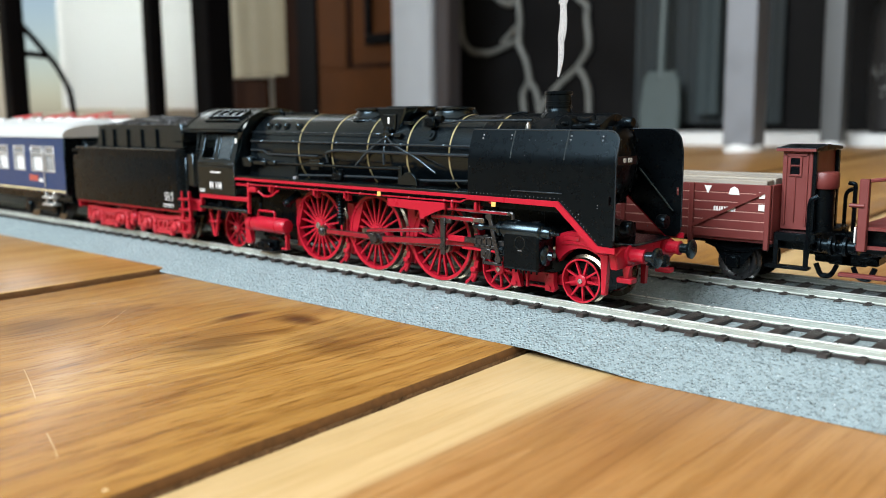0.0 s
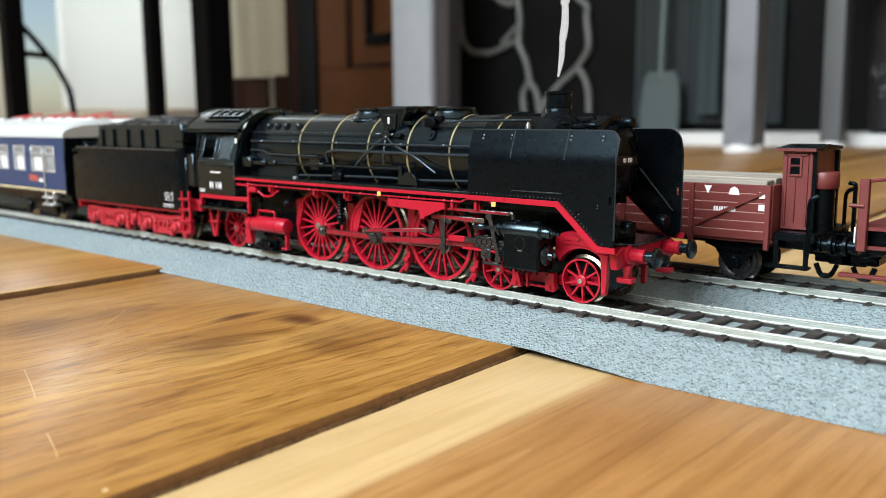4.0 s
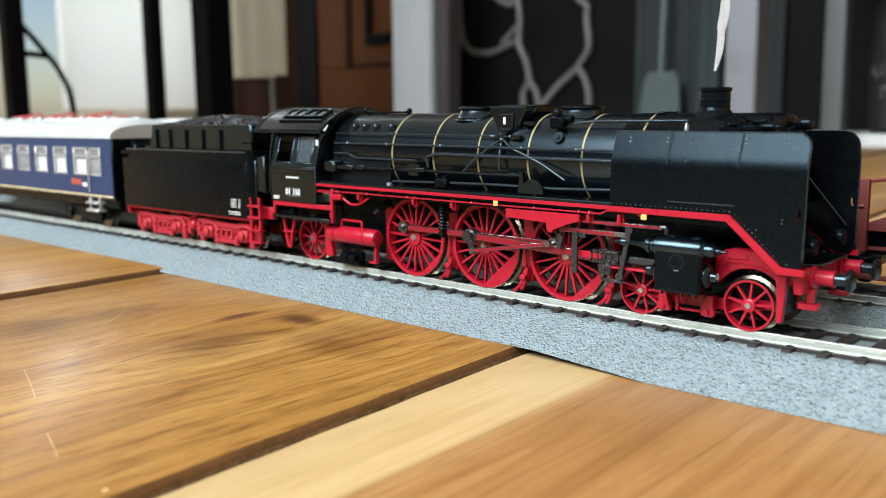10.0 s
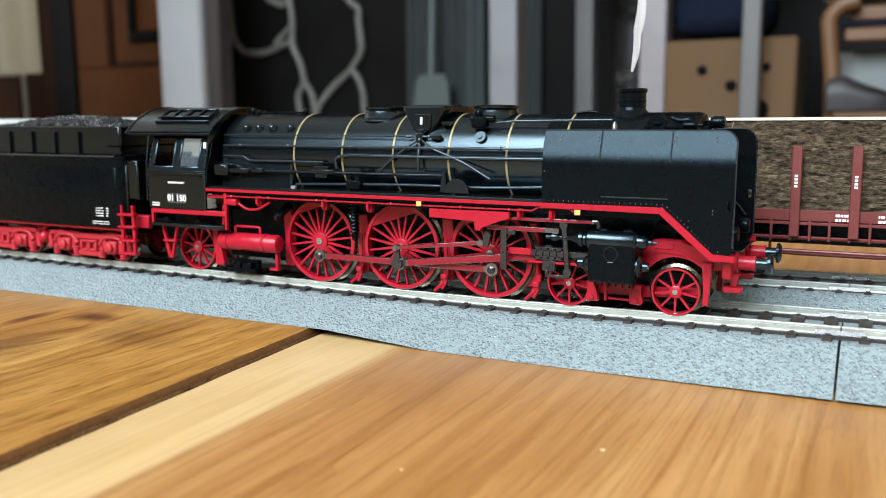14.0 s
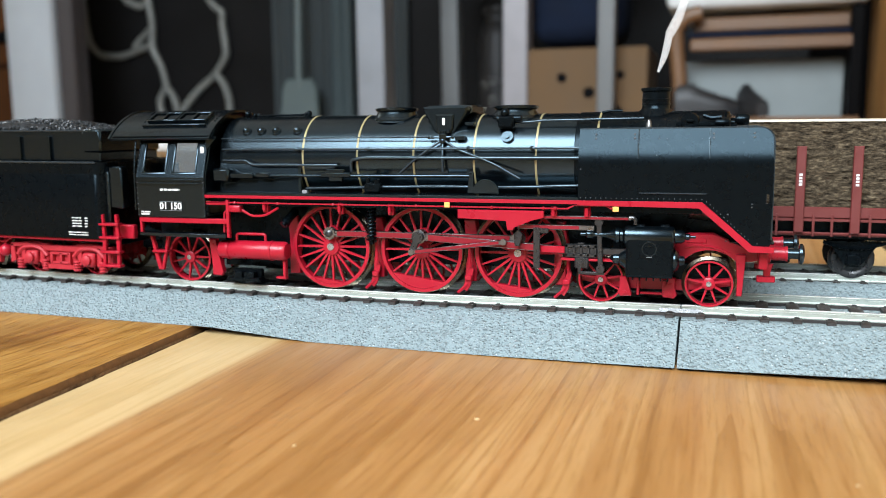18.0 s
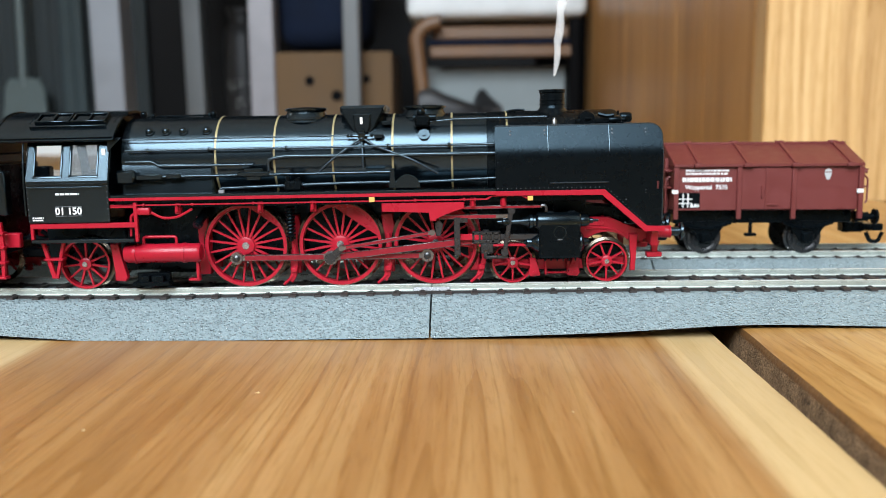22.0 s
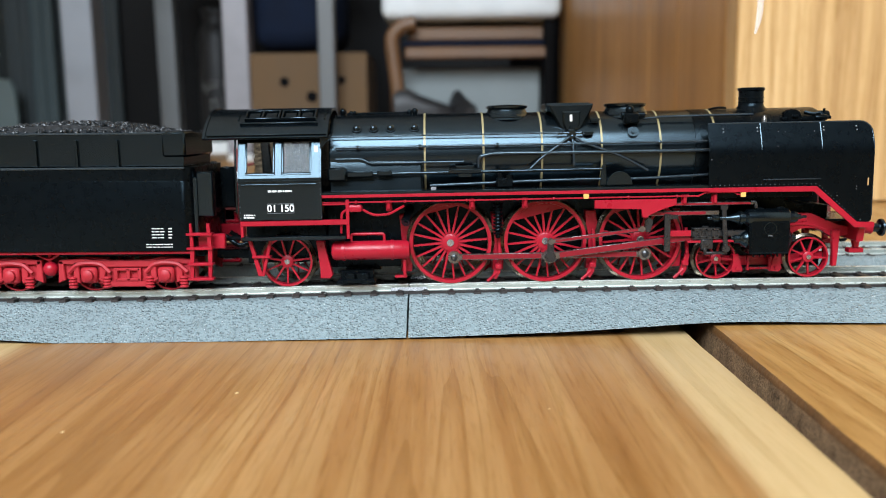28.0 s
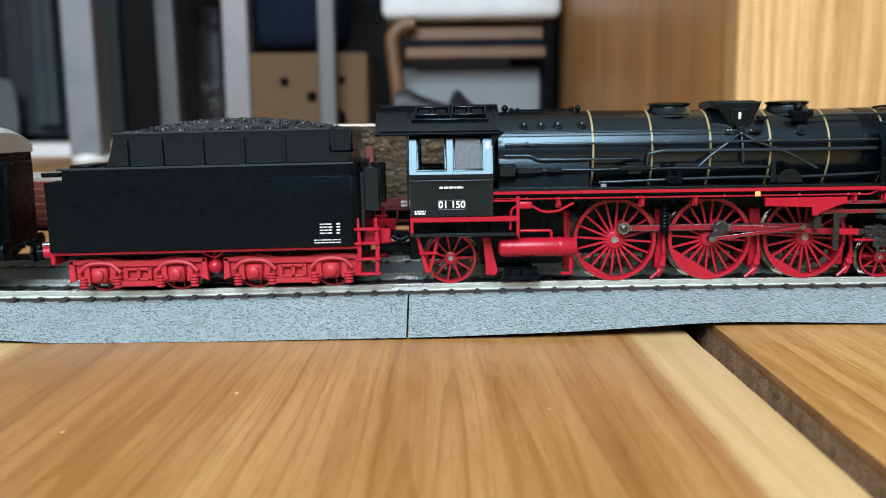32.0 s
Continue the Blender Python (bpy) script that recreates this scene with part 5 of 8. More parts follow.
    part("vent_tag", box(-61.2, -60.2, s * 15.25 - 0.14, s * 15.25 + 0.14, 37.4, 39.2, 0.05), WHITE, cs, "small white tag")
    part("cab_handrail", pipe([(-81.6, s * 17.6, 22), (-81.6, s * 17.4, 33), (-81.6, s * 15.8, 41)], 0.25), BLACK, cs)
part("cab_front", prism([(-16.8, 24.6), (16.8, 24.6), (16.6, 31), (12.7, 41.6), (10, 45.4), (5, 47.8), (-5, 47.8), (-10, 45.4), (-12.7, 41.6), (-16.6, 31)], -60.2, -59.4, "x", 0.1), BLACK, LOCO)
part("cab_floor", box(-81, -60, -16.4, 16.4, 19.0, 20.2, 0.1), BLACKM, LOCO)
# block added to fill the shaded space under the cab with black
part("rear_frame", box(-82, -60, -6.5, 6.5, 7, 19, 0.3), BLACKM, LOCO, "black block added for the shade under the cab")
bm = box(-66, -60.4, -7, 7, 19.2, 38, 1.2)
for y, z in ((-3, 30), (3, 31), (0, 35), (-5, 34), (5, 36)):
    rod((-67.4, y, z), (-66, y, z), 1.1, 10, bm)
part("boiler_backhead", bm, mat("brass_fittings_backhead", (0.12, 0.085, 0.05), 0.4, vary=0.4, scale=900), LOCO, "boiler backhead with brass fittings")
n = 22
ROOFR, ROOFC = 23.0, 26.3
half = math.asin(17.2 / ROOFR)
arc = [(-ROOFR * math.sin(half * (1 - 2 * i / n)), ROOFC + ROOFR * math.cos(half * (1 - 2 * i / n))) for i in range(n + 1)]
inner = [((ROOFR - 0.7) / ROOFR * y, ROOFC + (z - ROOFC) * (ROOFR - 0.7) / ROOFR) for y, z in arc][::-1]
roof = part("cab_roof", prism(arc + inner, -89.4, -57.4, "x", 0.12), BLACK, LOCO)


def on_roof(bm, y, lift=0.0):
    """Tilts a piece drawn flat at the origin on to the roof's curve at y."""
    a = math.asin(y / ROOFR)
    bmesh.ops.rotate(bm, verts=bm.verts, cent=(0, 0, 0), matrix=Matrix.Rotation(-a, 3, "X"))
    bmesh.ops.translate(bm, verts=bm.verts, vec=(0, y + lift * math.sin(a), ROOFC + (ROOFR + lift) * math.cos(a)))
    return bm


for side in (-1, 1):
    for x0 in (-79.6, -70.0):
        bm = bmesh.new()
        for a, b, c, d in ((0, 9.2, -2.5, -2.0), (0, 9.2, 1.9, 2.4), (0, 0.5, -2.2, 2.1), (4.3, 4.9, -2.2, 2.1), (8.7, 9.2, -2.2, 2.1)):
            box(x0 + a, x0 + b, c, d, -0.5, 1.0, 0.1, bm)
        vent = part("roof_vent", on_roof(bm, side * 10.4), BLACK, roof)
        for k in (0, 4.4):
            bm = box(x0 + k + 0.8, x0 + k + 4.0, -1.7, 1.6, -0.4, 0.55, 0.25)
            part("vent_flap", on_roof(bm, side * 10.4), BLACK, vent)
    part("vent_rail", on_roof(box(-80.6, -60.2, -0.25, 0.25, -0.3, 0.7, 0.1), side * 13.6), BLACK, roof)
    part("gutter", on_roof(box(-88.8, -57.6, -0.3, 0.3, -0.2, 0.4, 0.1), side * 16.6), BLACK, roof)
    for x in (-81.4, -58.6):
        bm = bmesh.new()
        for k in range(3):
            ball((x, k * 1.3 - 1.3, 0.0), 0.3, 8, bm)
        part("lifting_lug", on_roof(bm, side * 10.4), BLACK, roof)
part("roof_lip", prism([(a * 1.012, (b - 40) * 1.03 + 40) for a, b in arc] + inner, -89.9, -89.2, "x", 0.05), BLACK, roof)

# --- moving rods, right and left
COUPLE, MAINROD, CROSS, COMB, ECC = [], [], [], [], []


def flat_rod(length, big, small, y0, y1, h=0.95, channel=True):
    bm = box(0, length, y0, y1, -h, h, 0.15)
    lathe([(big, y0 - 0.1), (big, y1 + 0.1)], (0, 0, 0), "y", 18, bm)
    lathe([(small, y0 - 0.1), (small, y1 + 0.1)], (length, 0, 0), "y", 18, bm)
    return bm


for side in (-1, 1):
    s = side
    ph = 0 if s < 0 else 90
    bm = box(-25.86, 25.86, -0.45, 0.45, -0.85, 0.85, 0.12)
    for x in (-25.86, 0, 25.86):
        lathe([(1.7, -0.7), (1.7, 0.7)], (x, 0, 0), "y", 18, bm)
    cr = part("coupling_rod", bm, STEEL, LOCO, "dark metal coupling rod with a red web")
    wb = bmesh.new()
    for x0, x1 in ((-23.6, -2.2), (2.2, 23.6)):
        box(x0, x1, s * 0.46 - 0.08, s * 0.46 + 0.08, -0.62, 0.62, 0.02, wb)
    part("web", wb, DEEPRED, cr)
    for x in (-25.86, 25.86):
        part("pin_cap", lathe([(0.95, s * 0.7), (0.95, s * 1.2), (0.5, s * 1.5)], (x, 0, 0), "y", 14), GUN, cr)
    COUPLE.append((cr, s, ph))
    mr = part("connecting_rod", flat_rod(43, 1.9, 1.2, -0.4, 0.4), STEEL, LOCO, "dark metal connecting rod with a red web")
    wb = box(2.6, 40.5, s * 0.41 - 0.08, s * 0.41 + 0.08, -0.72, 0.72, 0.02)
    part("web", wb, DEEPRED, mr)
    MAINROD.append((mr, s, ph))
    bm = box(-4.7, 2.6, -0.5, 0.5, -0.9, 1.9, 0.1)
    for z0, z1 in ((-1.1, -0.2), (1.2, 2.0)):
        box(-4.8, 2.7, -0.95, 0.95, z0, z1, 0.12, bm)
    for k in range(5):
        box(-4.8 + k * 1.72, -4.2 + k * 1.72, -0.95, 0.95, -0.9, 1.9, 0.1, bm)
    box(-2.0, -0.4, -0.6, 0.6, 2.0, 2.4, 0.1, bm)
    lathe([(1.1, -1.3), (1.1, 1.3)], (-0.9, 0, -2.2), "y", 14, bm)
    lathe([(0.5, -1.7), (0.5, 1.7)], (-0.9, 0, -2.2), "y", 10, bm)
    rod((2, 0, 0), (14, 0, 0), 0.6, 10, bm)
    box(-2.6, 0.8, s * 0.6 - 0.5, s * 0.6 + 0.5, -3.8, -1.0, 0.3, bm)
    box(-1.8, 4.6, s * 0.9 - 0.3, s * 0.9 + 0.3, -5.2, -4.4, 0.2, bm)
    box(-1.8, -0.9, s * 0.9 - 0.3, s * 0.9 + 0.3, -5.0, -3.4, 0.2, bm)
    ch = part("crosshead", bm, GUN, LOCO, "dark metal crosshead with its piston rod")
    CROSS.append((ch, s, ph))
    bm = box(-0.6, 0.6, -0.35, 0.35, -7.2, 5.4, 0.15)
    lathe([(1.0, -0.5), (1.0, 0.5)], (0, 0, 4.4), "y", 12, bm)
    lathe([(1.0, -0.5), (1.0, 0.5)], (0, 0, -6.8), "y", 12, bm)
    COMB.append((part("combination_lever", bm, GUN, LOCO), s, ph))
    bm = box(-0.3, 4.4, -0.4, 0.4, -0.9, 0.9, 0.2)
    lathe([(1.5, -0.6), (1.5, 0.6)], (0, 0, 0), "y", 14, bm)
    lathe([(0.9, -0.6), (0.9, 0.9)], (4.2, 0, 0), "y", 12, bm)
    ECC.append((part("return_crank", bm, GUN, LOCO, "dark metal return crank"), s, ph))
ECCROD = []
for side in (-1, 1):
    er = part("eccentric_rod", flat_rod(24.5, 0.8, 0.8, -0.25, 0.25, 0.55), STEEL, LOCO, "thin metal eccentric rod with a red web")
    part("web", box(1.2, 23.4, side * 0.27 - 0.05, side * 0.27 + 0.05, -0.36, 0.36, 0.02), DEEPRED, er)
    ECCROD.append((er, side, 0 if side < 0 else 90))

# ---------------------------------------------------------------- tender; same axes, origin at its own middle
TENDER = empty("tender", "black coal tender with red bogies behind the locomotive", "tender")
TX = -134.6     # its middle, behind the locomotive's origin


n = 6
L0, L1, R = -42.4, 40.9, 3.2
pts = []
for cx, cy, a0 in ((L1 - R, 16.4 - R, 0), (L0 + 0.6, 16.4 - 0.6, 90), (L0 + 0.6, -16.4 + 0.6, 180), (L1 - R, -16.4 + R, 270)):
    rr = R if cx > 0 else 0.6
    pts += [(cx + rr * math.cos(radians(a0 + 90 * i / n)), cy + rr * math.sin(radians(a0 + 90 * i / n))) for i in range(n + 1)]
tank = prism(pts, 12.6, 31.2, "z", 0.2)
prism([(max(u, L0 + 5.0), v) for u, v in pts], 31.2, 34.6, "z", 0.0, tank)
tb = part("water_tank", tank, BLACKM, TENDER)
up = [(-27.2, 34.7), (38.0, 34.7), (38.4, 42.6), (37.6, 43.6), (-24.4, 43.6), (-24.6, 41), (-25.2, 38), (-26.0, 36)]
bunk = part("coal_bunker", prism(up, -13.2, 13.2, "y", 0.25), BLACK, TENDER)
for x in (-20.8, -11.6, -0.8, 10.0, 20.8):
    for s in (-1, 1):
        part("bunker_rib", prism([(x - 0.35, 34.7), (x + 0.35, 34.7), (x + 0.3, 41.8), (x - 0.3, 42)], s * 13.6 - 0.5, s * 13.6 + 0.5, "y", 0.1), BLACK, bunk)
bm = bmesh.new()
for s in (-1, 1):
    pipe([(-24.4, s * 13.2, 43.5), (37.6, s * 13.2, 43.5)], 0.3, 6, bm)
    pipe([(-38.6, s * 16.4, 34.5), (39, s * 16.4, 34.5)], 0.35, 6, bm)
part("beading", bm, EDGE, tb)
part("front_box", box(32.5, 38.8, -13.7, 13.7, 37.2, 44.0, 0.6), BLACK, bunk)
for s in (-1, 1):
    bm = box(41.2, 45.6, s * 12.4 - 1.6, s * 12.4 + 1.6, 21.4, 33.4, 0.4)
    box(40.4, 41.6, s * 14.0 - 0.5, s * 14.0 + 0.5, 16, 32, 0.2, bm)
    part("tool_locker", bm, BLACK, TENDER)
part("tank_filler", box(-38.5, -33, -9, 9, 34.5, 35.4, 0.3), BLACK, tb)
for s in (-1, 1):
    part("lamp_iron", box(-42.8, -38, s * 15.6 - 0.9, s * 15.6 + 0.9, 32.6, 33.8, 0.2), BLACKM, tb)
rng = random.Random(11)
bm = bmesh.new()
for k in range(1500):
    x, y = rng.uniform(-23.5, 33), rng.uniform(-12.6, 12.6)
    f = max(0.0, 1 - (abs(x - 6) / 28) ** 2.2) * max(0.0, 1 - (abs(y) / 14) ** 2)
    z = 43.3 + 3.2 * f + rng.uniform(-0.4, 0.3)
    r = rng.uniform(0.4, 0.85)
    m = Matrix.Translation((x, y, z)) @ Euler((rng.uniform(0, 6), rng.uniform(0, 6), rng.uniform(0, 6))).to_matrix().to_4x4() @ Matrix.Diagonal((r, r * rng.uniform(0.6, 1), r * rng.uniform(0.6, 1), 1))
    g = bmesh.ops.create_icosphere(bm, subdivisions=1, radius=1.0, matrix=m)
    for v in g["verts"]:
        v.co += Vector((rng.uniform(-1, 1), rng.uniform(-1, 1), rng.uniform(-1, 1))) * 0.18 * r
coal = part("coal", bm, COAL, TENDER, "heap of glossy black coal lumps", smooth=10)
coal["kind"] = "stuff"
part("coal_bed", prism([(-23, 40), (34, 40), (30, 43.0), (18, 45.2), (6, 46.0), (-6, 45.2), (-18, 43)], -11.5, 11.5, "y", 1.0), COAL, TENDER)
part("tender_frame", box(-41.6, 42, -11.4, 11.4, 10.4, 12.8, 0.3), BLACKM, TENDER)
for s in (-1, 1):
    part("frame_edge", box(-41.6, 40, s * 15.2 - 0.5, s * 15.2 + 0.5, 11.7, 12.5, 0.15), RED, TENDER)
    bars(29.6, 33.0, (16.2, 17.0, 17.8, 18.6), s * 16.45, tb, 0.26, rnd=2)
    bars(28.0, 35.0, (14.4, 13.7), s * 16.45, tb, 0.24, rnd=9)
    bars(34.0, 35.0, (16.2, 17.0, 17.8, 18.6), s * 16.45, tb, 0.34, rnd=12)
    # front steps
    st = part("tender_steps", box(40, 48, s * 12 - 1, s * 12 + 1, 12.6, 16.6, 0.3), RED, TENDER, "red footsteps")
    for z in (4.6, 8.6, 12.8, 16.6):
        part("tread", box(38.6, 45.4, s * 15.4 - 1.2, s * 15.4 + 1.2, z, z + 0.7, 0.12), RED, st)
    for x in (39.6, 44.4):
        part("stringer", prism([(x - 0.6, 4.6), (x + 0.4, 4.6), (x + 0.8, 12), (x + 0.4, 19.8), (x - 0.6, 19.8), (x - 0.3, 12)], s * 15.4 - 0.5, s * 15.4 + 0.5, "y", 0.12), RED, st)
    # bogie sides
    for bx in (-20.4, 21.4):
        y0, y1 = s * 12.2 - 0.9, s * 12.2 + 0.9
        bm = prism([(-18.6, 8.6), (-18.6, 9.8), (-12, 10.3), (-6, 9.2), (6, 9.2), (12, 10.3), (18.6, 9.8), (18.6, 8.6), (12, 9.0), (6, 7.8), (-6, 7.8), (-12, 9.0)], y0, y1, "y", 0.25)
        prism([(-8.4, 4.6), (-5, 2.4), (5, 2.4), (8.4, 4.6), (7.2, 5.2), (4.4, 3.7), (-4.4, 3.7), (-7.2, 5.2)], y0, y1, "y", 0.25, bm)
        for d in (-1, 1):
            prism([(d * 18.6, 9.8), (d * 17.3, 9.8), (d * 16.9, 4.4), (d * 18.9, 3.6)], y0, y1, "y", 0.2, bm)
            prism([(d * 7.6, 8.4), (d * 5.8, 8.2), (d * 6.4, 4.2), (d * 7.8, 4.8)], y0, y1, "y", 0.2, bm)
            prism([(d * 14.6, 9.4), (d * 13.2, 9.4), (d * 13.0, 3.6), (d * 14.8, 3.6)], y0, y1, "y", 0.2, bm)
        plate = [(-18.4, 9.6), (-15, 10.0), (-12, 10.6), (-8.5, 10.5), (-4, 9.4), (4, 9.4), (8.5, 10.5), (12, 10.6), (15, 10.0), (18.4, 9.6), (18.4, 5.4), (16, 4.2), (12, 4.4), (8, 3.4), (4.4, 2.5), (-4.4, 2.5), (-8, 3.4), (-12, 4.4), (-16, 4.2), (-18.4, 5.4)]
        prism(plate, s * 11.6 - 0.5, s * 11.6 + 0.5, "y", 0.2, bm)
        bg = part("tender_bogie", bm, MATTRED, TENDER, "red cast bogie side frame", at=(bx, 0, 0))
        for ax in (-10.4, 10.4):
            bm = bmesh.new()
            box(ax - 2.2, ax + 2.2, s * 12.8 - 1.2, s * 12.8 + 1.2, 3.6, 7.8, 0.6, bm)
            lathe([(1.5, 0), (1.5, s * 1.0), (0.8, s * 1.4)], (ax, s * 13.8, 5.8), "y", 14, bm)
            for dx in (-4.6, 4.6):
                sp = bmesh.new()
                for k in range(4):
                    lathe([(0.9, -0.4), (1.3, 0), (0.9, 0.4)], (ax + dx, s * 12.8, 2.5 + k * 0.8), "z", 10, sp)
                part("spring", sp, MATTRED, bg)
            hb = pipe([(ax - 5.6, s * 13.0, 6.4), (ax - 3.4, s * 13.0, 8.6), (ax - 1, s * 13.0, 9.0), (ax + 1, s * 13.0, 9.0), (ax + 3.4, s * 13.0, 8.6), (ax + 5.6, s * 13.0, 6.4)], 0.62, 6)
            part("spring_beam", hb, MATTRED, bg)
            part("axle_box", bm, MATTRED, bg)
        bm = bmesh.new()
        box(-3.4, 3.4, s * 12.4 - 0.9, s * 12.4 + 0.9, 4.0, 4.8, 0.2, bm)
        box(-3.4, 3.4, s * 12.4 - 0.9, s * 12.4 + 0.9, 6.8, 7.6, 0.2, bm)
        for dx in (-3.4, 0, 3.0):
            box(dx - 0.4, dx + 0.6, s * 12.4 - 0.9, s * 12.4 + 0.9, 4.0, 7.6, 0.15, bm)
        part("bolster", bm, MATTRED, bg)
        for ax in (-10.4, 10.4):
            spoked_wheel("tender_wheel", bx + ax, s * WY, 5.7, 9, TENDER, 0, 12, s, 1.5, 28)
    bm = ball((0.4, s * 12.4, 7.4), 2.0, 14)
    rod((0.4, s * 12.4, 9), (0.4, s * 12.4, 12), 0.5, 8, bm)
    pipe([(-3, s * 12.6, 11.4), (0.4, s * 13, 9.8), (3, s * 12.6, 11.4)], 0.4, 6, bm)
    part("brake_cylinder", bm, RED, TENDER)
    bf = part("buffer", lathe([(2.4, -42.6), (2.4, -43.2), (1.7, -43.4), (1.7, -46.4)], (0, s * 10, 12), "x", 20), RED, TENDER)
    part("buffer_head", lathe([(1.1, -46.4), (1.1, -48.6), (2.5, -48.8), (2.5, -49.6), (0.3, -50)], (0, s * 10, 12), "x", 24), BLACKM, bf, "black buffer head")
part("rear_beam", box(-43, -41.6, -15, 15, 9, 14.6, 0.3), RED, TENDER)
bm = pipe([(46, -4, 15), (50, -5, 12), (54, -4, 14)], 0.7)
pipe([(45, 5, 15), (50, 6, 11.5), (55, 5, 14)], 0.7, 7, bm)
pipe([(45, -9, 14), (50, -10, 15.4), (55, -9, 14)], 0.6, 7, bm)
part("hose", bm, BLACKM, TENDER, "black rubber hoses to the cab")
bm = box(43, 56, -3, 3, 8.5, 11, 0.4)
part("drawbar", bm, BLACKM, TENDER)
bm = rod((-44, -3, 13), (-50, -3, 13), 1.0, 10)
rod((-44, -3, 17), (-47, -3, 17), 1.2, 10, bm)
part("heating_pipe", bm, STEEL, TENDER)

# ---------------------------------------------------------------- blue coach
COACH = empty("passenger_coach", "blue model passenger coach with a silver roof, coupled behind the tender", "coach")
CL = 240.0      # length; origin at its front end
cb = bmesh.new()
HW = 16.0
wins = [(-33.0 - 18.6 * k, -21.0 - 18.6 * k) for k in range(11)]
for s in (-1, 1):
    y0, y1 = min(s * (HW - 0.7), s * HW), max(s * (HW - 0.7), s * HW)
    box(-CL, -0.6, y0, y1, 14.0, 22.9, 0.05, cb)
    box(-CL, -0.6, y0, y1, 34.4, 38.4, 0.05, cb)
    solid = [(-9.4, -0.6), (wins[0][1], -18.8)]
    prev = wins[0][0]
    for a, b in wins[1:]:
        solid.append((b, prev))
        prev = a
    solid.append((-CL, prev))
    for a, b in solid:
        box(a, b, y0, y1, 22.9, 34.4, 0.0, cb)
body = part("coach_body", cb, BLUE, COACH)
FRAME = mat("silver_window_frame", (0.55, 0.56, 0.55), 0.35, metal=0.6)
BLIND = mat("white_window_blind", (0.85, 0.86, 0.86), 0.8)
PANE = mat("coach_window_glass", (0.5, 0.52, 0.53), 0.15, vary=0.1, alpha=0.22, spec=0.4)
INNER = mat("coach_interior", (0.22, 0.13, 0.07), 0.7)
for s in (-1, 1):
    for a, b in wins + [(-18.8, -9.4)]:
        bm = bmesh.new()
        for p, q, r, t in ((a, b, 22.9, 23.6), (a, b, 33.7, 34.4), (a, a + 0.7, 23.6, 33.7), (b - 0.7, b, 23.6, 33.7), (a, b, 30.4, 31.0)):
            box(p, q, s * HW - 0.3, s * HW + 0.3, r, t, 0.08, bm)
        wf = part("window_frame", bm, FRAME, body, "silver window frame")
        part("pane", box(a + 0.5, b - 0.5, s * (HW - 0.35) - 0.1, s * (HW - 0.35) + 0.1, 23.2, 34.0), PANE, wf, "clear window pane")
    bm = pipe([(-19.6, s * 16.4, 16), (-19.6, s * 16.4, 33)], 0.3)
    part("door_handrail", bm, FRAME, body)
    part("class_board", box(-36, -27, s * 16.1 - 0.06, s * 16.1 + 0.06, 18.6, 21.2, 0.0), mat("red_board", (0.3, 0.06, 0.04), 0.5) if s < 0 else bpy.data.materials["red_board"], body, "small red destination board")
    bars(-26, -22, (19.0,), s * 16.1, body, 1.6, rnd=21)
    part("lower_stripe", box(-CL, -0.6, s * 16.06 - 0.05, s * 16.06 + 0.05, 14.4, 15.0), mat("cream_line", (0.6, 0.5, 0.25), 0.5) if s < 0 else bpy.data.materials["cream_line"], body)
part("coach_floor", box(-CL, -0.6, -15.2, 15.2, 13.4, 15.4, 0.2), INNER, COACH)
for k, (a, b) in enumerate(wins):
    if k != 3:
        part("window_blind", box(a + 0.4, b - 0.4, -14.9, -14.6, 23, 30.2 if k else 29.4, 0), BLIND, COACH, "white blind drawn up half way")
part("compartment_wall", box(-CL + 1, -9, -9.0, -8.6, 15.4, 38, 0), mat("pale_partition", (0.42, 0.40, 0.36), 0.8), COACH, "pale partition behind the windows")
part("end_wall", box(-0.5, 0.1, -15.6, 15.6, 13.0, 38.6, 0.2), BLACKM, COACH, "black end wall")
part("gangway", box(0.1, 4.2, -8, 8, 12.5, 36, 0.6), BLACKM, COACH, "black folding gangway")
part("end_wall", box(-0.8, 0.2, -15.8, 15.8, 14, 38.6, 0.3), BLACKM, COACH)
bm = box(0.2, 3.0, -6.5, 6.5, 13, 36, 1.2)
for k in range(3):
    box(0.6 + k * 0.8, 1.0 + k * 0.8, -7.4, 7.4, 12.4, 37, 0.3, bm)
part("gangway", bm, BLACKM, COACH, "black rubber gangway")
n = 16
arc = [(-16.6 * math.cos(math.pi * i / n), 38.2 + 8.4 * math.sin(math.pi * i / n) ** 0.75) for i in range(n + 1)]
bm = bmesh.new()
sect = []
for x, f in ((-CL, 1.0), (-14, 1.0), (-9, 0.985), (-5, 0.94), (-2, 0.85), (0.4, 0.66)):
    sect.append([bm.verts.new((x, y * (0.98 + 0.02 * f), 38.2 + (z - 38.2) * f)) for y, z in arc])
for p, q in zip(sect, sect[1:]):
    for k in range(len(p) - 1):
        bm.faces.new((p[k], p[k + 1], q[k + 1], q[k]))
    bm.faces.new((p[-1], p[0], q[0], q[-1]))
bm.faces.new(sect[0])
bm.faces.new(sect[-1][::-1])
roof = part("coach_roof", bm, SILVER, COACH)
for k in range(10):
    for s in (-1, 1):
        bm = lathe([(2.2, 0), (1.9, 1.0), (1.0, 1.7), (0.2, 1.9)], (-20 - k * 21, s * 7.0, 45.4), "z", 14)
        part("roof_ventilator", bm, SILVER, roof)
part("underframe", box(-CL + 2, -2, -13, 13, 9.5, 13.6, 0.4), BLACKM, COACH)
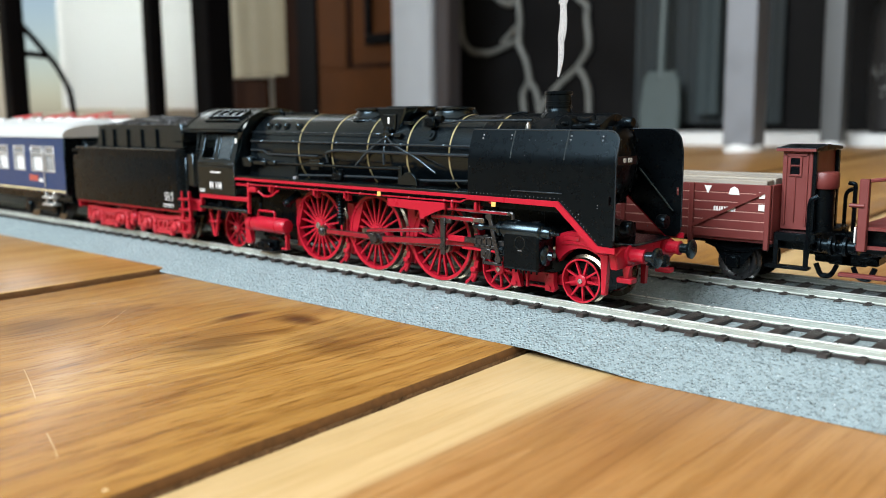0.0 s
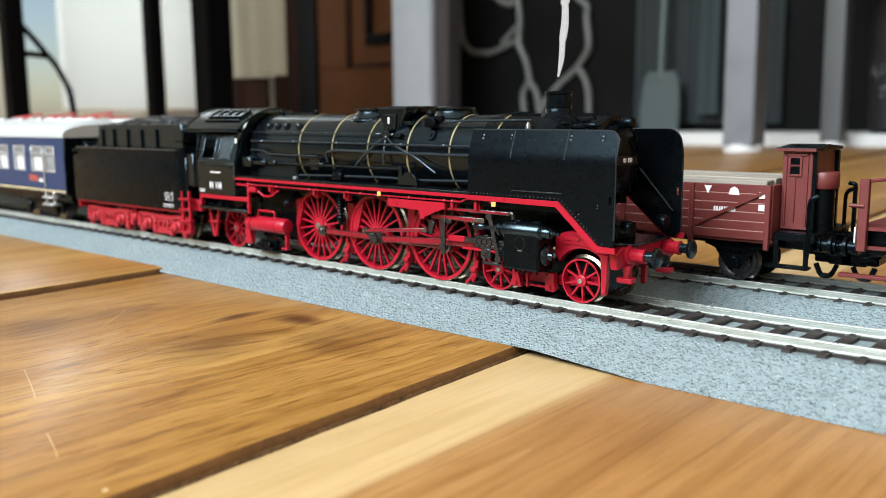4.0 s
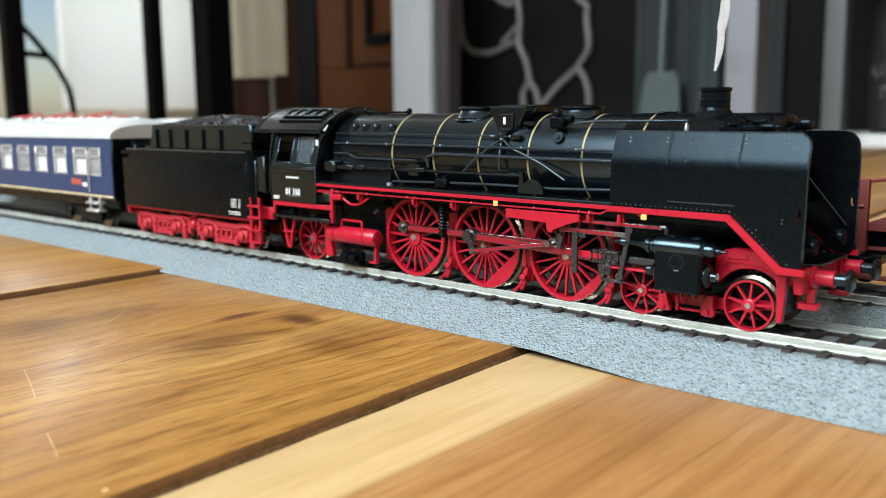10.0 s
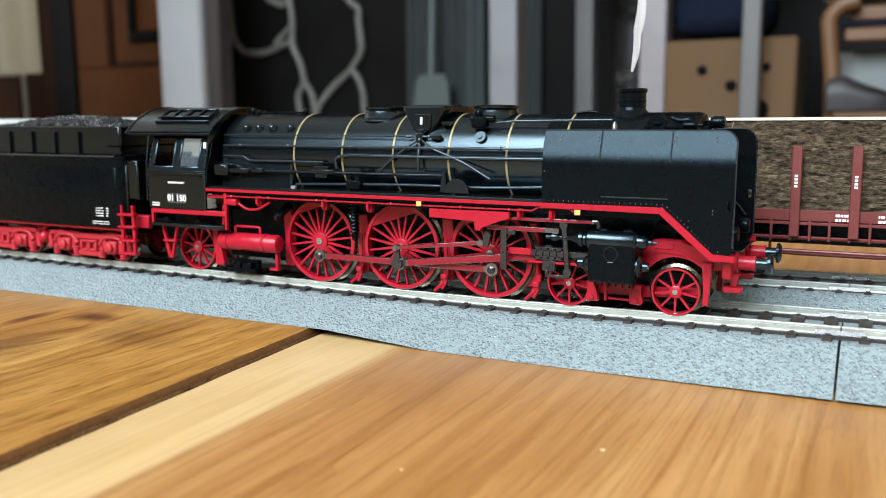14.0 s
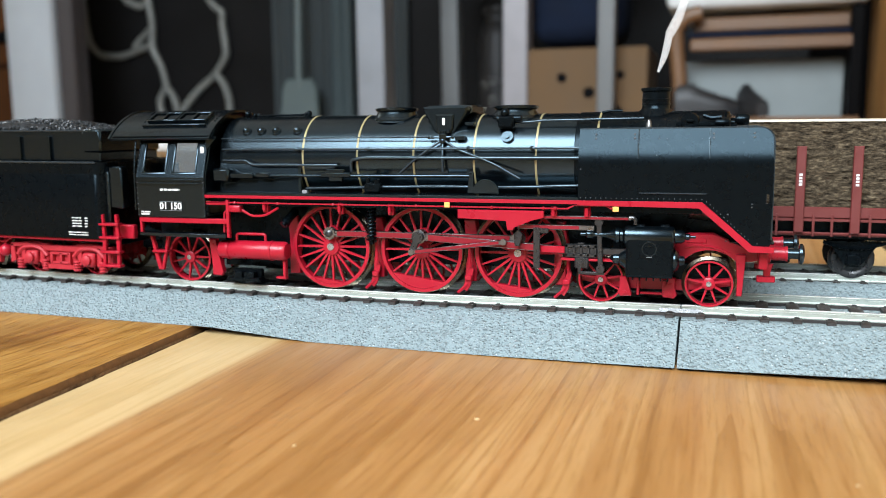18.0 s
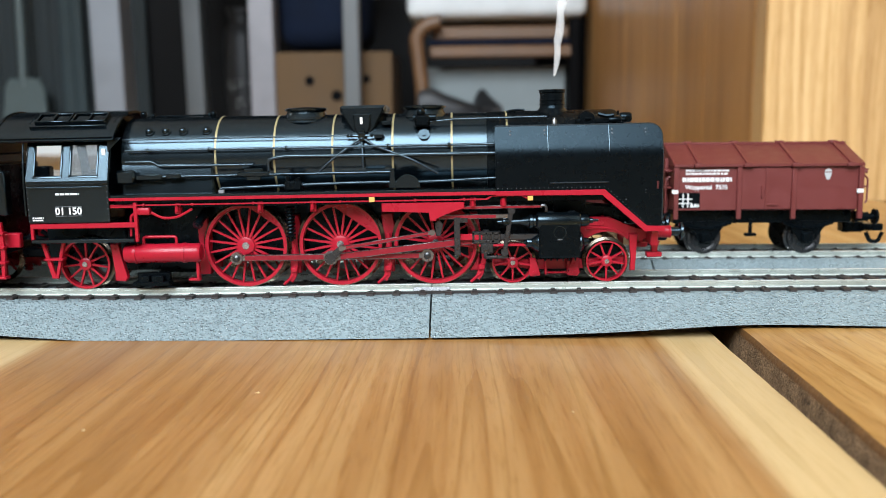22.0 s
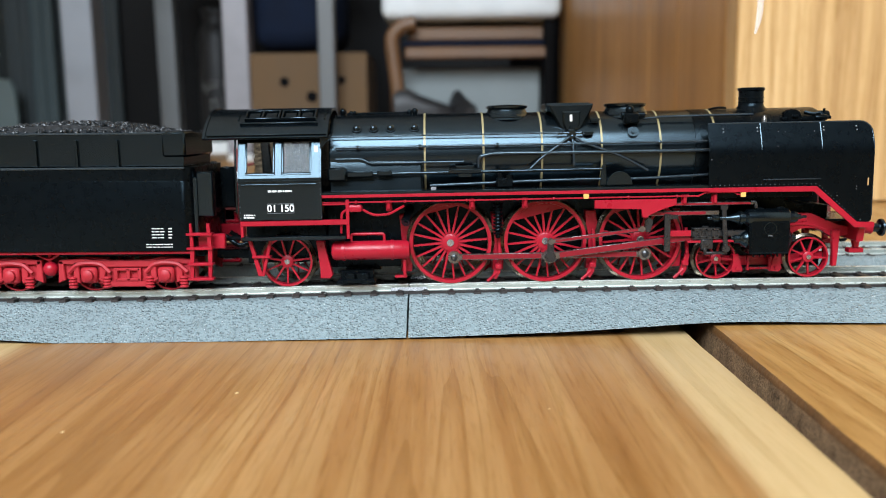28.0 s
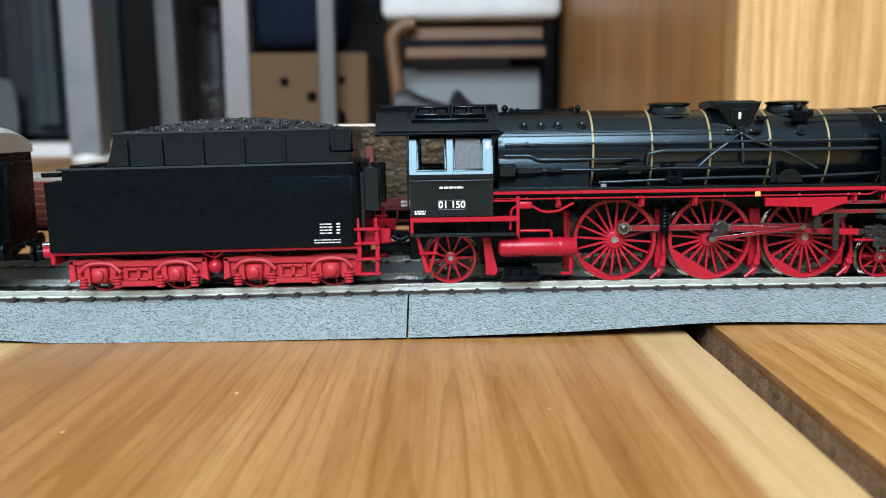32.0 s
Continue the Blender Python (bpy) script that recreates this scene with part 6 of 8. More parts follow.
for bx in (-34, -205):
    bm = box(-20, 20, -11.6, -10.4, 4, 9, 0.5)
    box(-20, 20, 10.4, 11.6, 4, 9, 0.5, bm)
    box(-4, 4, -11, 11, 6, 10, 0.5, bm)
    for ax in (-14, 14):
        for s in (-1, 1):
            box(ax - 2.4, ax + 2.4, s * 12 - 1, s * 12 + 1, 3.2, 8.2, 0.5, bm)
    bg = part("coach_bogie", bm, BLACKM, COACH, "black bogie", at=(bx, 0, 0))
    for ax in (-14, 14):
        for s in (-1, 1):
            bm = lathe([(1.0, s * 1.2), (5.0, s * 1.0), (5.3, s * 1.0), (5.3, -s * 0.8), (6.0, -s * 1.0), (6.0, -s * 1.6), (1.0, -s * 1.6)], (0, 0, 0), "y", 28)
            w = part("coach_wheel", bm, STEEL, COACH, "dark metal disc wheel", at=(bx + ax, s * WY, 5.3))
            SPIN.append((w, bx + ax, s * WY, 5.3 + LIFT, 5.3, 0))
for s in (-1, 1):
    bm = box(-22, -12, s * 15.4 - 2, s * 15.4 + 2, 8.0, 8.9, 0.2)
    box(-22, -12, s * 15.4 - 2, s * 15.4 + 2, 11.2, 12.0, 0.2, bm)
    for x in (-21, -13):
        box(x - 0.4, x + 0.4, s * 15.4 - 0.6, s * 15.4 + 0.6, 8, 14, 0.1, bm)
    part("door_step", bm, FRAME, COACH, "bare metal door steps")
    bm = lathe([(1.6, 0), (1.6, 3.0), (2.6, 3.2), (2.6, 4.0), (0.3, 4.2)], (0, s * 10, 12), "x", 18)
    part("buffer", bm, BLACKM, COACH)

# ---------------------------------------------------------------- parked goods wagons on the far track
ZR = RAILZ


def axle_pair(parent, x, r=5.4):
    for s in (-1, 1):
        bm = lathe([(0.8, s * 1.6), (1.6, s * 1.4), (3.6, s * 0.6), (4.7, s * 1.1), (r, s * 1.0), (r, -s * 0.7), (r + 0.75, -s * 1.0), (r + 0.75, -s * 1.5), (1.0, -s * 1.5)], (0, 0, 0), "y", 30)
        w = part("wheel", bm, GUN, parent, "dark metal disc wheel", at=(x, s * WY, r))
        g = prism([(x - 7, 11), (x + 7, 11), (x + 2.4, 4.6), (x + 1.6, 3.6), (x - 1.6, 3.6), (x - 2.4, 4.6)], s * 11.2 - 0.5, s * 11.2 + 0.5, "y", 0.2)
        box(x - 1.8, x + 1.8, s * 12 - 1.2, s * 12 + 1.2, 4.2, 7.4, 0.4, g)
        pipe([(x - 8, s * 12, 10.6), (x - 3, s * 12, 9), (x + 3, s * 12, 9), (x + 8, s * 12, 10.6)], 0.6, 6, g)
        part("axle_guard", g, BLACKM, parent)
    part("axle", rod((x, -8, r), (x, 8, r), 0.8, 10), STEEL, parent)


def wagon_buffers(parent, x, d, z=12.2):
    for s in (-1, 1):
        bm = lathe([(2.0, 0), (2.0, d * 0.8), (1.5, d * 1.0), (1.5, d * 4.4), (1.0, d * 4.5), (1.0, d * 6.2), (2.5, d * 6.4), (2.5, d * 7.2), (0.3, d * 7.6)], (x, s * 10, z), "x", 22)
        part("buffer", bm, BLACKM, parent, "black buffer")
    bm = box(min(x, x + d * 7), max(x, x + d * 7), -2.4, 2.4, 6, 9.6, 0.5)
    box(min(x + d * 6, x + d * 13), max(x + d * 6, x + d * 13), -3.6, 3.6, 6.6, 9.0, 0.4, bm)
    pipe([(x + d * 7, -4, 6.2), (x + d * 8.4, -4, 3.2), (x + d * 11, -4, 3.0), (x + d * 12.4, -4, 6.2)], 0.7, 6, bm)
    part("coupler", bm, BLACKM, parent, "black plastic coupler")


def frame_under(parent, x0, x1):
    part("wagon_frame", box(x0, x1, -11, 11, 10.4, 14.6, 0.3), BLACKM, parent)


# open wagon with a brakeman's cabin, loaded with pale planks
OPENW = empty("open_wagon", "brown open goods wagon with a brakeman's cabin, parked", "wagon")
OPENW.location = (-0.1000, TRACKY["far"] * MM, ZR * MM)
frame_under(OPENW, -71, 11)
wb = part("wagon_body", box(-66, 0.4, -14.7, 14.7, 14.4, 15.2, 0.1), BROWN, OPENW)
for s in (-1, 1):
    for k in range(6):
        part("side_board", box(-66, 0, s * 15.2 - 0.5, s * 15.2 + 0.5, 15.2 + k * 2.25, 17.3 + k * 2.25, 0.12), BROWN, wb)
for x in (-66, -0.6):
    part("end_board", box(x, x + 0.9, -14.8, 14.8, 15.2, 28.6, 0.15), BROWN, wb)
LINE = mat("pale_board_edge", (0.42, 0.22, 0.18), 0.5)
for s in (-1, 1):
    for k in range(1, 6):
        part("board_seam", box(-65.4, -0.6, s * 15.45 - 0.28, s * 15.45 + 0.28, 15.2 + k * 2.25 - 0.16, 15.2 + k * 2.25 + 0.0), LINE, wb)
    for x in (-65.4, -43.5, -22, -0.6):
        part("side_post", box(x - 0.7, x + 0.7, s * 15.9 - 0.5, s * 15.9 + 0.5, 13.0, 28.6, 0.15), BROWN, wb)
    for x0, x1 in ((-22, -0.6), (-65, -43.5)):
        d = 1 if x0 == -22 else -1
        a = (x0, s * 16.0, 17.6 if d > 0 else 27.4)
        b = (x1, s * 16.0, 27.4 if d > 0 else 17.6)
        part("diagonal_brace", rod(a, b, 0.55, 4), BROWN, wb)
    part("marker", box(-3.0, -1.4, s * 16.0 - 0.06, s * 16.0 + 0.06, 25.4, 26.9), WHITE, wb, "white square")
    part("marker", box(-3.0, -1.4, s * 16.0 - 0.06, s * 16.0 + 0.06, 22.4, 23.9), WHITE, wb, "white square")
    part("marker", prism([(-18.4, 28), (-16.2, 28), (-17.3, 26)], s * 15.8 - 0.06, s * 15.8 + 0.06, "y"), WHITE, wb, "white triangle")
    part("marker", prism([(-11.4, 26), (-8.4, 26), (-8.8, 27.4), (-9.9, 28), (-11, 27.4)], s * 15.8 - 0.06, s * 15.8 + 0.06, "y"), WHITE, wb, "white half disc")
    bars(-15.5, -9.4, (22.4,), s * 15.8, wb, 1.1, rnd=31)
wb.scale.z, wb.location.z = 1.105, -4.2 * MM
axle_pair(OPENW, -11)
axle_pair(OPENW, -56)
wagon_buffers(OPENW, 11, 1)
cabn = part("brakeman_cabin", box(0.4, 8.2, -9.5, 9.5, 15.4, 36.4, 0.25), BROWN, OPENW, "brown cabin with small windows")
part("cabin_roof", prism([(-10.8, 36.3), (10.8, 36.3), (10.6, 37.2), (0, 37.9), (-10.6, 37.2)], -1.0, 9.4, "x", 0.2), BLACKM, cabn, "dark cabin roof")
part("roof_edge", box(-0.9, 9.3, -10.9, -10.6, 36.2, 37.0, 0.08), BROWN, cabn)
bm = bmesh.new()
for a, b, c, d in ((1.2, 7.2, 35.0, 35.6), (1.2, 1.7, 16.6, 35.6), (6.7, 7.2, 16.6, 35.6), (2.2, 5.6, 29.6, 30.2), (2.2, 5.6, 34.4, 34.9), (2.0, 2.6, 30, 34.6), (5.0, 5.6, 30, 34.6), (2.6, 5.0, 32.3, 32.7), (3.8, 4.1, 17.4, 29.6)):
    box(a, b, -9.9, -9.4, c, d, 0.08, bm)
part("cabin_door", bm, BROWN, cabn)
for z in (30.2, 32.7):
    part("pane", box(2.6, 5.0, -9.7, -9.4, z, z + 1.9, 0), BLACKM, cabn, "dark little window")
for s in (-1, 1):
    part("corner_post", box(8.2, 9.2, s * 8.9 - 0.7, s * 8.9 + 0.7, 15.2, 36.2, 0.15), BLACKM, cabn, "black corner post")
part("brake_wheel_housing", lathe([(3.6, 26.4), (3.9, 26.8), (3.9, 30.4), (3.6, 30.8)], (9.6, -4.5, 0), "z", 28), BROWN, cabn, "brown rounded housing")
part("brake_column", lathe([(3.0, 15.2), (3.0, 26.4)], (9.6, -4.5, 0), "z", 24), BLACKM, cabn, "black brake column")
part("platform", box(0.6, 11.2, -14.4, 14.4, 12.8, 15.2, 0.3), BLACKM, OPENW, "black end platform")
part("platform_rail", pipe([(12.4, 13.6, 13), (12.4, 13.6, 26.6), (10.6, 13.6, 26.8)], 0.6), BLACKM, OPENW)
for s in (-1, 1):
    part("handrail_post", pipe([(9.6, s * 14.6, 9), (9.6, s * 14.6, 22.4), (9.9, s * 14.6, 24.2), (11.6, s * 14.4, 25.2)], 0.6, 6), BLACKM, OPENW)
    st = part("foot_step", box(-0.8, 10.4, s * 14.6 - 1.5, s * 14.6 + 1.5, 5.8, 6.6, 0.2), BLACKM, OPENW)
    for x in (1.4, 9.2):
        part("step_hanger", box(x - 0.6, x + 0.6, s * 14.0 - 0.4, s * 14.0 + 0.4, 6.4, 13, 0.1), BLACKM, st)
PLANK = wood_mat("weathered_pale_timber", (0.14, 0.118, 0.095), (0.25, 0.225, 0.19), (0.36, 0.335, 0.295), rough=0.75, coat=0.0, along=0, freq=9.0)
rng = random.Random(8)
stack = empty("plank_load", "stack of pale weathered planks in the open wagon", "planks")
stack.location = OPENW.location - Vector((0, 0, 1.9 * MM))
for z in (24.8, 26.8, 28.8):
    y = -14.2
    while y < 13:
        w = rng.uniform(3.6, 5.2)
        part("plank", box(-64.6 + rng.uniform(0, 2), -1.2 - rng.uniform(0, 2.4), y, min(y + w, 14.4), z, z + 1.7 + rng.uniform(-0.2, 0.3), 0.2), PLANK, stack)
        y += w + 0.25
part("plank_bearer", box(-64, -2, -13.8, 13.8, 14.6, 24.8), PLANK, stack)

# stake wagon with a peat load
STAKEW = empty("stake_wagon", "brown stake wagon with upright posts, parked on the far track", "wagon")
STAKEW.location = (0, TRACKY["far"] * MM, ZR * MM)
# frame coloured black to paint the shade in the gaps between the rails
part("wagon_frame", box(-78, 51, -11, 11, 11, 17, 0.3), BLACKM, STAKEW, "frame under the deck, black for the shaded gaps")
part("deck", box(-79, 51.4, -14.6, 14.6, 17.2, 18.2, 0.15), BROWN, STAKEW)
for s in (-1, 1):
    sd = part("side_rave", box(-66.6, 51.4, s * 15 - 0.5, s * 15 + 0.5, 17.6, 20.6, 0.15), BROWN, STAKEW)
    part("sole_bar", box(-79, 51.4, s * 13.6 - 0.5, s * 13.6 + 0.5, 12.4, 13.4, 0.15), BROWN, STAKEW)
    part("upper_rail", box(-66.6, 51.4, s * 15.5 - 0.3, s * 15.5 + 0.3, 16.6, 17.4, 0.1), BROWN, STAKEW)
    bm = pipe([(-48, s * 12.8, 11.6), (-30, s * 12.8, 8.4), (2, s * 12.8, 8.4), (20, s * 12.8, 11.6)], 0.4, 6)
    for x in (-30, 2):
        rod((x, s * 12.8, 8.4), (x, s * 12.8, 12), 0.4, 6, bm)
    part("truss_rod", bm, BROWN, STAKEW)
    part("step_tube", rod((-40, s * 15.2, 9.6), (12, s * 15.2, 9.6), 0.5, 8), BROWN, STAKEW)
    bm = bmesh.new()
    x = -63.0
    while x < 50:
        box(x - 0.35, x + 0.35, s * 15.4 - 0.5, s * 15.4 + 0.5, 12.4, 18.6, 0.1, bm)
        x += 4.77
    pipe([(-66, s * 15.3, 13.2), (51, s * 15.3, 13.2)], 0.4, 6, bm)
    part("rope_ring", bm, BROWN, STAKEW)
    for k in range(9):
        x = -66.8 + k * 14.3
        st = part("stake", prism([(x - 1.25, 13.5), (x + 1.25, 13.5), (x + 1.25, 37.4), (x - 1.25, 37.4)], s * 16 - 0.7, s * 16 + 0.7, "y", 0.2), BROWN, STAKEW)
        bm = bmesh.new()
        for i in range(4):
            box(x - 0.4, x + 0.4, s * 16.75 - 0.05, s * 16.75 + 0.05, 26.6 + i * 0.9, 27.2 + i * 0.9, 0, bm)
        part("marking", bm, WHITE, st, "small white unreadable marking")
    bars(-46, -38.4, (18.6,), s * 15.55, sd, 0.9, rnd=40)
    bars(-14, -8.4, (18.2, 19.4), s * 15.55, sd, 0.7, rnd=41)
    bars(-4, 2, (18.2, 19.4), s * 15.55, sd, 0.7, rnd=42)
    rod_y = s * 14
    part("end_post", box(-78.4, -76.2, s * 14.6 - 1.0, s * 14.6 + 1.0, 12, 30, 0.2), BROWN, STAKEW)
    part("buffer_mark", box(-79.1, -78.7, s * 14.6 - 0.8, s * 14.6 + 0.8, 14, 18, 0.1), WHITE, STAKEW)
bm = pipe([(-77, -15.6, 23.4), (-80.4, -15.6, 23.4)], 0.5)
part("end_rail", bm, BROWN, STAKEW)
for s in (-1, 1):
    part("end_stay", pipe([(-76, s * 14.6, 29.6), (-72, s * 14.6, 30.2), (-67, s * 14.6, 31.5)], 0.5, 6), BROWN, STAKEW)
part("lower_step", box(-82, -62, -16.6, -14.4, 5.4, 6.4, 0.2), BROWN, STAKEW)
part("end_board", box(-67.4, -66.6, -14.4, 14.4, 18.2, 27.5, 0.2), BROWN, STAKEW)
part("end_board", box(50.4, 51.4, -14.6, 14.6, 16, 22, 0.2), BROWN, STAKEW)
axle_pair(STAKEW, -55)
axle_pair(STAKEW, 34)
wagon_buffers(STAKEW, -79, -1)
wagon_buffers(STAKEW, 51.4, 1)


def peat_mat(name):
    """Matted fibres lying lengthways, from near black to straw."""
    m = bpy.data.materials.new(name)
    m.use_nodes = True
    nt = m.node_tree
    N, L = nt.nodes.new, nt.links.new
    b = nt.nodes["Principled BSDF"]
    b.inputs["Roughness"].default_value, b.inputs["Specular IOR Level"].default_value = 0.95, 0.12
    co, bend_, add = N("ShaderNodeTexCoord"), N("ShaderNodeTexNoise"), N("ShaderNodeVectorMath")
    bend_.inputs["Scale"].default_value = 130
    add.operation = "MULTIPLY_ADD"
    add.inputs[1].default_value = (0.002, 0.002, 0.0014)
    L(co.outputs["Object"], bend_.inputs["Vector"])
    L(bend_.outputs["Color"], add.inputs[0])
    L(co.outputs["Object"], add.inputs[2])
    out = []
    for sx, sz in ((420, 1150), (800, 2400), (90, 200)):
        mp, n = N("ShaderNodeMapping"), N("ShaderNodeTexNoise")
        mp.inputs["Scale"].default_value = (sx, sx, sz)
        n.inputs["Scale"].default_value, n.inputs["Detail"].default_value, n.inputs["Roughness"].default_value = 1.0, 4, 0.65
        L(add.outputs[0], mp.inputs["Vector"])
        L(mp.outputs[0], n.inputs["Vector"])
        out.append(n.outputs[0])
    a1, a2 = N("ShaderNodeMath"), N("ShaderNodeMath")
    a1.operation = a2.operation = "MULTIPLY_ADD"
    a1.inputs[1].default_value, a2.inputs[1].default_value, a2.inputs[2].default_value = 0.55, 0.45, 0.0
    L(out[1], a2.inputs[0])
    L(out[0], a1.inputs[0])
    L(a2.outputs[0], a1.inputs[2])
    ramp = N("ShaderNodeValToRGB")
    e = ramp.color_ramp.elements
    e[0].position, e[0].color = 0.38, (0.012, 0.009, 0.006, 1)
    e[1].position, e[1].color = 0.72, (0.23, 0.18, 0.115, 1)
    e.new(0.52).color = (0.070, 0.052, 0.033, 1)
    L(a1.outputs[0], ramp.inputs[0])
    sc, r = N("ShaderNodeVectorMath"), N("ShaderNodeMapRange")
    sc.operation = "SCALE"
    r.inputs[1].default_value, r.inputs[2].default_value, r.inputs[3].default_value, r.inputs[4].default_value = 0.3, 0.7, 0.75, 1.3
    L(out[2], r.inputs[0])
    L(ramp.outputs[0], sc.inputs[0])
    L(r.outputs[0], sc.inputs["Scale"])
    L(sc.outputs[0], b.inputs["Base Color"])
    bp = N("ShaderNodeBump")
    bp.inputs["Strength"].default_value, bp.inputs["Distance"].default_value = 1.0, 0.0012
    L(a1.outputs[0], bp.inputs["Height"])
    L(bp.outputs[0], b.inputs["Normal"])
    return m


PEAT = peat_mat("fibrous_peat")
load = tagged(new("peat_load"), "block of dark fibrous peat between the wagon's stakes", "peat")
load.location = STAKEW.location
bm = bmesh.new()
NX, NZ = 210, 46


def peat_face(fn, nu, nv):
    g = [[bm.verts.new(fn(i / nu, j / nv)) for j in range(nv + 1)] for i in range(nu + 1)]
    for i in range(nu):
        for j in range(nv):
            bm.faces.new((g[i][j], g[i + 1][j], g[i + 1][j + 1], g[i][j + 1]))


def rough(x, z, k):
    return 0.55 * noise.noise((x * 0.16, z * 0.75, k)) + 0.5 * noise.noise((x * 0.5, z * 1.9, k + 7)) + 0.38 * noise.noise((x * 1.6, z * 3.0, k))


for s in (-1, 1):
    peat_face(lambda u, v, s=s: (-62 + 108 * u, s * (13.6 + rough(-62 + 108 * u, 26 * v, s * 3.0)), 18.2 + 26.0 * v), NX, NZ)
for x in (-62.0, 46.0):
    peat_face(lambda u, v, x=x: (x + (1 if x > 0 else -1) * rough(27 * u, 26 * v, x), -13.6 + 27.2 * u, 18.2 + 26.0 * v), 50, NZ)
part("peat_block", bm, PEAT, load, smooth=60)
part("card_cover", box(-62.4, 46.4, -14, 14, 44.0, 44.7, 0.1), mat("pale_card", (0.66, 0.60, 0.48), 0.7), load, "pale card on top of the load")
bm = pipe([(-40.5, -14.4, 44.5), (-41.6, -14.5, 38), (-43.4, -14.4, 29)], 0.08, 5)
part("straw", bm, mat("straw_fibre", (0.30, 0.25, 0.16), 0.8), load, "single pale straw")

# lidded wagon
LIDW = empty("lidded_wagon", "brown lidded goods wagon with white lettering, parked on the far track", "wagon")
LIDW.location = (0.0967, TRACKY["far"] * MM, (ZR + 0.5) * MM)
frame_under(LIDW, -29, 29)
lb = part("wagon_body", box(-30.1, 30.1, -15, 15, 15.0, 29.4, 0.25), BROWN, LIDW)
lid = [(-16.2, 29.2), (16.2, 29.2), (16.2, 30.0), (0.6, 36.0), (-0.6, 36.0), (-16.2, 30.0)]
for x0, x1 in ((-30.4, -22.6), (-22.2, -7.0), (-6.6, 8.2), (8.6, 30.2)):
    l = part("lid", prism(lid, x0, x1, "x", 0.2), BROWN, LIDW)
for x in (-22.4, -6.8, 8.4, 26):
    bm = bmesh.new()
    for s in (-1, 1):
        prism([(s * 16.4, 29.4), (s * 16.4, 30.4), (s * 0.6, 36.6), (s * 0.6, 35.8)], x - 0.6, x + 0.6, "x", 0.1, bm)
        box(x - 1.6, x + 1.6, s * 16.4 - 0.6, s * 16.4 + 0.6, 29.0, 30.2, 0.2, bm)
    box(x - 1.4, x + 1.4, -1, 1, 35.8, 37.0, 0.3, bm)
    part("lid_hinge", bm, BROWN, LIDW)
part("ridge", box(-30.4, 30.2, -0.8, 0.8, 35.8, 36.6, 0.2), BROWN, LIDW)
for s in (-1, 1):
    for x in (-29.4, -9.2, 8.2, 29.4):
        part("side_post", box(x - 0.8, x + 0.8, s * 15.5 - 0.5, s * 15.5 + 0.5, 12.2, 29.0, 0.15), BROWN, lb)
    bm = bmesh.new()
    box(-8.4, 7.4, s * 15.2 - 0.3, s * 15.2 + 0.3, 15.4, 28.8, 0.1, bm)
    box(-0.9, -0.3, s * 15.6 - 0.2, s * 15.6 + 0.2, 15.4, 28.8, 0.05, bm)
    box(-2.2, -1.6, s * 15.7 - 0.3, s * 15.7 + 0.3, 19, 23, 0.1, bm)
    box(-0.4, 3, s * 15.7 - 0.3, s * 15.7 + 0.3, 16.6, 17.2, 0.1, bm)
    part("side_door", bm, BROWN, lb)
    bars(-26.4, -12.6, (27.9, 26.9), s * 15.12, lb, 0.6, rnd=50)
    bars(-27.4, -11.6, (25.0,), s * 15.12, lb, 1.4, rnd=51)
    lettering("lettering", "Wuppertal  7575", 1.95, (-19.6, s * 15.1, 22.5), lb, turn=(90, 0, 0) if s < 0 else (90, 0, 180))
    bm = bmesh.new()
    for a, b, c, d in ((-28.4, -24.0, 18.6, 18.9), (-28.4, -24.0, 17.2, 17.5), (-27.2, -26.8, 16.0, 20.6), (-25.6, -25.2, 16.0, 20.6)):
        box(a, b, s * 15.12 - 0.04, s * 15.12 + 0.04, c, d, 0, bm)
    part("marking", bm, WHITE, lb, "white load grid")
    part("panel", box(-28.8, -21.6, s * 15.06 - 0.03, s * 15.06 + 0.03, 15.8, 20.8), BLACKM, lb, "black marking panel")
    bars(-24.6, -21.8, (16.6,), s * 15.14, lb, 1.0, rnd=53)
    bm = prism([(17.8, 27), (20.2, 27), (19.5, 24.8), (18.5, 24.8)], s * 15.12 - 0.04, s * 15.12 + 0.04, "y")
    prism([(17.8, 27.3), (20.2, 27.3), (19.9, 28.0), (19, 28.4), (18.1, 28.0)], s * 15.12 - 0.04, s * 15.12 + 0.04, "y", 0, bm)
    part("marking", bm, mat("faded_white_print", (0.42, 0.42, 0.42), 0.6) if s < 0 else bpy.data.materials["faded_white_print"], lb, "faded white badge")
    for x in (-29.8, 29.0):
        part("marker", box(x - 1.0, x + 1.0, s * 16.05 - 0.05, s * 16.05 + 0.05, 20.6, 21.8), WHITE, lb, "white square")
    for x, d in ((-30.1, -1), (30.1, 1)):
        part("end_post", box(min(x, x + d * 1.3), max(x, x + d * 1.3), s * 7 - 0.9, s * 7 + 0.9, 12.4, 31.6, 0.15), BROWN, lb)
        part("end_panel", box(min(x, x + d * 0.25), max(x, x + d * 0.25), min(s * 1.0, s * 5.9), max(s * 1.0, s * 5.9), 16, 28.6, 0.05), BROWN_D, lb, "dark recessed end panel")
        part("end_step", box(min(x, x + d * 2.6), max(x, x + d * 2.6), s * 11 - 2, s * 11 + 2, 22.0, 22.5, 0.1), BROWN, lb)
        part("end_step", box(min(x, x + d * 2.6), max(x, x + d * 2.6), s * 11 - 2, s * 11 + 2, 27.6, 28.1, 0.1), BROWN, lb)
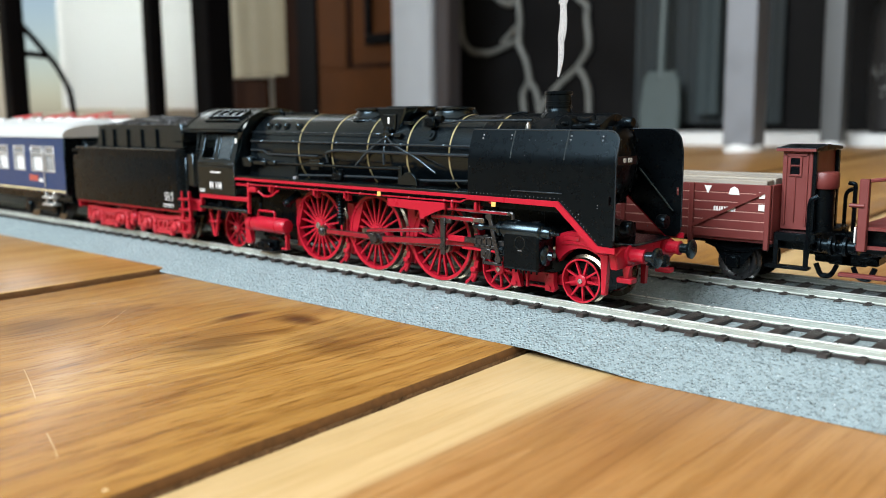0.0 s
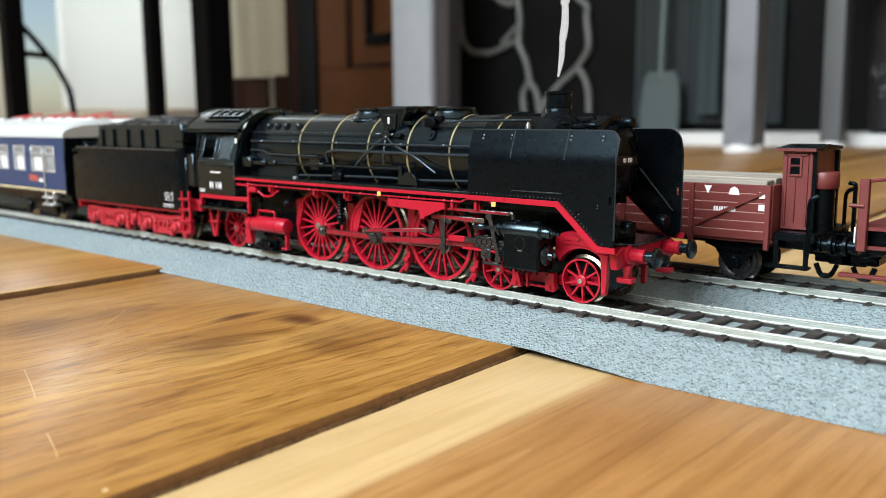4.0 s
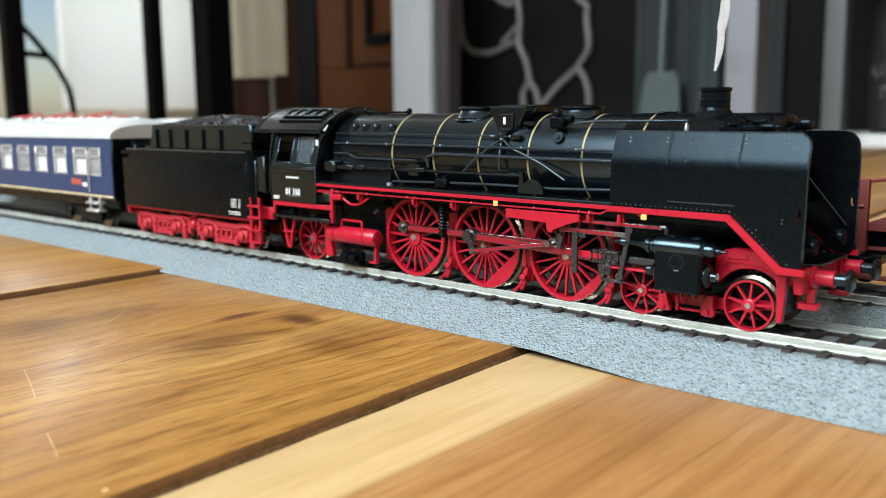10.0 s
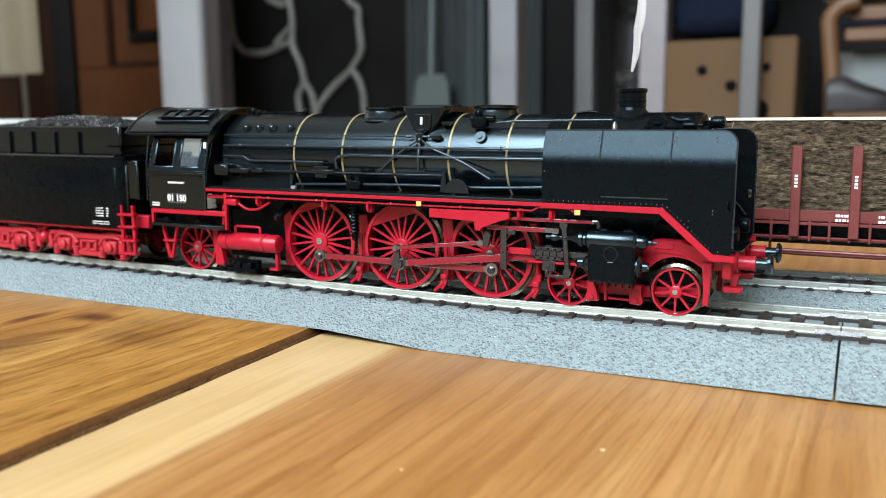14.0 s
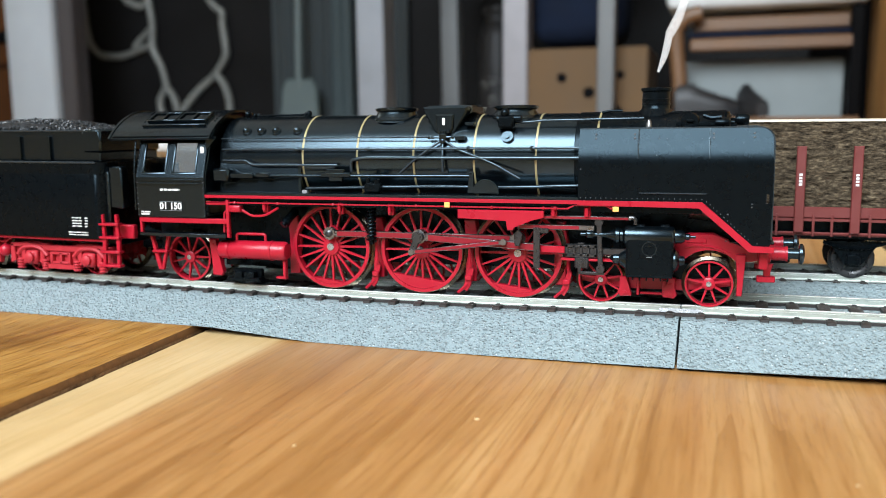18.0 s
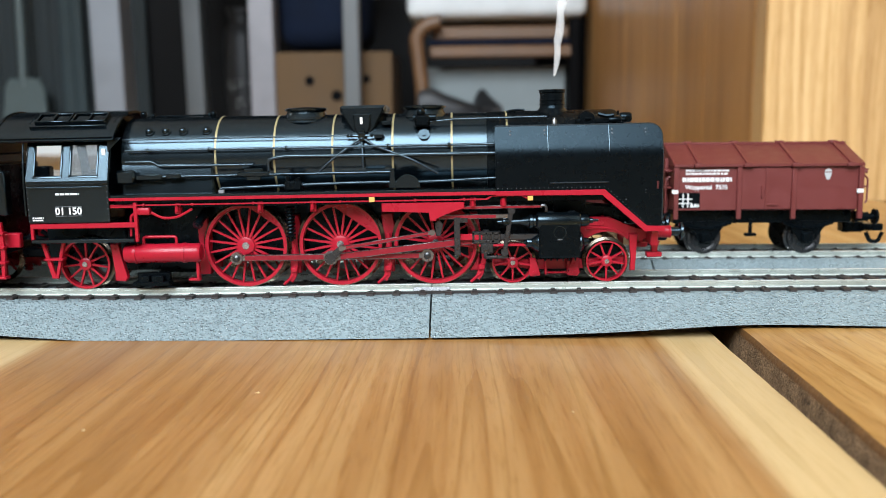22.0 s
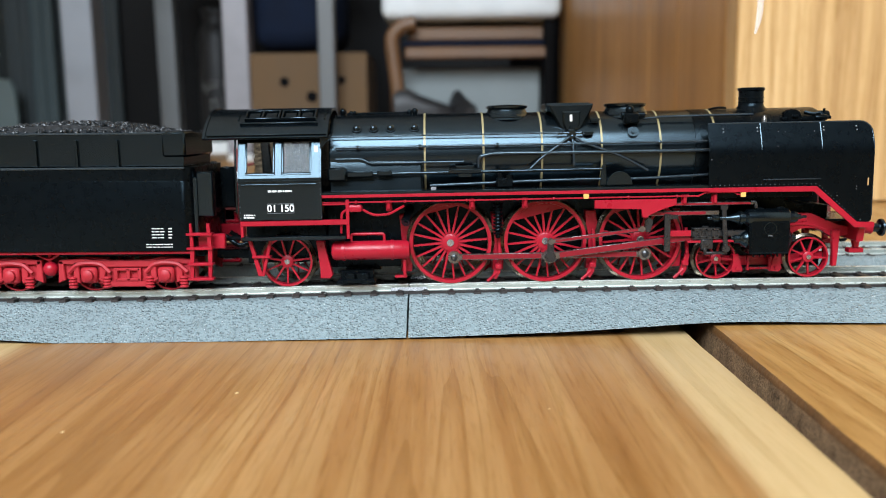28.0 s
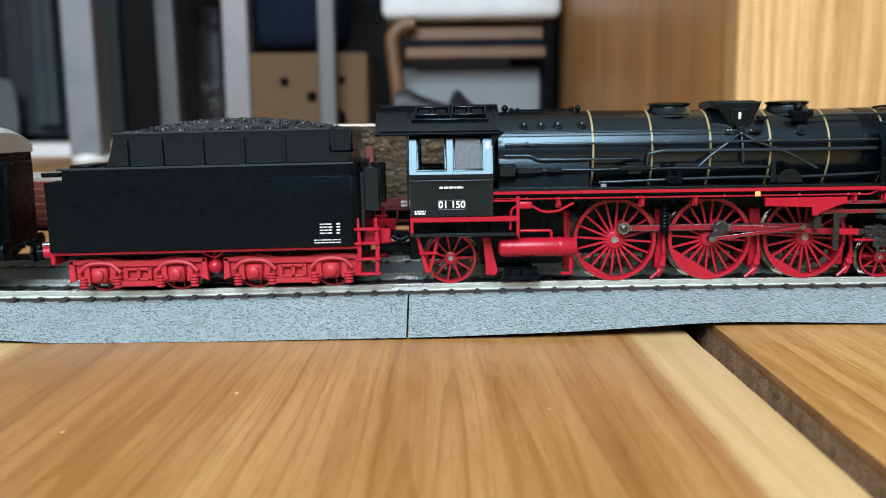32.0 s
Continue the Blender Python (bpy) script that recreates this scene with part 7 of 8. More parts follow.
        part("handrail", pipe([(x + d * 1.6, s * 13.6, 17), (x + d * 2.2, s * 13.6, 18), (x + d * 2.2, s * 13.6, 25), (x + d * 1.0, s * 13.6, 26)], 0.3, 6), BROWN, lb)
    bm = rod((30, s * 14.4, 27.2), (31.6, s * 14.4, 27.2), 0.6, 8)
    part("lamp_bracket", bm, BROWN, lb)
bm = rod((-4.4, -13, 7), (-4.4, -13, 12), 0.6, 8)
box(-6.2, -2.6, -14, -12, 6.4, 7.4, 0.2, bm)
part("brake_gear", bm, BLACKM, LIDW)
axle_pair(LIDW, -18.4)
axle_pair(LIDW, 14.6)
wagon_buffers(LIDW, 30.1, 1)
wagon_buffers(LIDW, -30.1, -1)

# silver-roofed railcar far along the far track
RAILCAR = empty("parked_railcar", "model railcar with a silver roof and red roof gear", "railcar")
part("railcar_body", box(-200, -2, -15.6, 15.6, 10, 38.4, 0.8), mat("cream_railcar_paint", (0.5, 0.45, 0.34), 0.4), RAILCAR)
bm = bmesh.new()
sect = []
for x, f in ((-200, 1.0), (-24, 1.0), (-14, 0.96), (-7, 0.8), (-2, 0.5)):
    sect.append([bm.verts.new((x, y * 0.96, 38.2 + (z - 38.2) * f)) for y, z in arc])
for p, q in zip(sect, sect[1:]):
    for k in range(len(p) - 1):
        bm.faces.new((p[k], p[k + 1], q[k + 1], q[k]))
    bm.faces.new((p[-1], p[0], q[0], q[-1]))
bm.faces.new(sect[0])
bm.faces.new(sect[-1][::-1])
part("railcar_roof", bm, SILVER, RAILCAR)
REDP = mat("red_roof_gear", (0.42, 0.05, 0.05), 0.45)
bm = bmesh.new()
for x in (-60, -105, -150):
    box(x - 14, x + 14, -8, -7, 47.4, 48.2, 0.2, bm)
    box(x - 14, x + 14, 7, 8, 47.4, 48.2, 0.2, bm)
    rod((x - 12, -7, 48), (x + 10, 0, 50.4), 0.5, 6, bm)
    rod((x - 12, 7, 48), (x + 10, 0, 50.4), 0.5, 6, bm)
    for k in (-9, 9):
        ball((x + k, 0, 47.8), 1.2, 8, bm)
for x in (-24, -44, -158, -178):
    axle_pair(RAILCAR, x)
RAILCAR.location = (-0.222, TRACKY["far"] * MM, ZR * MM)
REARCAR = copy_thing(RAILCAR, pose(-0.426, TRACKY["far"] * MM, ZR * MM))
part("roof_gear", bm, REDP, REARCAR, "red roof gear")

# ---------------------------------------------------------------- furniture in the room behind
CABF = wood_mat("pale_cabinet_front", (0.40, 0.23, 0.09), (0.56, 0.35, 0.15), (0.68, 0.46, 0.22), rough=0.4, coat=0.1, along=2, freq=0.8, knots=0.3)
# side of the same cabinet: its shade is painted in as a darker brown
CABS = wood_mat("shaded_cabinet_side", (0.25, 0.12, 0.036), (0.38, 0.19, 0.060), (0.48, 0.26, 0.09), rough=0.42, coat=0.1, along=2, freq=0.9)
cab = empty("wooden_cabinet", "tall honey-coloured wooden cabinet standing on the floorboards", "cabinet")
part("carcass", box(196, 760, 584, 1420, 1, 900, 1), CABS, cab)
x = 188.0
for w in (128, 132, 126, 130):
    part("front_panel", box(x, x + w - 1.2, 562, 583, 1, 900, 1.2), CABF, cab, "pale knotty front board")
    x += w
y = 584.0
for w in (120, 96, 140, 110, 130, 118, 112):
    part("side_board", box(188, 195.6, y, y + w - 1.5, 1, 900, 1.0), CABS, cab, "side board, brown darkened for shade")
    y += w

GREY = mat("grey_metal_leg", (0.195, 0.205, 0.222), 0.45, metal=0.3, vary=0.08, scale=30)
PINKGREY = mat("worn_pinkish_grey_metal", (0.205, 0.196, 0.205), 0.5, metal=0.25, vary=0.15, scale=40)
DGREY = mat("dark_grey_metal", (0.105, 0.108, 0.108), 0.5, metal=0.3, vary=0.1, scale=30)
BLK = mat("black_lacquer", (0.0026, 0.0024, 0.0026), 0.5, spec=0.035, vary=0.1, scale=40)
STONE = mat("white_hearth_stone", (0.68, 0.68, 0.66), 0.5, vary=0.06, scale=30)
hearth = tagged(part("hearth", box(-1500, 160, 1620, 2100, -2, 24, 3), STONE), "low white stone hearth step", "hearth", kind="structure")


def leg(parent, x, y, w, top, z0=0.0, lean=0.0, material=None, cap=True):
    bm = prism([(x - w / 2, z0 + 12), (x + w / 2, z0 + 12), (x + w / 2 + lean, top), (x - w / 2 + lean, top)], y - w / 2, y + w / 2, "y", 2.0)
    l = part("leg", bm, material or GREY, parent)
    part("foot_cap", lathe([(w * 0.42, z0 + 0.2), (w * 0.62, z0 + 1), (w * 0.62, z0 + 8), (w * 0.5, z0 + 14)], (x, y, 0), "z", 20), STONE, l, "white plastic foot")
    return l


chair = empty("metal_chair", "grey metal chair with white foot caps, standing on the floorboards", "chair")
leg(chair, -545, 1340, 47, 430, 0, -2)
leg(chair, -306, 1320, 38, 430, 0, 0, PINKGREY)
leg(chair, -484, 1560, 33, 430, 0, -4, DGREY)
leg(chair, -166, 1270, 24, 430, 0, 0, DGREY)
part("seat", box(-590, -130, 1250, 1620, 430, 460, 8), BLK, chair, "black seat")

fire = empty("fireplace_screen", "black glazed fireplace screen with pale branching ornament", "fireplace")
# very dark glass, mottled a little at large scale
part("screen_body", box(-1600, 150, 1900, 1960, 24, 1100, 4), mat("near_black_glass", (0.0060, 0.0056, 0.0056), 0.45, spec=0.08, vary=0.25, scale=8), fire)
part("screen_post", box(-1594, -1458, 1640, 1700, 24, 1100, 6), mat("pale_grey_post", (0.31, 0.33, 0.35), 0.5, vary=0.06, scale=20), fire, "pale grey upright post")
part("screen_post", box(-1458, -1412, 1652, 1700, 24, 1100, 4), mat("dark_brown_post", (0.030, 0.024, 0.024), 0.6, vary=0.15, scale=20), fire)
IRON = mat("pale_wrought_iron", (0.13, 0.13, 0.118), 0.6, metal=0.3, vary=0.4, scale=60)


def branch(points, r):
    part("ornament", pipe([(x, 1886, z) for x, z in points], r, 8, None, 4), IRON, fire, "pale wrought branch")


branch([(-1390, 620), (-1400, 480), (-1378, 355), (-1370, 305), (-1376, 244), (-1350, 199), (-1338, 149), (-1362, 119), (-1353, 50)], 9)
branch([(-1366, 300), (-1400, 272), (-1428, 250)], 8)
branch([(-1580, 420), (-1572, 300), (-1565, 266), (-1535, 232), (-1467, 226), (-1410, 244), (-1376, 254)], 9)
branch([(-1470, 420), (-1446, 362), (-1402, 345), (-1380, 358)], 10)
branch([(-1250, 420), (-1193, 338), (-1169, 322), (-1172, 296), (-1166, 256), (-1163, 220), (-1197, 174), (-1247, 140), (-1300, 88), (-1310, 40)], 9)
branch([(-1194, 176), (-1172, 150), (-1161, 116), (-1159, 40)], 9)
branch([(-1338, 149), (-1316, 118), (-1306, 60)], 9)

jar = empty("dark_jar", "dark brown glazed jar with pale speckles on the hearth", "jar")
part("jar_body", lathe([(30, 24.5), (36, 30), (38, 120), (38, 210), (34, 236), (26, 246), (26, 262), (30, 266), (30, 276), (24, 276)], (-435, 1700, 0), "z", 32), mat("dark_glazed_clay", (0.012, 0.011, 0.011), 0.5, spec=0.25, vary=0.3, scale=40), jar)
rng = random.Random(17)
bm = bmesh.new()
for k in range(26):
    a, z = rng.uniform(-2.3, -0.8), rng.uniform(86, 140)
    ball((-435 + 38 * math.cos(a), 1700 + 38 * math.sin(a), z), rng.uniform(1.5, 3.2), 6, bm)
part("speckle_decoration", bm, mat("pale_speckle", (0.16, 0.16, 0.15), 0.6), jar, "pale speckled pattern")

shovel = empty("fire_shovel", "grey-green fire shovel leaning by the hearth", "shovel")
SH = mat("green_grey_enamel", (0.060, 0.078, 0.076), 0.5, vary=0.12, scale=30)
bm = prism([(-54, 10), (40, 10), (42, 70), (40, 130), (28, 150), (-34, 150), (-46, 130), (-52, 70)], -6, 6, "y", 3)
part("blade", bm, SH, shovel)
part("handle", rod((-6, 0, 130), (-6, 20, 620), 9, 12), SH, shovel)
shovel.location = (-0.93, 1.82, 0.005)
DRAPE = mat("dark_teal_drape", (0.045, 0.060, 0.062), 0.85, vary=0.2, scale=20)


def pleats(x0, y0, x1, y1, z0, z1, depth, waves, material, name="drape_panel", parent=None, label=""):
    bm = bmesh.new()
    n = waves * 8
    d = Vector((x1 - x0, y1 - y0, 0))
    nrm = Vector((-d.y, d.x, 0)).normalized()
    g = []
    for i in range(n + 1):
        f = i / n
        o = nrm * depth * math.sin(f * waves * 2 * math.pi)
        p = Vector((x0, y0, 0)) + d * f + o
        g.append([bm.verts.new((p.x + nrm.x * t, p.y + nrm.y * t, z)) for z, t in ((z0, 0), (z1, 0), (z1, 1.5), (z0, 1.5))])
    for a, b in zip(g, g[1:]):
        for k in range(4):
            bm.faces.new((a[k], a[(k + 1) % 4], b[(k + 1) % 4], b[k]))
    bm.faces.new(g[0])
    bm.faces.new(g[-1][::-1])
    return part(name, bm, material, parent, label, smooth=70)


tagged(pleats(-1035, 1882, -690, 1882, 40, 1100, 5, 9, mat("blackish_teal_cloth", (0.016, 0.021, 0.022), 0.85, vary=0.3, scale=12), "curtain"), "blackish teal cloth hanging behind the fire shovel", "curtain")
tagged(pleats(-866, 1850, -816, 1850, 60, 1100, 10, 2, DRAPE, "curtain"), "dark teal curtain hanging beside the hearth", "curtain")

# left of the fireplace: wooden cupboard, curtains at the window, black stand
CUPB = wood_mat("dark_cupboard_wood", (0.006, 0.0025, 0.0012), (0.016, 0.006, 0.003), (0.030, 0.012, 0.005), rough=0.7, coat=0.0, along=2, freq=0.8)
CUPB.node_tree.nodes["Principled BSDF"].inputs["Specular IOR Level"].default_value = 0.06
cup = empty("wooden_cupboard", "dark brown cupboard with a framed orange-brown door", "cupboard")
part("carcass", box(-2240, -1650, 1760, 2300, 1, 1400, 4), CUPB, cup)
part("corner_upright", box(-2089, -1998, 1734, 1759, 1, 1400, 4), BLK, cup, "black corner upright")
PANEL = mat("orange_brown_panel", (0.060, 0.022, 0.0068), 0.7, spec=0.06, vary=0.3, scale=14)
bm = bmesh.new()
for a, b, c, d in ((-1996, -1640, 20, 196), (-1996, -1872, 196, 1150), (-1680, -1640, 196, 1150), (-1872, -1680, 1080, 1150)):
    box(a, b, 1738, 1758, c, d, 4, bm)
dr = part("door", bm, PANEL, cup, "orange-brown framed door")
part("door_panel", box(-1872, -1680, 1748, 1758, 196, 1080, 2), PANEL, dr)
bm = bmesh.new()
for a, b, c, d in ((-1872, -1858, 196, 1080), (-1858, -1680, 196, 208)):
    box(a, b, 1742, 1749, c, d, 2, bm)
part("groove", bm, CUPB, dr, "dark groove round the door panel")
bm = bmesh.new()
for a, b, c, d in ((-1796, -1690, 258, 286), (-1796, -1772, 286, 800)):
    box(a, b, 1736, 1748, c, d, 3, bm)
part("door_moulding", bm, BLK, dr)

VOILE = bpy.data.materials.new("white_voile")
VOILE.use_nodes = True
vt = VOILE.node_tree
tl, mx = vt.nodes.new("ShaderNodeBsdfTranslucent"), vt.nodes.new("ShaderNodeMixShader")
tl.inputs[0].default_value = (0.85, 0.86, 0.84, 1)
pb = vt.nodes["Principled BSDF"]
pb.inputs["Base Color"].default_value, pb.inputs["Roughness"].default_value = (0.82, 0.83, 0.82, 1), 0.9
wv = vt.nodes.new("ShaderNodeTexNoise")
wv.inputs["Scale"].default_value = 300
bpn = vt.nodes.new("ShaderNodeBump")
bpn.inputs["Strength"].default_value = 0.2
vt.links.new(wv.outputs[0], bpn.inputs["Height"])
vt.links.new(bpn.outputs[0], pb.inputs["Normal"])
mx.inputs[0].default_value = 0.6
vt.links.new(pb.outputs[0], mx.inputs[1])
vt.links.new(tl.outputs[0], mx.inputs[2])
vt.links.new(mx.outputs[0], vt.nodes["Material Output"].inputs[0])
for x, y0, y1, amp, waves, label in ((-2120, 1032, 1282, 9, 22, "white pleated voile curtain, bright with daylight"), (-2150, 1302, 1432, 10, 8, "white pleated voile curtain in the shade")):
    wc = empty("window_curtain", label, "curtain", "window curtains")
    pleats(x, y0, x, y1, 86, 2150, amp, waves, VOILE, "cloth", wc)
    bm = rod((x, y0 - 20, 2150), (x, y1 + 20, 2150), 9, 12)
    for y in (y0 - 10, y1 + 10):
        box(-2401, x, y - 5, y + 5, 2143, 2157, 0, bm)
    part("curtain_rail", bm, BLK, wc, "black curtain rail")
LINEN = mat("beige_linen", (0.21, 0.185, 0.125), 0.9, vary=0.06, scale=30)
hc = empty("hanging_cloth", "beige linen cloth hanging on a stand beside the cupboard", "cloth")
pleats(-2100, 1492, -1852, 1508, 172, 1200, 5, 3, LINEN, "cloth", hc)
bm = rod((-2105, 1490, 1200), (-1847, 1508, 1200), 9, 10)
rod((-2108, 1490, 1200), (-2108, 1490, 0.5), 9, 10, bm)
part("stand", bm, BLK, hc, "thin black stand")
# made-up board that darkens the pale patch showing below the cloth
part("base_board", prism([(-2112, 1512), (-1960, 1520), (-1960, 1532), (-2112, 1524)], 1, 168, "z", 1.0), CUPB, hc, "dark brown board added below the cloth")
part_stand = empty("black_stand", "black metal plant stand with curved brackets, standing on the floor", "stand")
for x, y, w in ((-1490, 663, 30), (-1490, 915, 27), (-1490, 1042, 56)):
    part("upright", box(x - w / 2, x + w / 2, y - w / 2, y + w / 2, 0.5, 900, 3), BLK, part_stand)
part("bracket", pipe([(-1490, 676, 216), (-1490, 700, 188), (-1490, 732, 150), (-1490, 752, 110), (-1490, 762, 20)], 5), BLK, part_stand)
part("bracket", pipe([(-1490, 672, 168), (-1490, 722, 164)], 5), BLK, part_stand)

# bench with shoes, and a cardboard box
NAVY = mat("navy_cloth", (0.006, 0.010, 0.022), 0.85, spec=0.1, vary=0.3, scale=25)
bench = empty("shoe_bench", "low wooden bench with a white cushion top", "bench")
BW = mat("brown_bench_wood", (0.125, 0.062, 0.026), 0.5, vary=0.2, scale=30)
part("cushion", box(-90, 178, 1310, 1560, 208, 262, 14, None, 3), mat("white_cushion", (0.62, 0.64, 0.64), 0.8, scale=30), bench, "white cushion top")
part("rail", box(-52, 154, 1330, 1350, 178, 198, 3), BW, bench)
part("shelf", box(-58, 160, 1316, 1560, 169, 176, 2), NAVY, bench, "navy cloth on the shelf")
part("rail", box(-56, 158, 1312, 1326, 150, 168, 3), BW, bench, "dark brown lower rail")
bm = pipe([(-40, 1312, 203), (-62, 1312, 198), (-76, 1312, 182), (-74, 1312, 160), (-68, 1312, 110), (-64, 1312, 1)], 11)
part("leg", bm, BW, bench, "curved brown leg")
part("low_shelf", box(-62, 160, 1250, 1350, 50, 58, 2), BW, bench, "low brown shelf under the shoes")
for x0 in (-62, 150):
    part("shelf_foot", box(x0, x0 + 10, 1252, 1348, 0.5, 50, 2), BW, bench)
part("leg", box(152, 168, 1312, 1336, 0.5, 206, 2), BLK, bench)
part("back_panel", box(-78, 152, 1366, 1376, 4, 140, 2), mat("pale_blue_panel", (0.20, 0.225, 0.225), 0.7, scale=20), bench, "pale blue panel")
SHOE = mat("black_shoe_leather", (0.012, 0.012, 0.013), 0.5, vary=0.2, scale=60)
for x, y, a in ((-24, 1296, 12), (30, 1296, -75)):
    bm = bmesh.new()
    rows = []
    for k in range(13):
        f = k / 12
        wide = 17 * (math.sin(math.pi * min(0.97, max(0.04, f))) ** 0.35) * (1.0 - 0.12 * math.sin(2 * math.pi * f))
        tall = 46 - 26 * max(0.0, (f - 0.25) / 0.75) ** 0.8 - 6 * max(0.0, 0.12 - f) * 8
        rows.append([bm.verts.new((-50 + 96 * f, wide * math.cos(a) * (1 if math.sin(a) < 0.5 else 0.8), max(0.5, 0.5 + (tall if math.sin(a) > 0 else 6) * max(0.0, math.sin(a) * 0.5 + 0.5)))) for a in (2 * math.pi * i / 16 for i in range(16))])
    for p, q in zip(rows, rows[1:]):
        for i in range(16):
            bm.faces.new((p[i], p[(i + 1) % 16], q[(i + 1) % 16], q[i]))
    bm.faces.new(rows[0])
    bm.faces.new(rows[-1][::-1])
    sh = tagged(part("shoe", bm, SHOE, at=(x, y, 58)), "small black shoe on the bench's low shelf", "shoe", "pair of shoes")
    sh.rotation_euler = (0, 0, radians(a))
CARD = mat("brown_cardboard", (0.100, 0.058, 0.025), 0.85, vary=0.14, scale=20)
cbx = empty("cardboard_box", "brown cardboard box with dark holes, on the floor", "box")
part("box_body", box(-286, -112, 1300, 1480, 0.5, 160, 2), CARD, cbx)
for x, z, r in ((-235, 118, 7), (-195, 96, 8), (-160, 62, 16), (-150, 120, 6)):
    part("punched_hole", lathe([(r, -1), (r, 0)], (x, 1299.2, z), "y", 18), BLK, cbx, "dark hole")
bag = empty("blue_bag", "crumpled navy cloth bag on the cardboard box", "bag")
part("bag_body", box(-290, -150, 1330, 1470, 167, 318, 30, None, 3), NAVY, bag)
part("bag_flap", box(-284, -156, 1326, 1400, 250, 322, 24, None, 3), NAVY, bag)
part("bag_strap", pipe([(-270, 1380, 310), (-262, 1370, 350), (-180, 1370, 352), (-170, 1380, 310)], 7), NAVY, bag)

# ---------------------------------------------------------------- smoke from the chimney, in rigid wisps
SMOKE = bpy.data.materials.new("thin_white_smoke")
SMOKE.use_nodes = True
st = SMOKE.node_tree
sb = st.nodes["Principled BSDF"]
sb.inputs["Base Color"].default_value, sb.inputs["Roughness"].default_value = (0.80, 0.79, 0.78, 1), 1.0
sb.inputs["Specular IOR Level"].default_value = 0.0
sn, sr = st.nodes.new("ShaderNodeTexNoise"), st.nodes.new("ShaderNodeMapRange")
sn.inputs["Scale"].default_value = 180
sr.inputs[1].default_value, sr.inputs[2].default_value, sr.inputs[3].default_value, sr.inputs[4].default_value = 0.34, 0.66, 0.08, 0.46
st.links.new(sn.outputs[0], sr.inputs[0])
st.links.new(sr.outputs[0], sb.inputs["Alpha"])
PLUME = empty("smoke_plume", "thin wisp of white smoke rising from the chimney", "smoke")
WISPS = []
H = 9.0
for k in range(6):
    bm = bmesh.new()
    w = (0.3, 0.85, 1.15, 1.3, 1.2, 1.0)[k]
    w1 = (0.85, 1.15, 1.3, 1.2, 1.0, 0.7)[k]
    rows = []
    for i in range(11):
        f = i / 10
        ww = w + (w1 - w) * f + 0.25 * math.sin(3.1 * f + k)
        cx = 0.35 * math.sin(f * math.pi)
        rows.append([bm.verts.new((cx + ww * math.cos(2 * math.pi * j / 12), 0.45 * ww * math.sin(2 * math.pi * j / 12), H * f)) for j in range(12)])
    for a, b in zip(rows, rows[1:]):
        for j in range(12):
            bm.faces.new((a[j], a[(j + 1) % 12], b[(j + 1) % 12], b[j]))
    WISPS.append(part("wisp", bm, SMOKE, PLUME))

# ---------------------------------------------------------------- motion
# seconds and the locomotive's place along the track, in millimetres
TRAVEL = [
    (0.0, -198.95), (3.5, -198.95), (5.1, -198.95), (5.5, -196.70), (6.0, -193.05), (6.5, -188.85), (7.0, -184.65),
    (7.5, -180.60), (8.0, -176.45), (8.5, -172.30), (9.0, -168.00), (9.5, -162.40), (10.0, -157.20),
    (10.5, -152.45), (11.0, -147.55), (11.5, -142.20), (12.0, -136.95), (12.5, -131.75), (13.0, -126.70),
    (13.5, -121.50), (14.0, -116.40), (14.5, -111.25), (15.0, -106.20), (15.5, -101.35), (17.5, -80.15),
    (18.0, -75.50), (18.5, -70.40), (19.0, -65.10), (19.5, -60.25), (20.0, -55.05), (20.5, -50.05),
    (21.0, -44.85), (21.5, -39.85), (22.0, -34.35), (22.5, -29.20), (23.0, -23.65), (23.5, -18.95),
    (24.0, -14.05), (24.5, -9.00), (25.0, -3.95), (25.5, 1.55), (27.5, 22.70), (28.0, 27.65),
    (28.5, 32.80), (29.0, 37.80), (29.5, 42.75), (30.0, 47.60), (30.5, 52.95), (31.0, 59.05),
    (31.5, 65.15), (32.0, 72.40),
]


def place(t):
    for (a, p), (b, q) in zip(TRAVEL, TRAVEL[1:]):
        if t <= b:
            return p + (q - p) * (t - a) / (b - a)
    return TRAVEL[-1][1]


def ride(ob, x, dx, y, z):
    """A vehicle's pose on the sagging track; the plume stays over the chimney."""
    if ob is PLUME:
        return pose((x + dx) * MM, y, z + (52.3 + rise(x + dx)) * MM)
    a, b = {LOCO: (40, -65), TENDER: (20, -20), COACH: (-34, -205)}[ob]
    za, zb = rise(x + dx + a), rise(x + dx + b)
    k = (za - zb) / (a - b)
    return pose((x + dx) * MM, y, z + (za - a * k) * MM, 0, -math.degrees(math.atan(k)), 0)


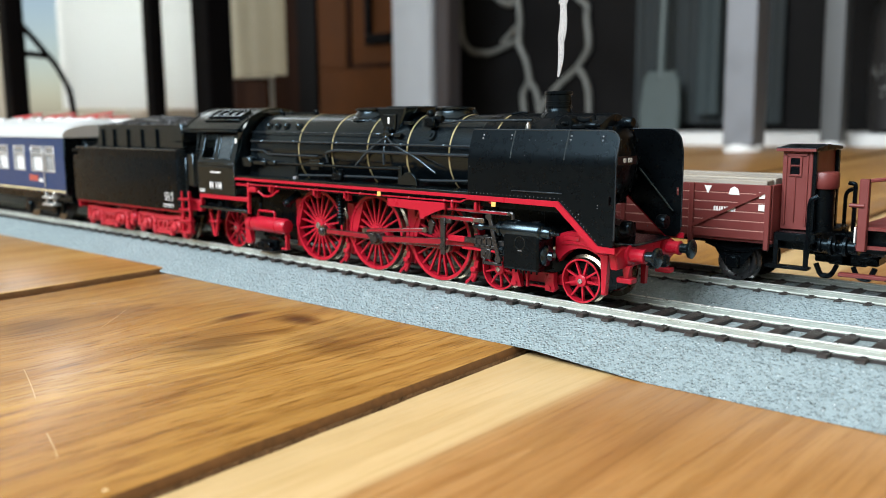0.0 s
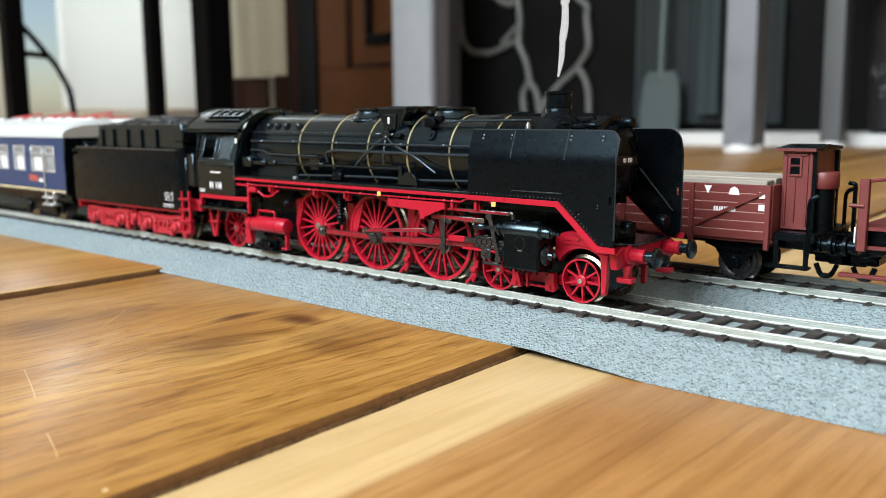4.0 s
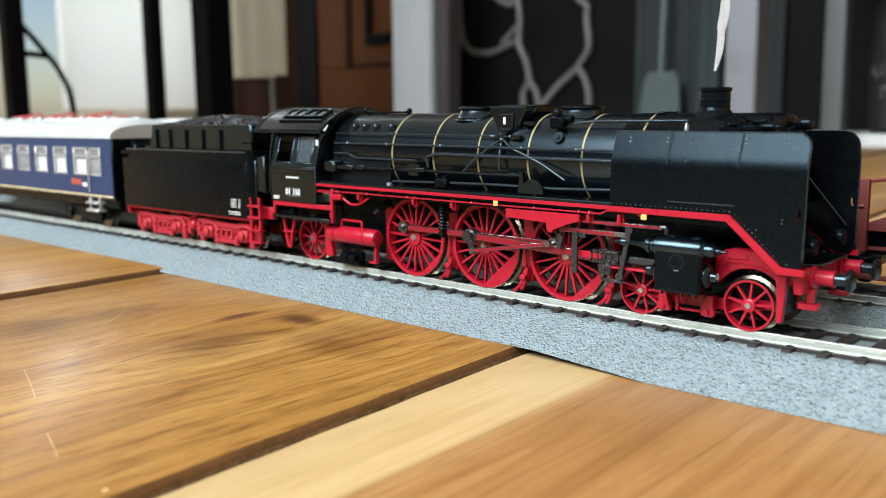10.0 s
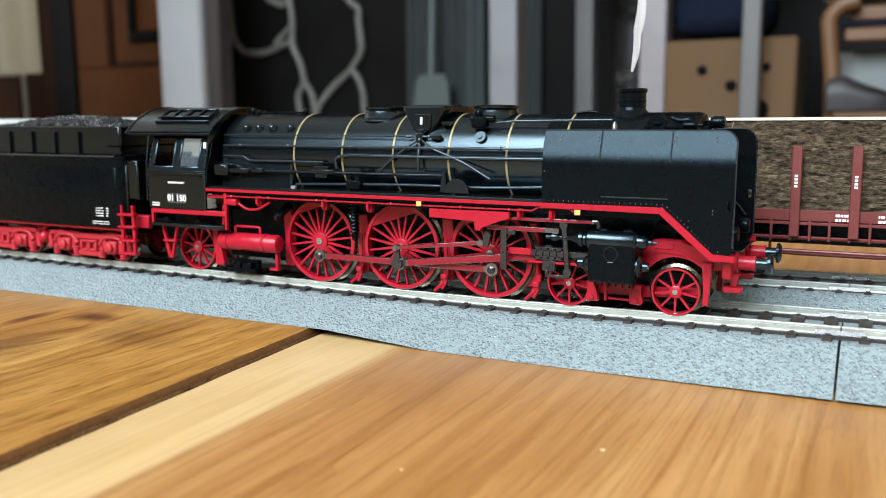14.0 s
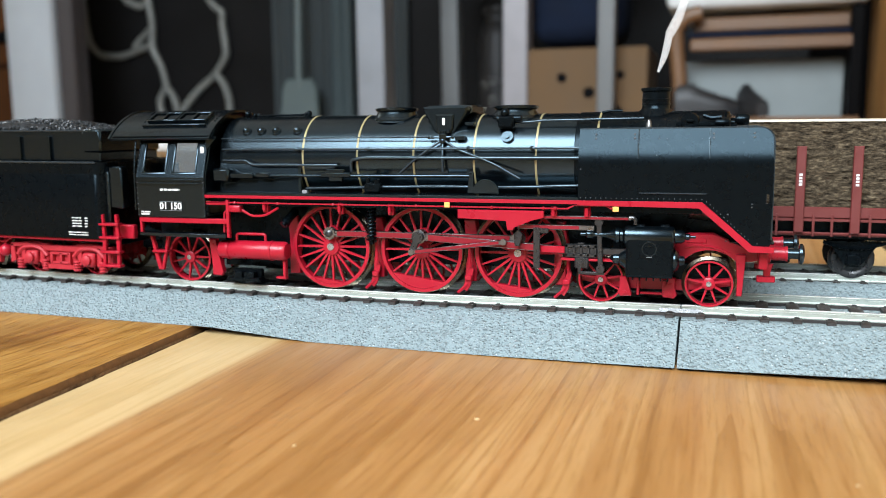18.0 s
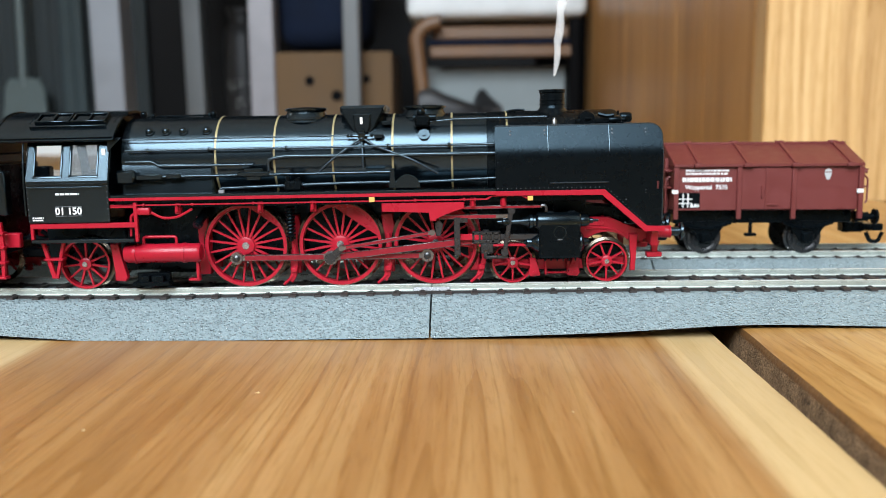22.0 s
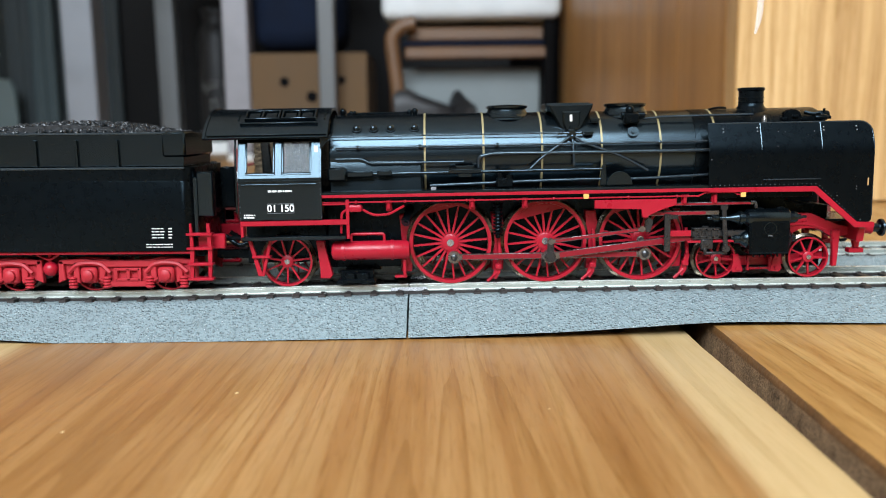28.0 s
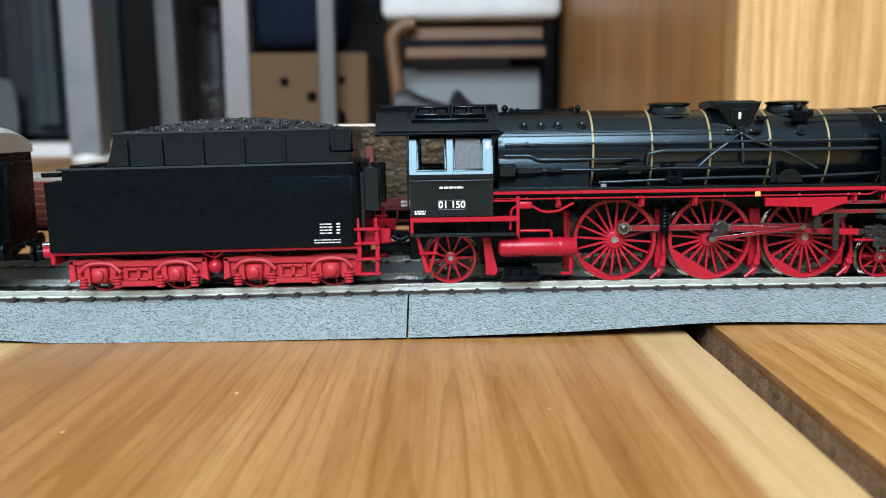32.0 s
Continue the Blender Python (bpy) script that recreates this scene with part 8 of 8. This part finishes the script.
def motions():
    ts = [i * 0.2 for i in range(161)]
    xs = [place(t) for t in ts]
    y, z = TRACKY["near"] * MM, RAILZ * MM
    for ob, dx in ((LOCO, 0.0), (TENDER, TX), (COACH, -186.0), (PLUME, 58.2)):
        # the coach's coupling has some play, which runs out on the way
        play = [-9.5 * min(1.0, max(0.0, (t - 15) / 12)) if ob is COACH else 0.0 for t in ts]
        walk(ob, [(t, ride(ob, x, dx + p, y, z)) for t, x, p in zip(ts, xs, play)])
    x28 = place(28.0)
    for ob, px, py, pz, r, phase in SPIN:
        walk(ob, [(t, pose(px * MM, py * MM, pz * MM, 0, phase + math.degrees((x - x28) / r), 0)) for t, x in zip(ts, xs)])
    cr, hub = 3.9, 11.4 + LIFT

    def pin(x, ph):
        a = radians(CRANK + ph) + (x - x28) / 11.4
        return cr * math.cos(a), hub - cr * math.sin(a), a

    for (rod_ob, s, ph), (main, _, _), (head, _, _), (comb, _, _), (ret, _, _), (ecc, _, _) in zip(COUPLE, MAINROD, CROSS, COMB, ECC, ECCROD):
        r1, r2, r3, r4, r5, r6 = [], [], [], [], [], []
        for t, x in zip(ts, xs):
            u, w, a = pin(x, ph)
            r1.append((t, pose(u * MM, s * 10.9 * MM, w * MM)))
            zc = 13.4
            reach = math.sqrt(43 ** 2 - (zc - w) ** 2)
            tilt = math.degrees(math.atan2(zc - w, reach))
            r2.append((t, pose(u * MM, s * 12.4 * MM, w * MM, 0, -tilt, 0)))
            r3.append((t, pose((u + reach) * MM, s * 13.2 * MM, zc * MM)))
            lean = math.degrees(math.atan2(u * 0.75, 10.0))
            r4.append((t, pose((u * 0.55 + 46.6) * MM, s * 14.6 * MM, 16.6 * MM, 0, -lean, 0)))
            b = a + 3.4
            r5.append((t, pose(u * MM, s * 13.5 * MM, w * MM, 0, math.degrees(b), 0)))
            ex, ez = u + 4.2 * math.cos(b), w - 4.2 * math.sin(b)
            lz = 15.4
            r6.append((t, pose(ex * MM, s * 14.1 * MM, ez * MM, 0, -math.degrees(math.atan2(lz - ez, 24.0)), 0)))
        for ob, rows in ((rod_ob, r1), (main, r2), (head, r3), (comb, r4), (ret, r5), (ecc, r6)):
            walk(ob, rows)
    # the wisps sway, each hinged on the tip of the one below
    rows = [[] for _ in WISPS]
    for i in range(81):
        t = i * 0.4
        # the smoke thins out near the end and shows only higher up
        px, pz = 0.0, 3.8 + 11.0 * min(1.0, max(0.0, (t - 25.4) / 2.2))
        for k in range(len(WISPS)):
            lean = 5 + 10 * math.exp(-((t - 17.5) / 2.6) ** 2) + (1.5 + 3.6 * k) * math.sin(1.9 * t - 1.1 * k) + 3 * math.sin(0.7 * t + k)
            rows[k].append((t, pose(px * MM, 0, pz * MM, 0, lean, 0)))
            px, pz = px + H * math.sin(radians(lean)), pz + H * math.cos(radians(lean))
    for ob, r in zip(WISPS, rows):
        walk(ob, r)


motions()
